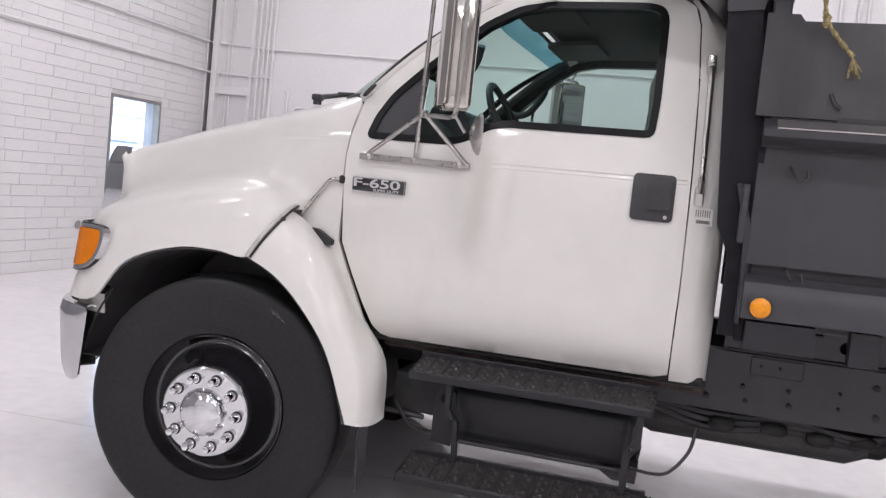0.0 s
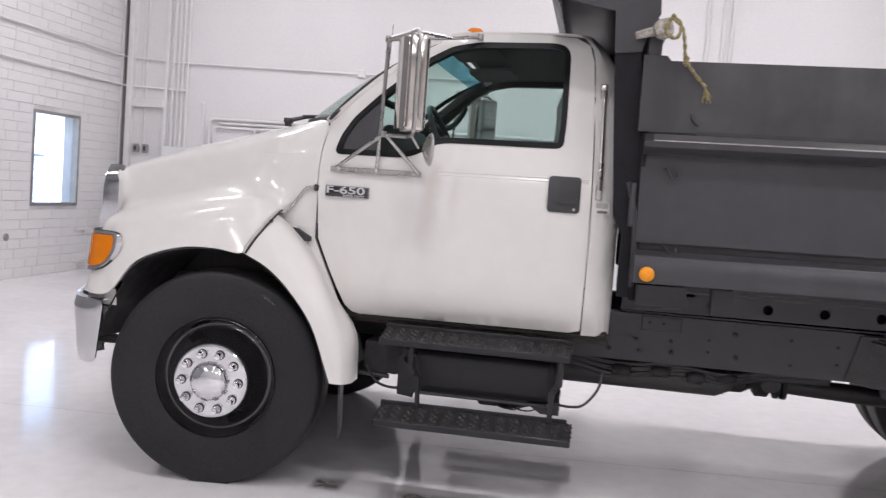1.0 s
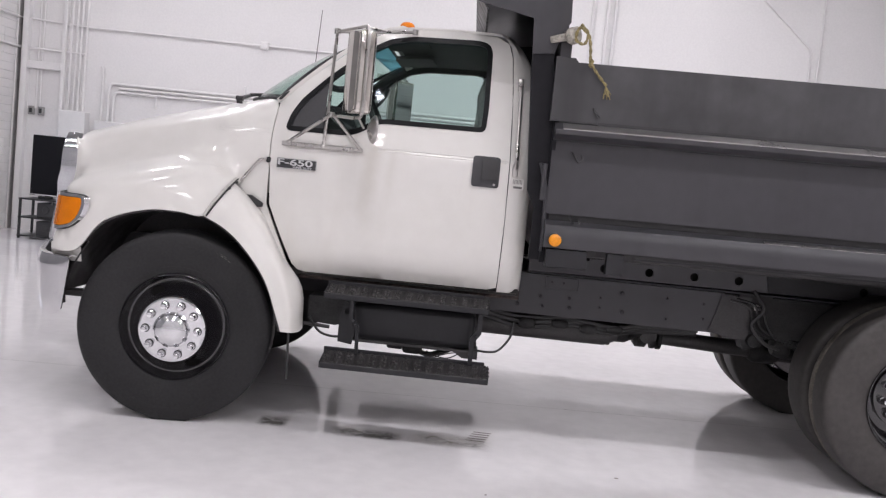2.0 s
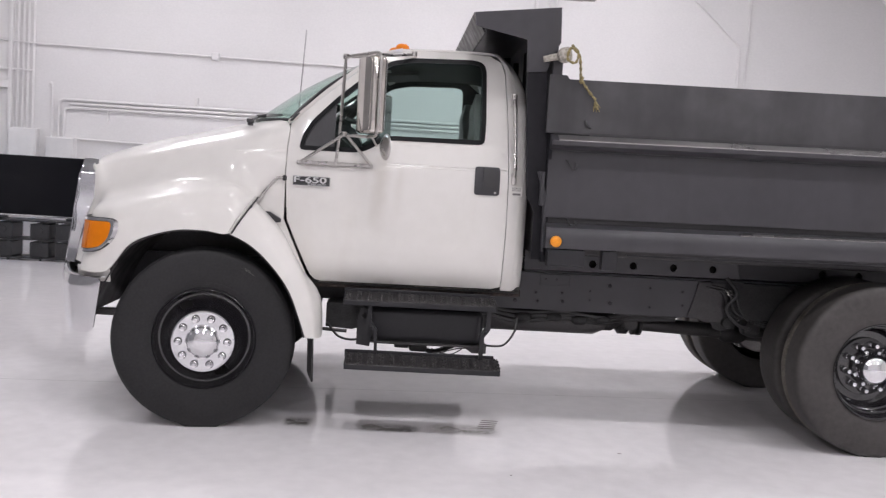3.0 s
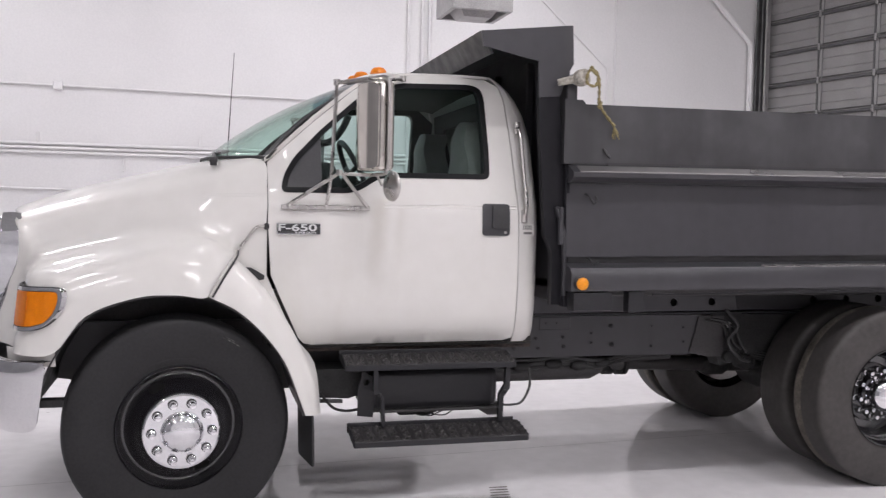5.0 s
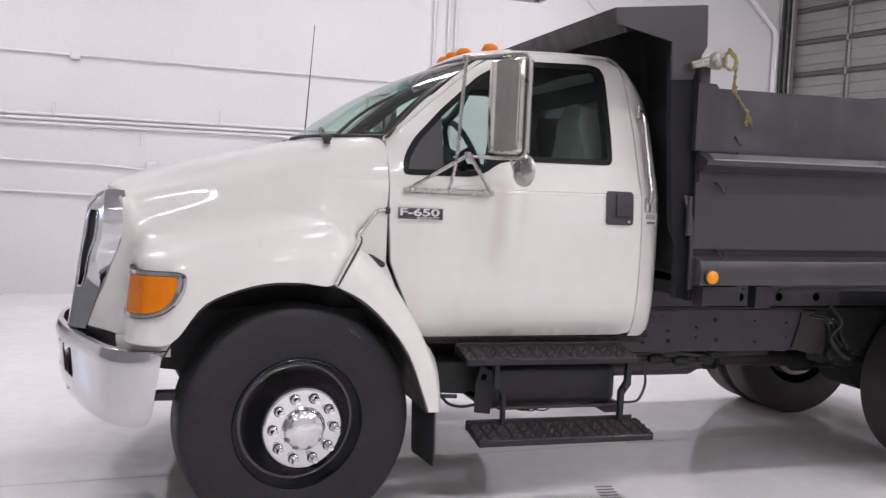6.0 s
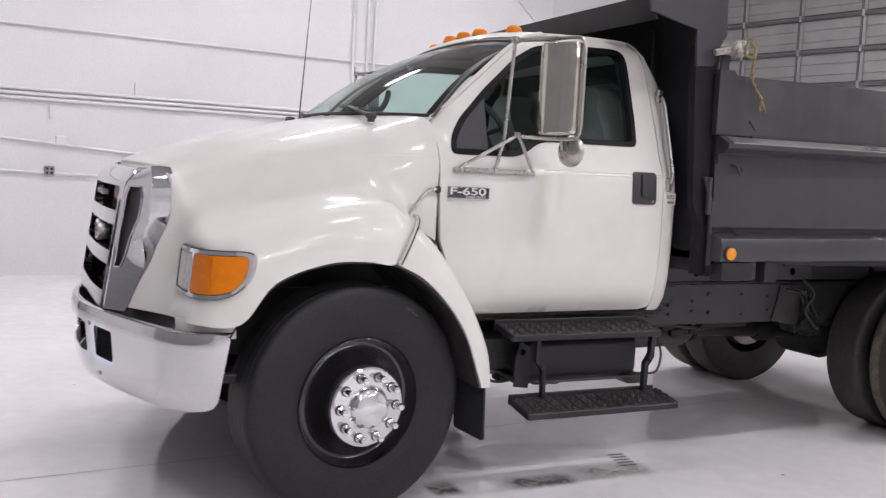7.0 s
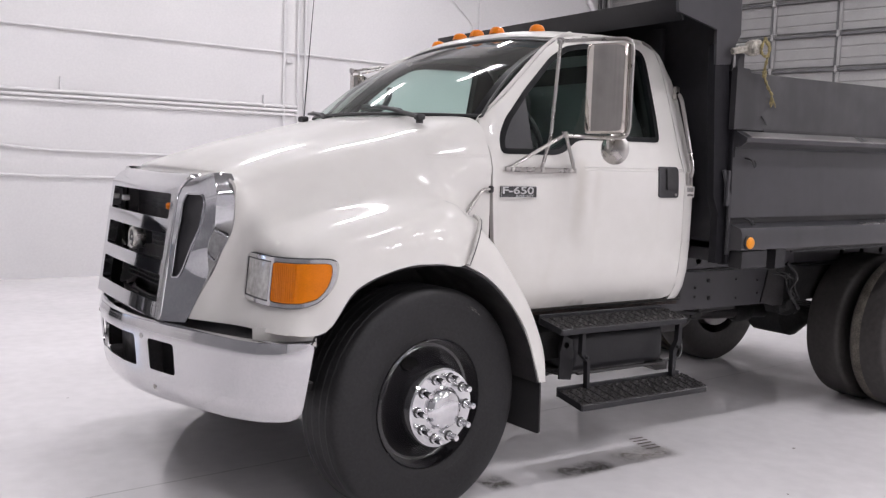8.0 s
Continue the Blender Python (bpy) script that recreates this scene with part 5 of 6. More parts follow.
OUT = [(.03, 1.006), (.27, 1.004), (.405, 1.004), (.467, 1.022), (.515, 1.064), (.537, 1.115), (.540, 1.178), (.521, 1.204), (.03, 1.202)]
OUT = [tuple(p) for p in rounded(OUT, .045, 4)]
CL = [(.046, 1.022), (.262, 1.020), (.262, 1.186), (.046, 1.186)]
AM = [tuple(p) for p in rounded([(.274, 1.022), (.345, 1.020), (.413, 1.023), (.471, 1.040), (.505, 1.076), (.521, 1.123), (.523, 1.168), (.511, 1.188), (.274, 1.186)], .022, 4)]
for far in (False, True):
    hl = part("headlight", sheet(bmesh.new(), OUT, [CL, AM], lamp_fn(.019), .03, (.02, .02, 0)), M_BUMPER, truck, "headlight with clear and amber lenses in a chrome bezel", 40, far)
    part("gasket", sheet(bmesh.new(), [tuple(p) for p in inset(OUT, -.003)], [], lamp_fn(.013), .04, (.012, .012, 0)), M_RUBBER, hl, "thin black gasket", 40, far)
    part("clear_lens", sheet(bmesh.new(), [tuple(p) for p in inset(CL, .006)], [], lamp_fn(.016), .04, (.01, .006, 0)), M_CLEAR, hl, "clear headlight lens", 40, far)
    part("amber_lens", sheet(bmesh.new(), [tuple(p) for p in inset(AM, .003)], [], lamp_fn(.018), .03, (.008, .008, 0)), M_AMBER, hl, "amber turn-signal lens", 40, far)
    part("amber_lens", sheet(bmesh.new(), [(.280, 1.029), (.384, 1.029), (.384, 1.180), (.280, 1.180)], [], lamp_fn(.0205), .02, (.003, .003, 0)), M_AMBER_RIB, hl, "ribbed amber half of the lens", 40, far)

# bumper
BP = [(.043, -.555), (.048, -.62), (.070, -.69), (.13, -.768), (.22, -.825), (.34, -.876), (.48, -.928), (.64, -.983), (.85, -1.042), (1.02, -1.076), (1.23, -1.088)]
BX = np.array(BP + [(2 * CY - y, x) for y, x in BP[-2::-1]])
BL = np.r_[0, np.cumsum(np.hypot(*np.diff(BX, axis=0).T))]


def bump_fn(u, z):
    y, x = float(np.interp(u, BL, BX[:, 0])), float(np.interp(u, BL, BX[:, 1]))
    b = -.028 + .100 * (.858 - z) + .024 * max(0, (.61 - z) / .10) ** 2 + .014 * max(0, (z - .843) / .015) ** 2
    cy = (y - CY) / CY
    return (x + b * (1 - .3 * abs(cy)), y - b * cy * .6, z)


mid = BL[-1] / 2


def on_bumper(y):
    return float(np.interp(y, BX[:, 0], BL))


zt, zb = .858, .530
outl = [tuple(p) for p in rounded([(.024, zt - .11), (.060, zb + .05), (.085, zb + .012), (.14, zb - .004), (.5, zb - .02), (mid - .5, zb - .025), (mid + .5, zb - .025), (2 * mid - .5, zb - .02), (2 * mid - .14, zb - .004), (2 * mid - .085, zb + .012), (2 * mid - .060, zb + .05), (2 * mid - .024, zt - .11), (2 * mid - .002, zt - .008), (2 * mid - .06, zt), (.06, zt), (.002, zt - .008)], .02, 3)]
holes = []
for s, a, b, z0, z1 in ((1, .60, .79, .640, .782), (-1, .60, .79, .640, .782), (1, .905, 1.555, .635, .782)):
    ua, ub = sorted((on_bumper(CY + s * (a - CY)), on_bumper(CY + s * (b - CY))))
    holes.append([tuple(p) for p in rounded([(ua, z0), (ub, z0), (ub, z1), (ua, z1)], .018, 3)])
bumper = part("bumper", sheet(bmesh.new(), outl, holes, bump_fn, .03, (.008, .2, CY, .7)), M_BUMPER, truck, "chrome wrap-round front bumper with tow openings", 40)
lip = [tuple(np.array(bump_fn(u, zt)) + (.0, 0, .002)) for u in np.linspace(.02, 2 * mid - .02, 60)]
part("bumper_lip", skin(bmesh.new(), [lip, [(x + .010, y + (CY - y) * .008, z + .006) for x, y, z in lip], [(x + .026, y + (CY - y) * .02, z + .004) for x, y, z in lip]], .006), M_BUMPER, bumper, "chrome top lip")
for cut in (lip[:7], lip[-7:]):
    part("valance", skin(bmesh.new(), [[(x + .045, y + (CY - y) * .045, z - .03) for x, y, z in cut], [(x + .04, y + (CY - y) * .04, z + .05) for x, y, z in cut]], .006), M_PAINT, bumper, "white valance above the bumper end")
part("bumper_filler", skin(bmesh.new(), [[(x + .022, y + (CY - y) * .02, z - .002) for x, y, z in lip[6:-6]], [(x + .05, y + (CY - y) * .05, z - .07) for x, y, z in lip[6:-6]], [(x + .22, y + (CY - y) * .16, z - .06) for x, y, z in lip[6:-6]]], .006), M_RUBBER, bumper, "black filler between bumper and grille")
part("bumper_backing", skin(bmesh.new(), [[(x + .035, y + (CY - y) * .04, .56) for x, y, z in lip[5:-5]], [(x + .10, y + (CY - y) * .10, .57) for x, y, z in lip[5:-5]], [(x + .09, y + (CY - y) * .08, .80) for x, y, z in lip[5:-5]], [(x + .16, y + (CY - y) * .12, .93) for x, y, z in lip[5:-5]]], .006), M_BLACK, bumper, "dark backing inside the openings")
for s in (1, -1):
    for y, z in ((.845, .786), (.775, .560)):
        u = on_bumper(CY + s * (y - CY))
        x, yy, zz = bump_fn(u, z)
        part("bolt", lathe(bmesh.new(), [(.013, .0), (.013, -.006), (.006, -.010)], (x + .005, yy, zz), 10, "x"), M_STEEL, bumper)
    part("bumper_divider", boxed(-1.02, -.90, CY + s * .365 - .004, CY + s * .365 + .004, .60, .82, 0), M_BLACK, bumper, "black divider plate")
    part("bumper_bracket", boxed(-.75, -.50, CY + s * 1.03 - .03, CY + s * 1.03 + .03, .62, .66, .006), M_BLACK, bumper)

# mud flaps behind the front wheels
def mud_flap():
    bm = sheet(bmesh.new(), [tuple(p) for p in rounded([(.0, .60), (.228, .60), (.228, .315), (.0, .30)], .02, 3)], [], lambda u, z: (.640 + (.60 - z) * .03 - u * math.sin(radians(12)), .055 + u * math.cos(radians(12)), z), .05, (.010, .002, 0))
    return bm


both("mud_flap", mud_flap, M_RUBBER, truck, "black rubber mud flap")

# mirrors
def rod(pts, r=.009):
    return tube(bmesh.new(), rounded([Vector(p) for p in pts], .03, 4, False), r, 8)


for far in (False, True):
    mr = part("side_mirror", boxed(-.045, .045, -.105, .105, -.215, .215, .02, 3), M_POLISH, truck, "tall stainless west-coast mirror on tube brackets", 40)
    m = pose(.918, -.030, 1.988, 0, 0, 40 if far else 24)
    mr.data.transform(m)
    gl = part("mirror_glass", boxed(.0455, .049, -.088, .088, -.195, .195, .001), M_MIRROR, mr, "mirror glass")
    gl.data.transform(m)
    bk = part("mirror_back", sheet(bmesh.new(), [tuple(p) for p in rounded([(-.094, -.203), (.094, -.203), (.094, .203), (-.094, .203)], .03, 4)], [], lambda y, z: (-.047 - .016 * min(1, max(0, (.092 - abs(y)) / .035)) - .004 * math.cos(y * 14), y, z), .022, (.008, 0, 0)), M_POLISH, mr, "polished steel mirror back")
    bk.data.transform(m)
    hoop = [(.76, .105, 1.762), (.90, .02, 1.755), (.955, -.125, 1.757), (.962, -.140, 1.80), (.962, -.140, 2.19), (.950, -.125, 2.222), (.88, .01, 2.225), (.76, .13, 2.215)]
    part("bracket_tube", rod(hoop), M_STEEL, mr)
    part("bracket_tube", rod([(.752, .145, 2.214), (1.153, .415, 2.290)]), M_STEEL, mr)
    part("bracket_tube", rod([(.93, -.04, 2.224), (1.02, .30, 2.262)], .007), M_STEEL, mr)
    part("bracket_tube", rod([(.717, .205, 1.592), (.735, .165, 1.75), (.752, .140, 2.218)]), M_STEEL, mr)
    part("bracket_tube", rod([(.500, .207, 1.585), (.764, .098, 1.763)]), M_STEEL, mr)
    part("bracket_tube", rod([(.930, .202, 1.590), (.775, .098, 1.766)]), M_STEEL, mr)
    part("bracket_foot", boxed(.49, .94, .192, .206, 1.578, 1.602, .003), M_STEEL, mr)
    for x in (.53, .717, .90):
        part("bolt", lathe(bmesh.new(), [(.012, .0), (.012, -.008), (.004, -.012)], (x, .193, 1.59), 8), M_STEEL, mr)
    for p in ((.752, .143, 2.216), (.766, .098, 1.765), (1.15, .413, 2.29)):
        part("clamp", lathe(bmesh.new(), [(.017, -.014), (.017, .014)], p, 10, "z"), M_STEEL, mr)
    rd = part("round_mirror", lathe(bmesh.new(), [(.010, -.035), (.030, -.03), (.060, -.016), (.074, -.004), (.076, .003), (.07, .006)], (0, 0, 0), 32, "x"), M_STEEL, mr, "round convex mirror")
    rd.data.transform(pose(1.013, .005, 1.703, 0, 0, 20))
    part("arm", rod([(.96, .0, 1.705), (.93, -.03, 1.755)], .006), M_STEEL, mr)
    if far:
        for o in (mr, *mr.children_recursive):
            for v in o.data.vertices:
                v.co.y = 2 * CY - v.co.y
            o.data.flip_normals()

# grab bars, badges, antenna, wipers
def grab():
    return rod([(1.776, .305, 2.035), (1.778, .282, 2.0), (1.790, .185, 1.62), (1.787, .195, 1.575)], .011)


for far in (False, True):
    gb = part("grab_bar", grab(), M_STEEL, truck, "chrome grab bar behind the door", 40, far)
    for x, y, z, t in ((1.774, .325, 2.045, .06), (1.787, .212, 1.565, .0)):
        bm = boxed(-.016, .016, -.012, .012, -.035, .035, .006, 2)
        for v in bm.verts:
            v.co += Vector((x, y, z))
        part("foot", bm, M_STEEL, gb, "", 40, far)
    bg = part("model_badge", boxed(.470, .690, .199, .213, 1.452, 1.508, .004, 2), M_BADGE, truck, "black badge with silver letters", 40, far)


def lettering(text, size, at, parent, rot=(90, 0, 0), mat_=None, wide=1.0, depth=.002, far=False):
    cu = bpy.data.curves.new("lettering", "FONT")
    cu.body, cu.size, cu.extrude, cu.offset = text, size, depth, size * .022
    tmp = new("lettering", cu)
    dg = bpy.context.evaluated_depsgraph_get()
    me = bpy.data.meshes.new_from_object(tmp.evaluated_get(dg))
    bpy.data.objects.remove(tmp)
    me.transform(pose(*at, *rot) @ Matrix.Diagonal((wide, 1, 1, 1)))
    me.materials.clear()
    me.materials.append(mat_ or M_SILVER)
    ob = new("lettering", me)
    ob.parent = parent
    return ob


badge = [o for o in truck.children if o.name == "model_badge"][0]
lettering("F-650", .048, (.473, .198, 1.4710), badge, wide=1.80)
lettering("SUPER DUTY", .0145, (.560, .198, 1.4565), badge, wide=1.30)
part("badge_rim", tube(bmesh.new(), [(.472, .199, 1.454), (.688, .199, 1.454), (.688, .199, 1.506), (.472, .199, 1.506), (.472, .199, 1.454)], .0018, 6), M_SILVER, badge, "silver rim")
sticker = part("stock_label", boxed(1.778, 1.842, .2125, .216, 1.462, 1.522, 0), M_PAPER, truck, "small white printed label")
for k in range(7):
    part("print_bar", boxed(1.782 + k * .0078, 1.7855 + k * .0078, .2105, .2127, 1.492, 1.517, 0), M_FADED, sticker)
part("print_bar", boxed(1.786, 1.834, .2105, .2127, 1.468, 1.480, 0), M_FADED, sticker)
part("antenna", tube(bmesh.new(), [(.275, 2.05, 1.78), (.278, 2.048, 1.86), (.32, 2.018, 2.624)], [.012, .0045, .0022], 8), M_RUBBER, truck, "thin black whip antenna")
for y in (1.40, 1.72):
    part("washer_nozzle", boxed(.10, .15, y - .03, y + .03, 1.822, 1.858, .012, 2), M_RUBBER, truck, "small black washer nozzle")
for base, bend, tip in (((.165, .47, 1.826), (.172, .72, 1.866), (.262, 1.22, 1.912)), ((.105, 1.36, 1.830), (.13, 1.52, 1.862), (.265, 1.95, 1.885))):
    base, bend, tip = Vector(base), Vector(bend), Vector(tip)
    wp = part("wiper", tube(bmesh.new(), [base, bend, (bend + tip) / 2 + Vector((-.004, 0, .012))], [.012, .010, .007], 8), M_RUBBER, truck, "black wiper arm")
    part("arm_cap", boxed(base.x - .022, base.x + .022, base.y - .022, base.y + .022, base.z - .014, base.z + .014, .008, 2), M_RUBBER, wp)
    part("blade", tube(bmesh.new(), [bend + Vector((.004, -.05, 0)), (bend + tip) / 2 + Vector((.004, 0, .004)), tip], [.009, .013, .008], 6), M_RUBBER, wp)
    part("pivot", lathe(bmesh.new(), [(.018, -.03), (.018, -.006), (.008, .004)], tuple(base), 12, "z"), M_RUBBER, wp)

# steps and tank
def tread_plate(name, x0, x1, y0, y1, z, h, drop, parent):
    s = part(name, boxed(x0, x1, y0, y1, z - .006, z, .002), M_BLACK, parent, "black steel step with a punched grip tread")
    part("step_face", boxed(x0, x1, y0 - .004, y0 + .004, z - h, z, .003), M_STEP, s)
    part("step_back", boxed(x0 - .01, x1 - .02, y1 - .004, y1 + .004, z - h, z + .02, .003), M_STEP, s)
    for x in (x0, x1):
        part("step_end", boxed(x - .004, x + .004, y0, y1, z - h, z + .004, .002), M_STEP, s)
    bm = bmesh.new()
    nx, ny = int((x1 - x0 - .03) / .0625), 7
    for i in range(nx + 1):  # rows of punched teeth across the tread
        for j in range(ny):
            cx, cyy = x0 + .014 + i * .0625 + (j % 2) * .016, y0 + .016 + j * (y1 - y0 - .032) / (ny - 1)
            lathe(bm, [(.0095, -.001), (.0075, .007), (.0048, .006), (.004, -.001)], (cx, cyy, z), 8, "z")
    for i in range(nx + 1):  # worn ribs across the tread
        cx = x0 + .055 + i * .0625
        if cx < x1 - .006:
            box(bm, cx - .003, cx + .003, y0 + .012, y1 - .012, z - .001, z + .005, 0)
    for i in range(2 * nx):  # short raised bars along the front edge
        box(bm, x0 + .02 + i * .031, x0 + .040 + i * .031, y0 + .005, y0 + .010, z - .001, z + .003, 0)
    part("grip", bm, M_GRIP, s, "worn raised grip teeth")["kind"] = "stuff"
    for o in [s] + list(s.children):  # the tread sags towards its outer edge
        for v in o.data.vertices:
            v.co.z -= drop * (y1 - v.co.y) / (y1 - y0)
    return s


for far in (False, True):
    before = set(truck.children_recursive)
    up = tread_plate("upper_step", .815, 1.72, .105, .28, .827, .030, .030, truck)
    low = tread_plate("lower_step", .842, 1.748, -.036, .148, .474, .030, .033, truck)
    tank = part("fuel_tank", boxed(.96, 1.66, .20, .62, .535, .752, .045, 3), M_STEP, truck, "black steel tank behind the steps")
    part("tank_skirt", boxed(.95, 1.68, .24, .60, .52, .545, .008), M_BLACK, tank)
    for k in ([(.960, .79), (.982, .79), (.982, .672), (1.018, .625), (1.024, .475), (1.006, .475), (1.000, .615), (.960, .655)], [(1.694, .79), (1.672, .79), (1.666, .672), (1.634, .622), (1.634, .475), (1.658, .475), (1.660, .608), (1.694, .655)]):
        br = part("step_bracket", extrude(bmesh.new(), k, .112, .142), M_STEP, truck, "cranked black step bracket")
        bx = sum(p[0] for p in k) / len(k)
        part("bolt", lathe(bmesh.new(), [(.010, 0), (.010, -.010), (.004, -.014)], (bx, .112, .640), 8), M_STEP, br)
    part("tank_foot", extrude(bmesh.new(), [(1.535, .535), (1.685, .545), (1.685, .495), (1.60, .495)], .20, .34), M_BLACK, tank)
    part("tank_lip", boxed(1.01, 1.66, .188, .215, .528, .540, .003), M_BLACK, tank)
    part("valve_block", boxed(1.13, 1.23, .76, .86, .395, .45, .012, 2), M_GREASE, truck, "greasy valve under the tank")
    part("valve_block", boxed(1.23, 1.35, .75, .87, .375, .45, .02, 2), M_GREASE, truck, "greasy valve under the tank")
    part("air_line", tube(bmesh.new(), curve([(1.325, 0.78, 0.395), (1.39, 0.77, 0.381), (1.456, 0.78, 0.397), (1.532, 0.8, 0.425), (1.565, 0.84, 0.455)], 6), .016, 8), M_RUBBER, truck)
    part("air_line", tube(bmesh.new(), curve([(1.347, 0.76, 0.387), (1.423, 0.74, 0.373), (1.478, 0.75, 0.391), (1.554, 0.76, 0.41), (1.63, 0.78, 0.413)], 6), .004, 5), M_RUBBER, truck)
    part("air_line", tube(bmesh.new(), curve([(1.38, 0.75, 0.405), (1.456, 0.74, 0.379), (1.521, 0.75, 0.375), (1.587, 0.78, 0.405)], 6), .004, 5), M_RUBBER, truck)
    part("stub_rod", tube(bmesh.new(), [(.655, .30, .584), (.83, .30, .575)], .011, 8), M_BLACK, truck)
    part("step_hanger", sheet(bmesh.new(), [(.895, .515), (.975, .505), (.99, .60), (.978, .715), (.92, .748), (.895, .66)], [[(.937 + math.cos(a) * .017, .69 + math.sin(a) * .017) for a in np.linspace(0, 2 * math.pi, 13)[:-1]]], lambda x, z: (x, .205, z), .05, (0, .010, 0)), M_STEP, truck, "black hanger plate with a round hole")
    part("spring_hanger", extrude(bmesh.new(), [(.70, .745), (.70, .598), (.86, .588), (.90, .600), (.985, .605), (.985, .70), (1.0, .745)], .30, .52), M_GREASE, truck, "greasy black spring hanger")
    part("air_line", tube(bmesh.new(), curve([(.71, .285, .63), (.737, .28, .592), (.782, .275, .545), (.85, .28, .527), (.92, .29, .532)], 6), .008, 6), M_RUBBER, truck)
    part("air_line", tube(bmesh.new(), curve([(1.66, .22, .545), (1.74, .20, .545), (1.80, .21, .56), (1.86, .26, .63), (1.88, .32, .71)], 5), .007, 6), M_RUBBER, truck)
    if far:
        for o in set(truck.children_recursive) - before:
            for v in o.data.vertices:
                v.co.y = 2 * CY - v.co.y
            o.data.flip_normals()

# chassis
for s in (1, -1):
    y = CY - s * .58
    rail = part("frame_rail", extrude(bmesh.new(), [(y - s * .0, .72), (y + s * .09, .72), (y + s * .09, .73), (y + s * .01, .73), (y + s * .01, .955), (y + s * .09, .955), (y + s * .09, .965), (y, .965)], -.6, 3.14, "x"), M_BED, truck, "charcoal chassis frame rail")
    # the rail goes on in a darker colour behind x 3.14
    part("rail_rear", extrude(bmesh.new(), [(y + s * .004, .722), (y + s * .09, .722), (y + s * .09, .732), (y + s * .014, .732), (y + s * .014, .953), (y + s * .09, .953), (y + s * .09, .963), (y + s * .004, .963)], 3.141, 5.2, "x"), M_GREASE, rail, "darker rear half of the rail")
    part("rail_bracket", extrude(bmesh.new(), [(3.12, .955), (3.30, .955), (3.30, .70), (3.19, .70), (3.06, .73), (3.10, .86)], min(y - s * .012, y), max(y - s * .012, y)), M_BLACK, rail, "greasy gusset plate")
    for x, z, r in ((1.904, .775, .013), (2.04, .834, .010), (2.055, .775, .010), (2.213, .838, .010), (2.22, .781, .012), (2.10, .925, .007), (2.17, .925, .007), (2.527, .902, .014), (2.537, .787, .014), (2.40, .86, .007), (2.40, .80, .007), (2.804, .773, .007), (2.80, .90, .007), (3.02, .886, .008), (3.025, .797, .008)):
        part("bolt", lathe(bmesh.new(), [(r, 0), (r, -s * .007), (r * .5, -s * .010)], (x, y, z), 8), M_STEP, rail)
    yy = CY - s * .60
    def ring(cx, cz):
        return [(cx + math.cos(a) * .026, cz + math.sin(a) * .026) for a in np.linspace(0, 2 * math.pi, 15)[:-1]]

    sf = part("sub_frame", sheet(bmesh.new(), [(1.95, .985), (3.385, .995), (3.365, 1.100), (2.31, 1.090), (2.31, 1.075), (2.24, 1.075), (2.24, 1.105), (1.95, 1.105)],
                                 [ring(2.40, 1.040), ring(2.67, 1.043), ring(2.94, 1.045), ring(3.205, 1.048)], lambda x, z: (x, yy, z), .2, (0, s * .012, 0)), M_BED, truck, "charcoal sub-frame rail with round holes")
    # rear half in a darker colour than the front half
    part("sub_frame_rear", sheet(bmesh.new(), [(3.39, .995), (5.0, 1.005), (5.0, 1.115), (3.37, 1.100)], [ring(3.95, 1.055), ring(4.2, 1.057), ring(4.45, 1.06)], lambda x, z: (x, yy + s * .006, z), .2, (0, s * .012, 0)), M_STEP, sf, "darker rear half of the sub-frame")
    part("sub_frame_foot", boxed(1.95, 5.0, min(yy, yy + s * .1), max(yy, yy + s * .1), .972, .984, .003), M_STEP, sf)
    # dark sheet added behind the round holes to paint their shade
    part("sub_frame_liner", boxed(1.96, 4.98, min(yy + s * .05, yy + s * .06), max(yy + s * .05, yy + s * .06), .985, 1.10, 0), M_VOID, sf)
    part("splice_plate", boxed(2.06, 2.26, min(y - s * .006, y), max(y - s * .006, y), .885, .958, .003), M_BED, rail)
    # rear springs
    ys = CY - s * .53
    bm = bmesh.new()
    for k in range(6):
        L = .72 - k * .09
        skin(bm, [[(4.05 + x, ys - .04, .66 + .10 * (x / .72) ** 2 - k * .014), (4.05 + x, ys + .04, .66 + .10 * (x / .72) ** 2 - k * .014)] for x in np.linspace(-L, L, 9)], .011)
    part("leaf_spring", bm, M_GREASE, truck, "greasy black leaf spring")
    hg = part("spring_hanger", extrude(bmesh.new(), [(3.22, .98), (3.42, .98), (3.44, .80), (3.38, .66), (3.28, .64), (3.24, .74)], min(ys - .06, ys + .06), max(ys - .06, ys + .06)), M_GREASE, truck, "greasy spring hanger")
    part("shackle", lathe(bmesh.new(), [(.035, -.09), (.04, -.08), (.04, .08), (.035, .09)], (3.33, ys, .70), 14), M_GREASE, hg)
    part("hydraulic_hose", tube(bmesh.new(), curve([(3.30, ys - s * .08, 1.0), (3.36, ys - s * .12, .90), (3.30, ys - s * .11, .80), (3.38, ys - s * .12, .70), (3.5, ys - s * .05, .66)], 5), .012, 6), M_RUBBER, hg)
    ch = part("brake_chamber", lathe(bmesh.new(), [(.02, -.10), (.06, -.09), (.078, -.05), (.082, -.005), (.088, 0), (.082, .005), (.078, .06), (.05, .09), (.02, .10)], (3.60, ys + s * .12, .66), 18, "x"), M_GREASE, truck, "greasy brake chamber")
    part("clamp_bolt", boxed(3.585, 3.615, ys + s * .12 - .012, ys + s * .12 + .012, .745, .775, .004), M_STEEL, ch)
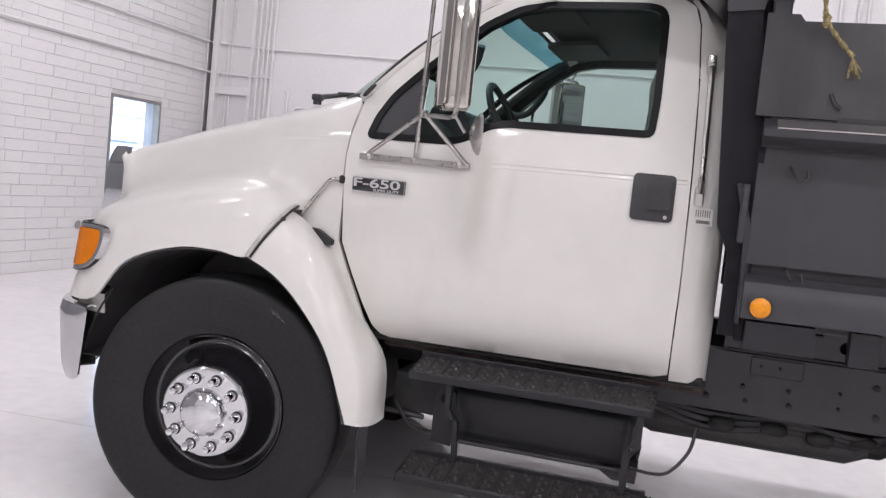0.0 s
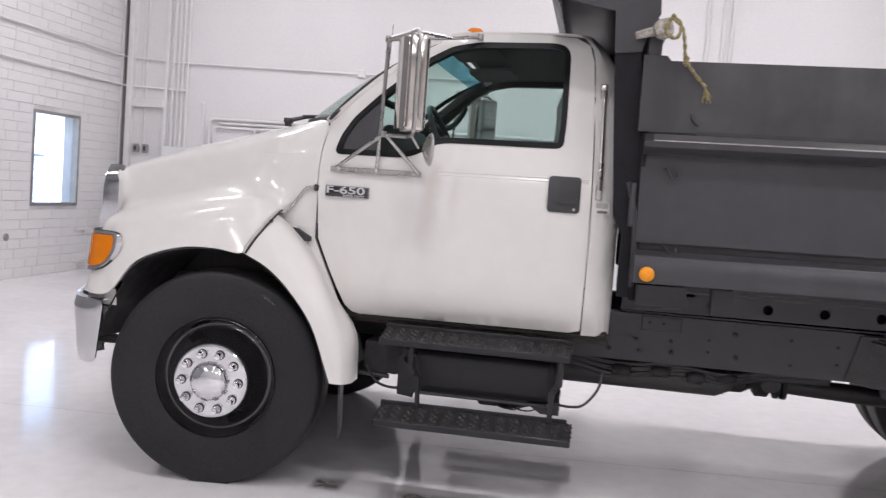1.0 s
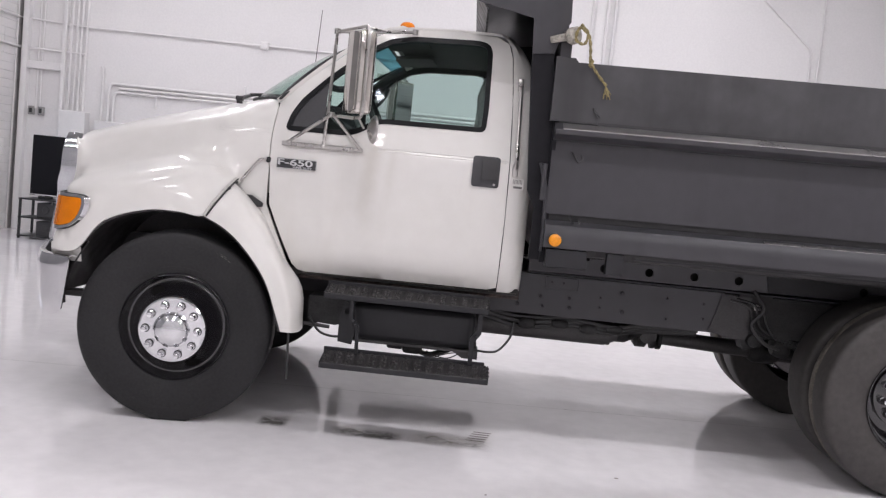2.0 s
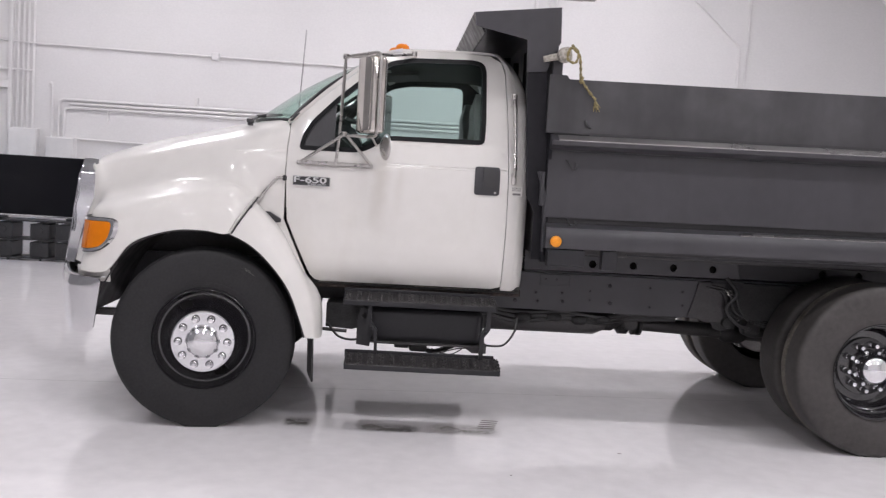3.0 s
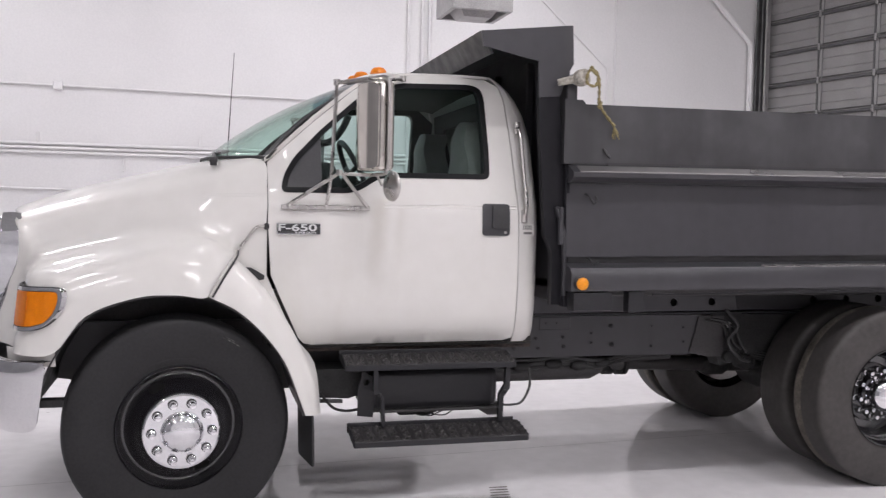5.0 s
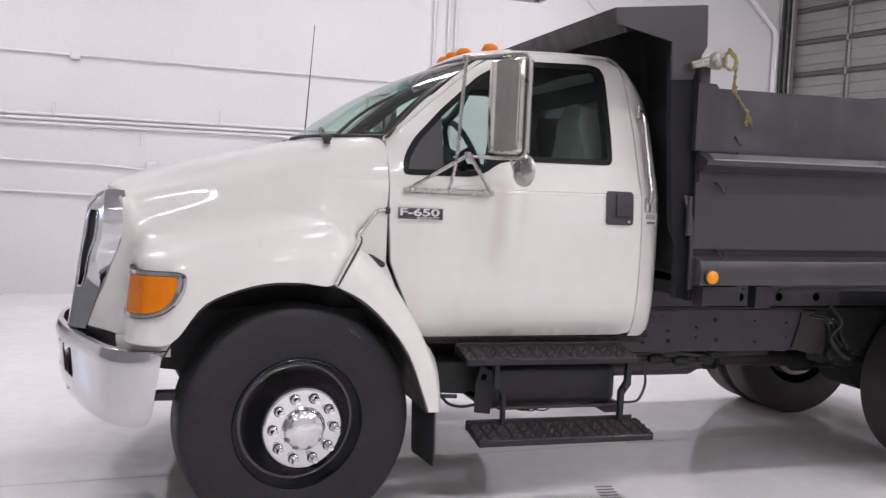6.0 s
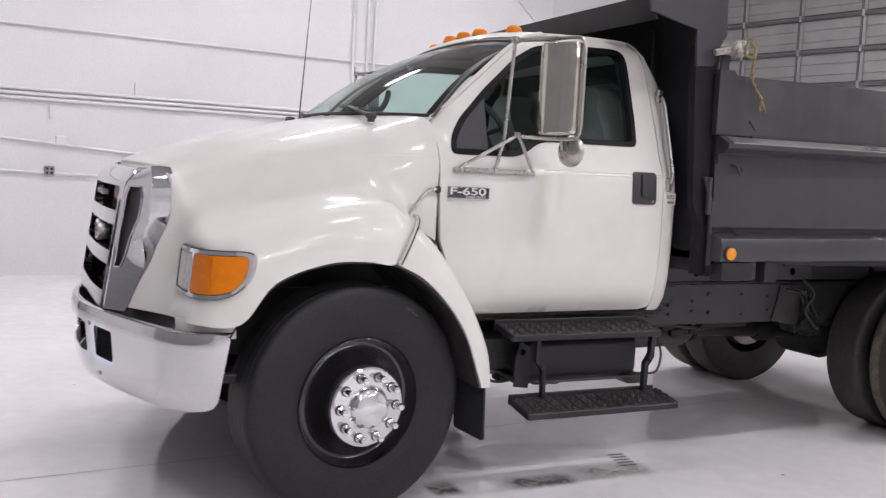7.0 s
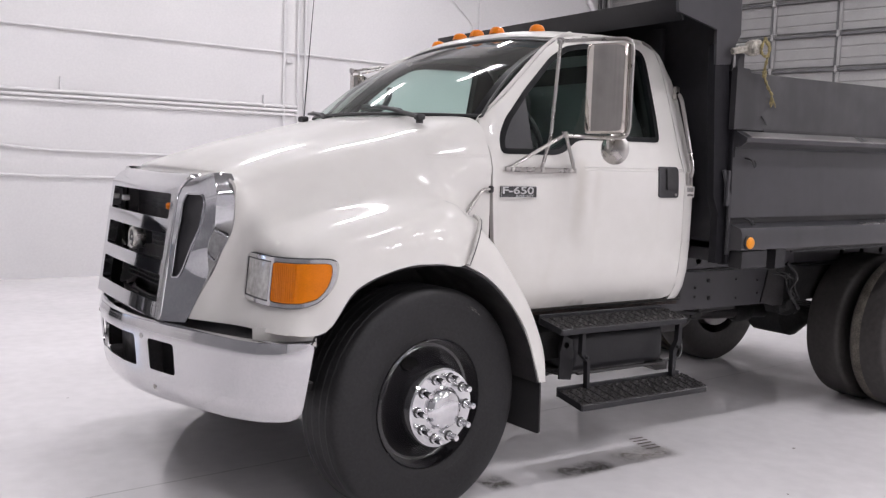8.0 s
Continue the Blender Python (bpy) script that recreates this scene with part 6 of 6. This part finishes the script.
    for dx, dz in ((.02, .0), (.055, .012), (.10, -.01)):
        part("air_hose", tube(bmesh.new(), curve([(3.15 + dx, y - s * .012, .93 + dz), (3.26 + dx, y - s * .03, .90 + dz), (3.30 + dx, y - s * .035, .80), (3.36 + dx, y - s * .02, .74 + dz), (3.55, ys + s * .10, .70)], 5), .008, 6), M_RUBBER, hg)
    for dx in (-.10, .10):
        part("spring_clip", tube(bmesh.new(), [(4.05 + dx, ys - .05, .56), (4.05 + dx, ys - .05, .74), (4.05 + dx, ys + .05, .74), (4.05 + dx, ys + .05, .56)], .011, 8), M_GREASE, hg)
    part("hanger_bolt", lathe(bmesh.new(), [(.020, 0), (.020, -s * .014), (.008, -s * .018)], (3.33, ys - s * .062, .90), 8), M_STEEL, hg)
    part("rear_fender_flap", boxed(4.96, 4.975, min(CY - s * .60, CY - s * 1.18), max(CY - s * .60, CY - s * 1.18), .30, 1.02, .004), M_RUBBER, truck, "black rear mud flap")
for x in (-.3, .9, 2.05, 3.25, 4.85):
    part("cross_member", boxed(x - .04, x + .04, .66, 1.80, .74, .94, .006), M_BLACK, truck)
part("drive_shaft", tube(bmesh.new(), [(1.5, CY, .63), (2.60, CY, .585), (3.95, CY, .53)], .052, 14), M_BLACK, truck, "black drive shaft")
for x, r, w in ((2.40, .085, .10), (2.55, .105, .04), (2.64, .07, .08), (2.78, .088, .05), (2.86, .088, .02), (2.90, .088, .02), (3.6, .08, .10)):
    part("shaft_joint", lathe(bmesh.new(), [(r * .7, -w), (r, -w * .6), (r, w * .6), (r * .7, w)], (x, CY, .585 - max(0, x - 2.6) * .04), 16, "x"), M_GREASE, truck)
carrier = part("shaft_carrier", extrude(bmesh.new(), [(2.755, .74), (2.875, .74), (2.868, .56), (2.84, .535), (2.79, .535), (2.765, .56)], CY - .10, CY + .10), M_BLACK, truck, "black bearing carrier of the drive shaft")
part("carrier_bolt", boxed(2.80, 2.83, CY - .12, CY - .10, .60, .63, .004), M_GREASE, carrier)
for x, y, z, r in ((1.98, .72, .655, .035), (2.18, .70, .668, .028), (2.36, .73, .650, .032), (2.52, .74, .662, .026)):
    part("hose_clamp", lathe(bmesh.new(), [(r * .6, -.05), (r, -.03), (r, .03), (r * .6, .05)], (x, y, z), 10, "x"), M_GREASE, truck)
for k, (y, z) in enumerate(((.70, .690), (.73, .668), (.76, .642))):
    part("under_hose", tube(bmesh.new(), curve([(1.70, y, z + .03), (1.95, y + .02, z - .012 * k), (2.25, y, z + .018), (2.50, y + .03, z - .010), (2.72, y + .12, z + .01), (3.05, y + .10, z + .03)], 6), .013 + .003 * k, 7), M_RUBBER, truck)
part("gearbox", boxed(.75, 1.75, 1.0, 1.46, .50, .86, .06, 2), M_BLACK, truck, "dark gearbox")
part("exhaust", tube(bmesh.new(), [(.7, .86, .60), (1.8, .86, .60), (2.62, .95, .60), (3.1, 1.7, .66)], .045, 12), M_GREASE, truck)
part("muffler", lathe(bmesh.new(), [(.05, 1.62), (.085, 1.70), (.085, 2.48), (.05, 2.56)], (0, .86, .625), 18, "x"), M_BLACK, truck)
part("engine_block", boxed(-.62, .42, .82, 1.64, .62, 1.25, .05, 2), M_BLACK, truck, "dark engine block")
part("front_axle", boxed(-.06, .06, .30, 2.16, .42, .52, .02, 2), M_GREASE, truck)
part("rear_axle", tube(bmesh.new(), [(4.05, .45, .527), (4.05, .95, .527), (4.05, 1.08, .527), (4.05, 1.38, .527), (4.05, 1.51, .527), (4.05, 2.01, .527)], [.07, .07, .18, .18, .07, .07], 18), M_GREASE, truck, "rear axle with its differential")

# dump body
SL = .0115  # the body's slight rake


def rake(z, x):
    return z + (x - 2.0) * SL


def long_bar(name, prof, x0, x1, material, parent, label=""):
    """A profile in (y, z), drawn along the body with its rake; far ones are mirrored."""
    bm = bmesh.new()
    a = [bm.verts.new((x0, y, rake(z, x0))) for y, z in prof]
    b = [bm.verts.new((x1, y, rake(z, x1))) for y, z in prof]
    n_ = len(prof)
    bm.faces.new(a)
    bm.faces.new(b[::-1])
    for i in range(n_):
        bm.faces.new((a[i], b[i], b[(i + 1) % n_], a[(i + 1) % n_]))
    return bm


bed = part("dump_body", boxed(1.97, 4.82, .12, 2.34, 1.16, 1.20, 0), M_BED, truck, "charcoal steel dump body")
bed.data.transform(Matrix.Translation((0, 0, .012)))
BX0, BX1 = 1.965, 4.84
for far in (False, True):
    before = set(truck.children_recursive)
    part("side_wall", long_bar("w", [(.050, 1.356), (.062, 1.76), (.062, 1.80), (.090, 1.80), (.090, 1.30), (.083, 1.30), (.083, 1.356)], BX0, BX1, M_BED, bed), M_BED, bed, "charcoal side wall")
    part("top_ledge", long_bar("l", [(.065, 1.747), (.012, 1.752), (-.026, 1.778), (-.030, 1.800), (.048, 1.840), (.065, 1.840)], BX0, BX1, M_BED, bed), M_BED, bed, "pressed ledge along the side")
    # strips that draw the bright highlights on ledge and rail, partly wear
    part("worn_strip", long_bar("s", [(-.027, 1.803), (.034, 1.834), (.033, 1.8385), (-.028, 1.8080)], BX0 + .04, BX1 - .01, M_WORN_GLINT, bed), M_WORN_GLINT, bed, "pale metal strip for the lamp highlight and wear along the ledge")
    part("worn_strip", long_bar("s", [(-.022, 1.2995), (.006, 1.3095), (.006, 1.3125), (-.024, 1.3030)], BX0 + 1.15, BX1 - .01, M_WORN_GLINT, bed), M_WORN_GLINT, bed, "pale metal strip for the highlight and wear on the rail edge")
    outline = [(BX0 - .03, 1.848), (4.62, 1.848), (4.62, 2.160), (BX0 + .088, 2.160), (BX0 + .070, 2.182), (BX0 - .03, 2.184)]
    part("side_board", extrude(bmesh.new(), [(x, rake(z, x)) for x, z in outline], .040, .078), M_BOARD, bed, "stained charcoal side board above the ledge")
    # black bar that paints the shadow line below the board
    part("board_gap", long_bar("g", [(.0365, 1.8395), (.0365, 1.856), (.06, 1.856), (.06, 1.8395)], BX0 + .22, 4.60, M_RUBBER, bed), M_RUBBER, bed, "black strip for the shadowed gap under the side board")
    part("corner_post", long_bar("c", [(-.012, 1.18), (-.012, 2.18), (.12, 2.18), (.12, 1.18)], 4.60, 4.74, M_BED, bed), M_BED, bed, "charcoal rear corner post")
    part("bottom_rail", long_bar("r", [(.06, 1.175), (-.030, 1.180), (-.034, 1.195), (-.034, 1.275), (-.020, 1.300), (.05, 1.322), (.06, 1.322)], BX0, BX1, M_BED, bed), M_BED, bed, "charcoal bottom rail")
    # black bar that paints the shade in the recess over the rail
    part("rail_slot", long_bar("k", [(.075, 1.318), (.075, 1.362), (.082, 1.362), (.082, 1.318)], BX0, BX1, M_RUBBER, bed), M_RUBBER, bed, "dark strip for the shaded recess above the rail")
    mk = part("marker_lamp", lathe(bmesh.new(), [(.040, .0), (.040, -.010), (.034, -.014)], (2.022, -.034, 1.222), 24), M_RUBBER, bed, "round amber marker lamp")
    part("lens", lathe(bmesh.new(), [(.033, -.008), (.033, -.018), (.024, -.026), (.010, -.029), (.003, -.029)], (2.022, -.034, 1.222), 24), M_MARKER, bed, "round amber lens")
    for x, z in ((2.07, 1.70), (2.09, 1.36)):
        part("tie_hook", tube(bmesh.new(), curve([(x, .058, z - .01), (x + .005, .02, z - .02), (x + .035, .02, z - .06), (x + .055, .025, z - .045), (x + .05, .035, z - .02)], 4), .005, 6), M_RUBBER, bed)
    part("tie_hook", tube(bmesh.new(), curve([(2.16, .038, 1.93), (2.17, .02, 1.90), (2.19, .025, 1.885)], 4), .007, 6), M_RUBBER, bed)
    part("rail_foot", long_bar("f", [(-.020, 1.075), (-.028, 1.08), (-.028, 1.172), (.06, 1.172), (.06, 1.075)], 1.985, 2.20, M_BED, bed), M_STEP, bed, "charcoal foot plate")
    part("rail_foot", long_bar("f", [(.0, 1.060), (-.006, 1.065), (-.006, 1.172), (.06, 1.172), (.06, 1.060)], 2.31, 2.40, M_BED, bed), M_STEP, bed)
    part("rail_lip", long_bar("p", [(.0, 1.150), (-.012, 1.150), (-.012, 1.160), (.0, 1.160)], 2.45, BX1, M_BED, bed), M_STEP, bed)
    # headboard post and canopy side
    foot = 1.945 if far else 1.902  # the post is cut back below the latch
    part("headboard_post", extrude(bmesh.new(), [(1.806, 2.30), (1.915, 2.30), (1.925, 2.15), (1.957, 1.90), (1.957, 1.10), (foot, 1.10), (foot, 1.38), (1.858, 1.47), (1.836, 1.76), (1.812, 2.10)], .088, .135), M_POST, bed, "dull black headboard post")
    part("post_flange", boxed(1.957, 1.985, .06, .12, 1.09, 2.17, .004), M_POST, bed, "dull black flange of the post")
    part("canopy_side", extrude(bmesh.new(), [(1.482, 2.512), (1.985, 2.571), (1.994, 2.37), (1.955, 2.305), (1.922, 2.20), (1.806, 2.19), (1.796, 2.376), (1.494, 2.436)], .080, .098), M_BED, bed, "charcoal side plate of the cab shield")
    part("latch_bar", tube(bmesh.new(), [(1.915, .075, 1.62), (1.955, .06, 1.48), (1.962, .06, 1.30), (1.962, .06, 1.15)], .012, 6), M_BED, bed)
    part("latch_lever", boxed(1.925, 1.95, .05, .075, 1.42, 1.62, .005), M_BED, bed)
    if far:
        for o in set(truck.children_recursive) - before:
            for v in o.data.vertices:
                v.co.y = 2 * CY - v.co.y
            o.data.flip_normals()
part("headboard", boxed(1.970, 1.988, .112, 2.348, 1.10, 2.562, .004), M_SHIELD, bed, "black headboard behind the cab")
for y in (.65, 1.23, 1.81):
    part("headboard_rib", boxed(1.93, 1.97, y - .04, y + .04, 1.85, 2.45, .005), M_SHIELD, bed)
part("cab_shield", extrude(bmesh.new(), [(1.49, 2.504), (1.985, 2.564), (1.985, 2.576), (1.49, 2.516)], .10, 2.36), M_BED, bed, "charcoal cab shield over the roof")
part("shield_lip", extrude(bmesh.new(), [(1.49, 2.516), (1.478, 2.512), (1.545, 2.400), (1.556, 2.404)], .10, 2.36), M_STEP, bed, "dark front lip of the cab shield")
part("shield_gusset", boxed(1.82, 1.97, 2.31, 2.325, 1.90, 2.50, .003), M_SHIELD, bed, "black gusset plate of the headboard")
part("tail_gate", boxed(4.79, 4.84, .10, 2.36, 1.20, 2.14, .006), M_BED, bed, "charcoal tail gate")
part("floor_cross_beam", boxed(2.0, 4.8, .35, 2.11, 1.115, 1.165, .01), M_BLACK, bed)
tarp = part("tarp_roller", tube(bmesh.new(), [(1.995, .01, 2.29), (2.0, .14, 2.29), (2.0, 2.32, 2.29)], [.030, .030, .030], 14), M_STRAP, bed, "grey tarp roller tube")
part("roller_cap", lathe(bmesh.new(), [(.030, .03), (.043, .0), (.045, -.02), (.039, -.042), (.02, -.050), (.003, -.051)], (2.005, .02, 2.29), 20), M_RAG, bed, "pale grey roller cap wrapped in tape")
for dx, dz, r in ((.012, .022, .026), (-.018, -.018, .022), (.022, -.014, .022)):
    part("tape_wad", lathe(bmesh.new(), [(.004, .03), (r * .8, .018), (r, 0), (r * .7, -.022), (.004, -.03)], (2.005 + dx, -.012, 2.29 + dz), 9), M_RAG, bed)
part("roller_arm", tube(bmesh.new(), [(2.0, .012, 2.288), (1.94, .035, 2.277), (1.895, .052, 2.266)], [.022, .020, .018], 12), M_RAG, bed, "pale pipe beside the roller")
part("roller_bracket", boxed(1.95, 2.01, .055, .075, 2.18, 2.30, .006), M_BED, bed)
rope = thing("rope", "frayed yellow rope hanging from the tarp roller", "rope", (0, 0, 0))
rope_pts = curve([(2.035, -.045, 2.345), (2.075, -.05, 2.30), (2.060, -.05, 2.245), (2.015, -.045, 2.265), (2.03, -.05, 2.325), (2.08, -.045, 2.29), (2.098, -.02, 2.23), (2.110, .0, 2.165), (2.15, .012, 2.11), (2.205, .012, 2.05)], 6)
part("cord", tube(bmesh.new(), rope_pts, [.0075 + .002 * math.sin(i * 1.9) for i in range(len(rope_pts))], 7), M_ROPE, rope)
part("knot", lathe(bmesh.new(), [(.004, -.024), (.014, -.014), (.011, 0), (.015, .012), (.004, .022)], (2.112, .0, 2.158), 10, "z"), M_ROPE, rope)
bm = bmesh.new()
for k in range(9):
    a = k * .7
    tube(bm, [(2.203, .012, 2.047), (2.215 + .02 * math.cos(a), .012 + .015 * math.sin(a), 2.005 - .012 * (k % 3))], .003, 5)
part("frayed_end", bm, M_ROPE, rope)


# ---------------------------------------------------------------- bricks of the left wall
def brick_mesh(w, h, d=0.005, b=0.004):
    bm = bmesh.new()
    lo = [bm.verts.new(p) for p in ((0, 0, 0), (0, w, 0), (0, w, h), (0, 0, h))]
    hi = [bm.verts.new(p) for p in ((d, b, b), (d, w - b, b), (d, w - b, h - b), (d, b, h - b))]
    bm.faces.new(hi)
    for i in range(4):
        bm.faces.new((lo[i], lo[(i + 1) % 4], hi[(i + 1) % 4], hi[i]))
    bmesh.ops.recalc_face_normals(bm, faces=bm.faces[:])
    me = bpy.data.meshes.new("brick")
    bm.to_mesh(me)
    bm.free()
    me.materials.append(M_BRICK)
    return me


random.seed(11)
COURSE, GAP = .125, .004
meshes = {}
rest_v, rest_f = [], []
count = 0
for row in range(49):
    z = row * COURSE
    if z + COURSE > ZC:
        break
    y = YB - .02
    while y > 3.72:
        w = random.choice((.26, .40, .40, .52, .52, .52))
        a, b = y - w + GAP, y
        y -= w
        z0, z1 = z + GAP / 2, z + COURSE - GAP / 2
        if z0 < WIN[3] and z1 > WIN[2] and b > WIN[0] and a < WIN[1]:
            pieces = [(max(a, WIN[1] + .002), b), (a, min(b, WIN[0] - .002))]
        else:
            pieces = [(a, b)]
        for p, q in pieces:
            if q - p < .03:
                continue
            x = XL - .0085 + random.choice((0, 0, .001, -.001, -.002, -.0035)) + random.uniform(-.001, .001)
            if 4.0 < p and z < 3.3 and count < 300:
                key = round(q - p, 2)
                if key not in meshes:
                    meshes[key] = brick_mesh(key, z1 - z0)
                ob = new("brick", meshes[key])
                ob.location = (x, p, z0)
                ob.parent = wall_left
                count += 1
            else:
                s = len(rest_v)
                rest_v += [(x, p, z0), (x, q, z0), (x, q, z1), (x, p, z1), (x + .005, p + .004, z0 + .004), (x + .005, q - .004, z0 + .004), (x + .005, q - .004, z1 - .004), (x + .005, p + .004, z1 - .004)]
                rest_f += [(s + 4, s + 5, s + 6, s + 7)] + [(s + i, s + (i + 1) % 4, s + 4 + (i + 1) % 4, s + 4 + i) for i in range(4)]
me = bpy.data.meshes.new("brickwork")
me.from_pydata(rest_v, [], rest_f)
me.materials.append(M_BRICK)
ob = new("brickwork", me)
ob.parent = wall_left
ob["kind"] = "stuff"
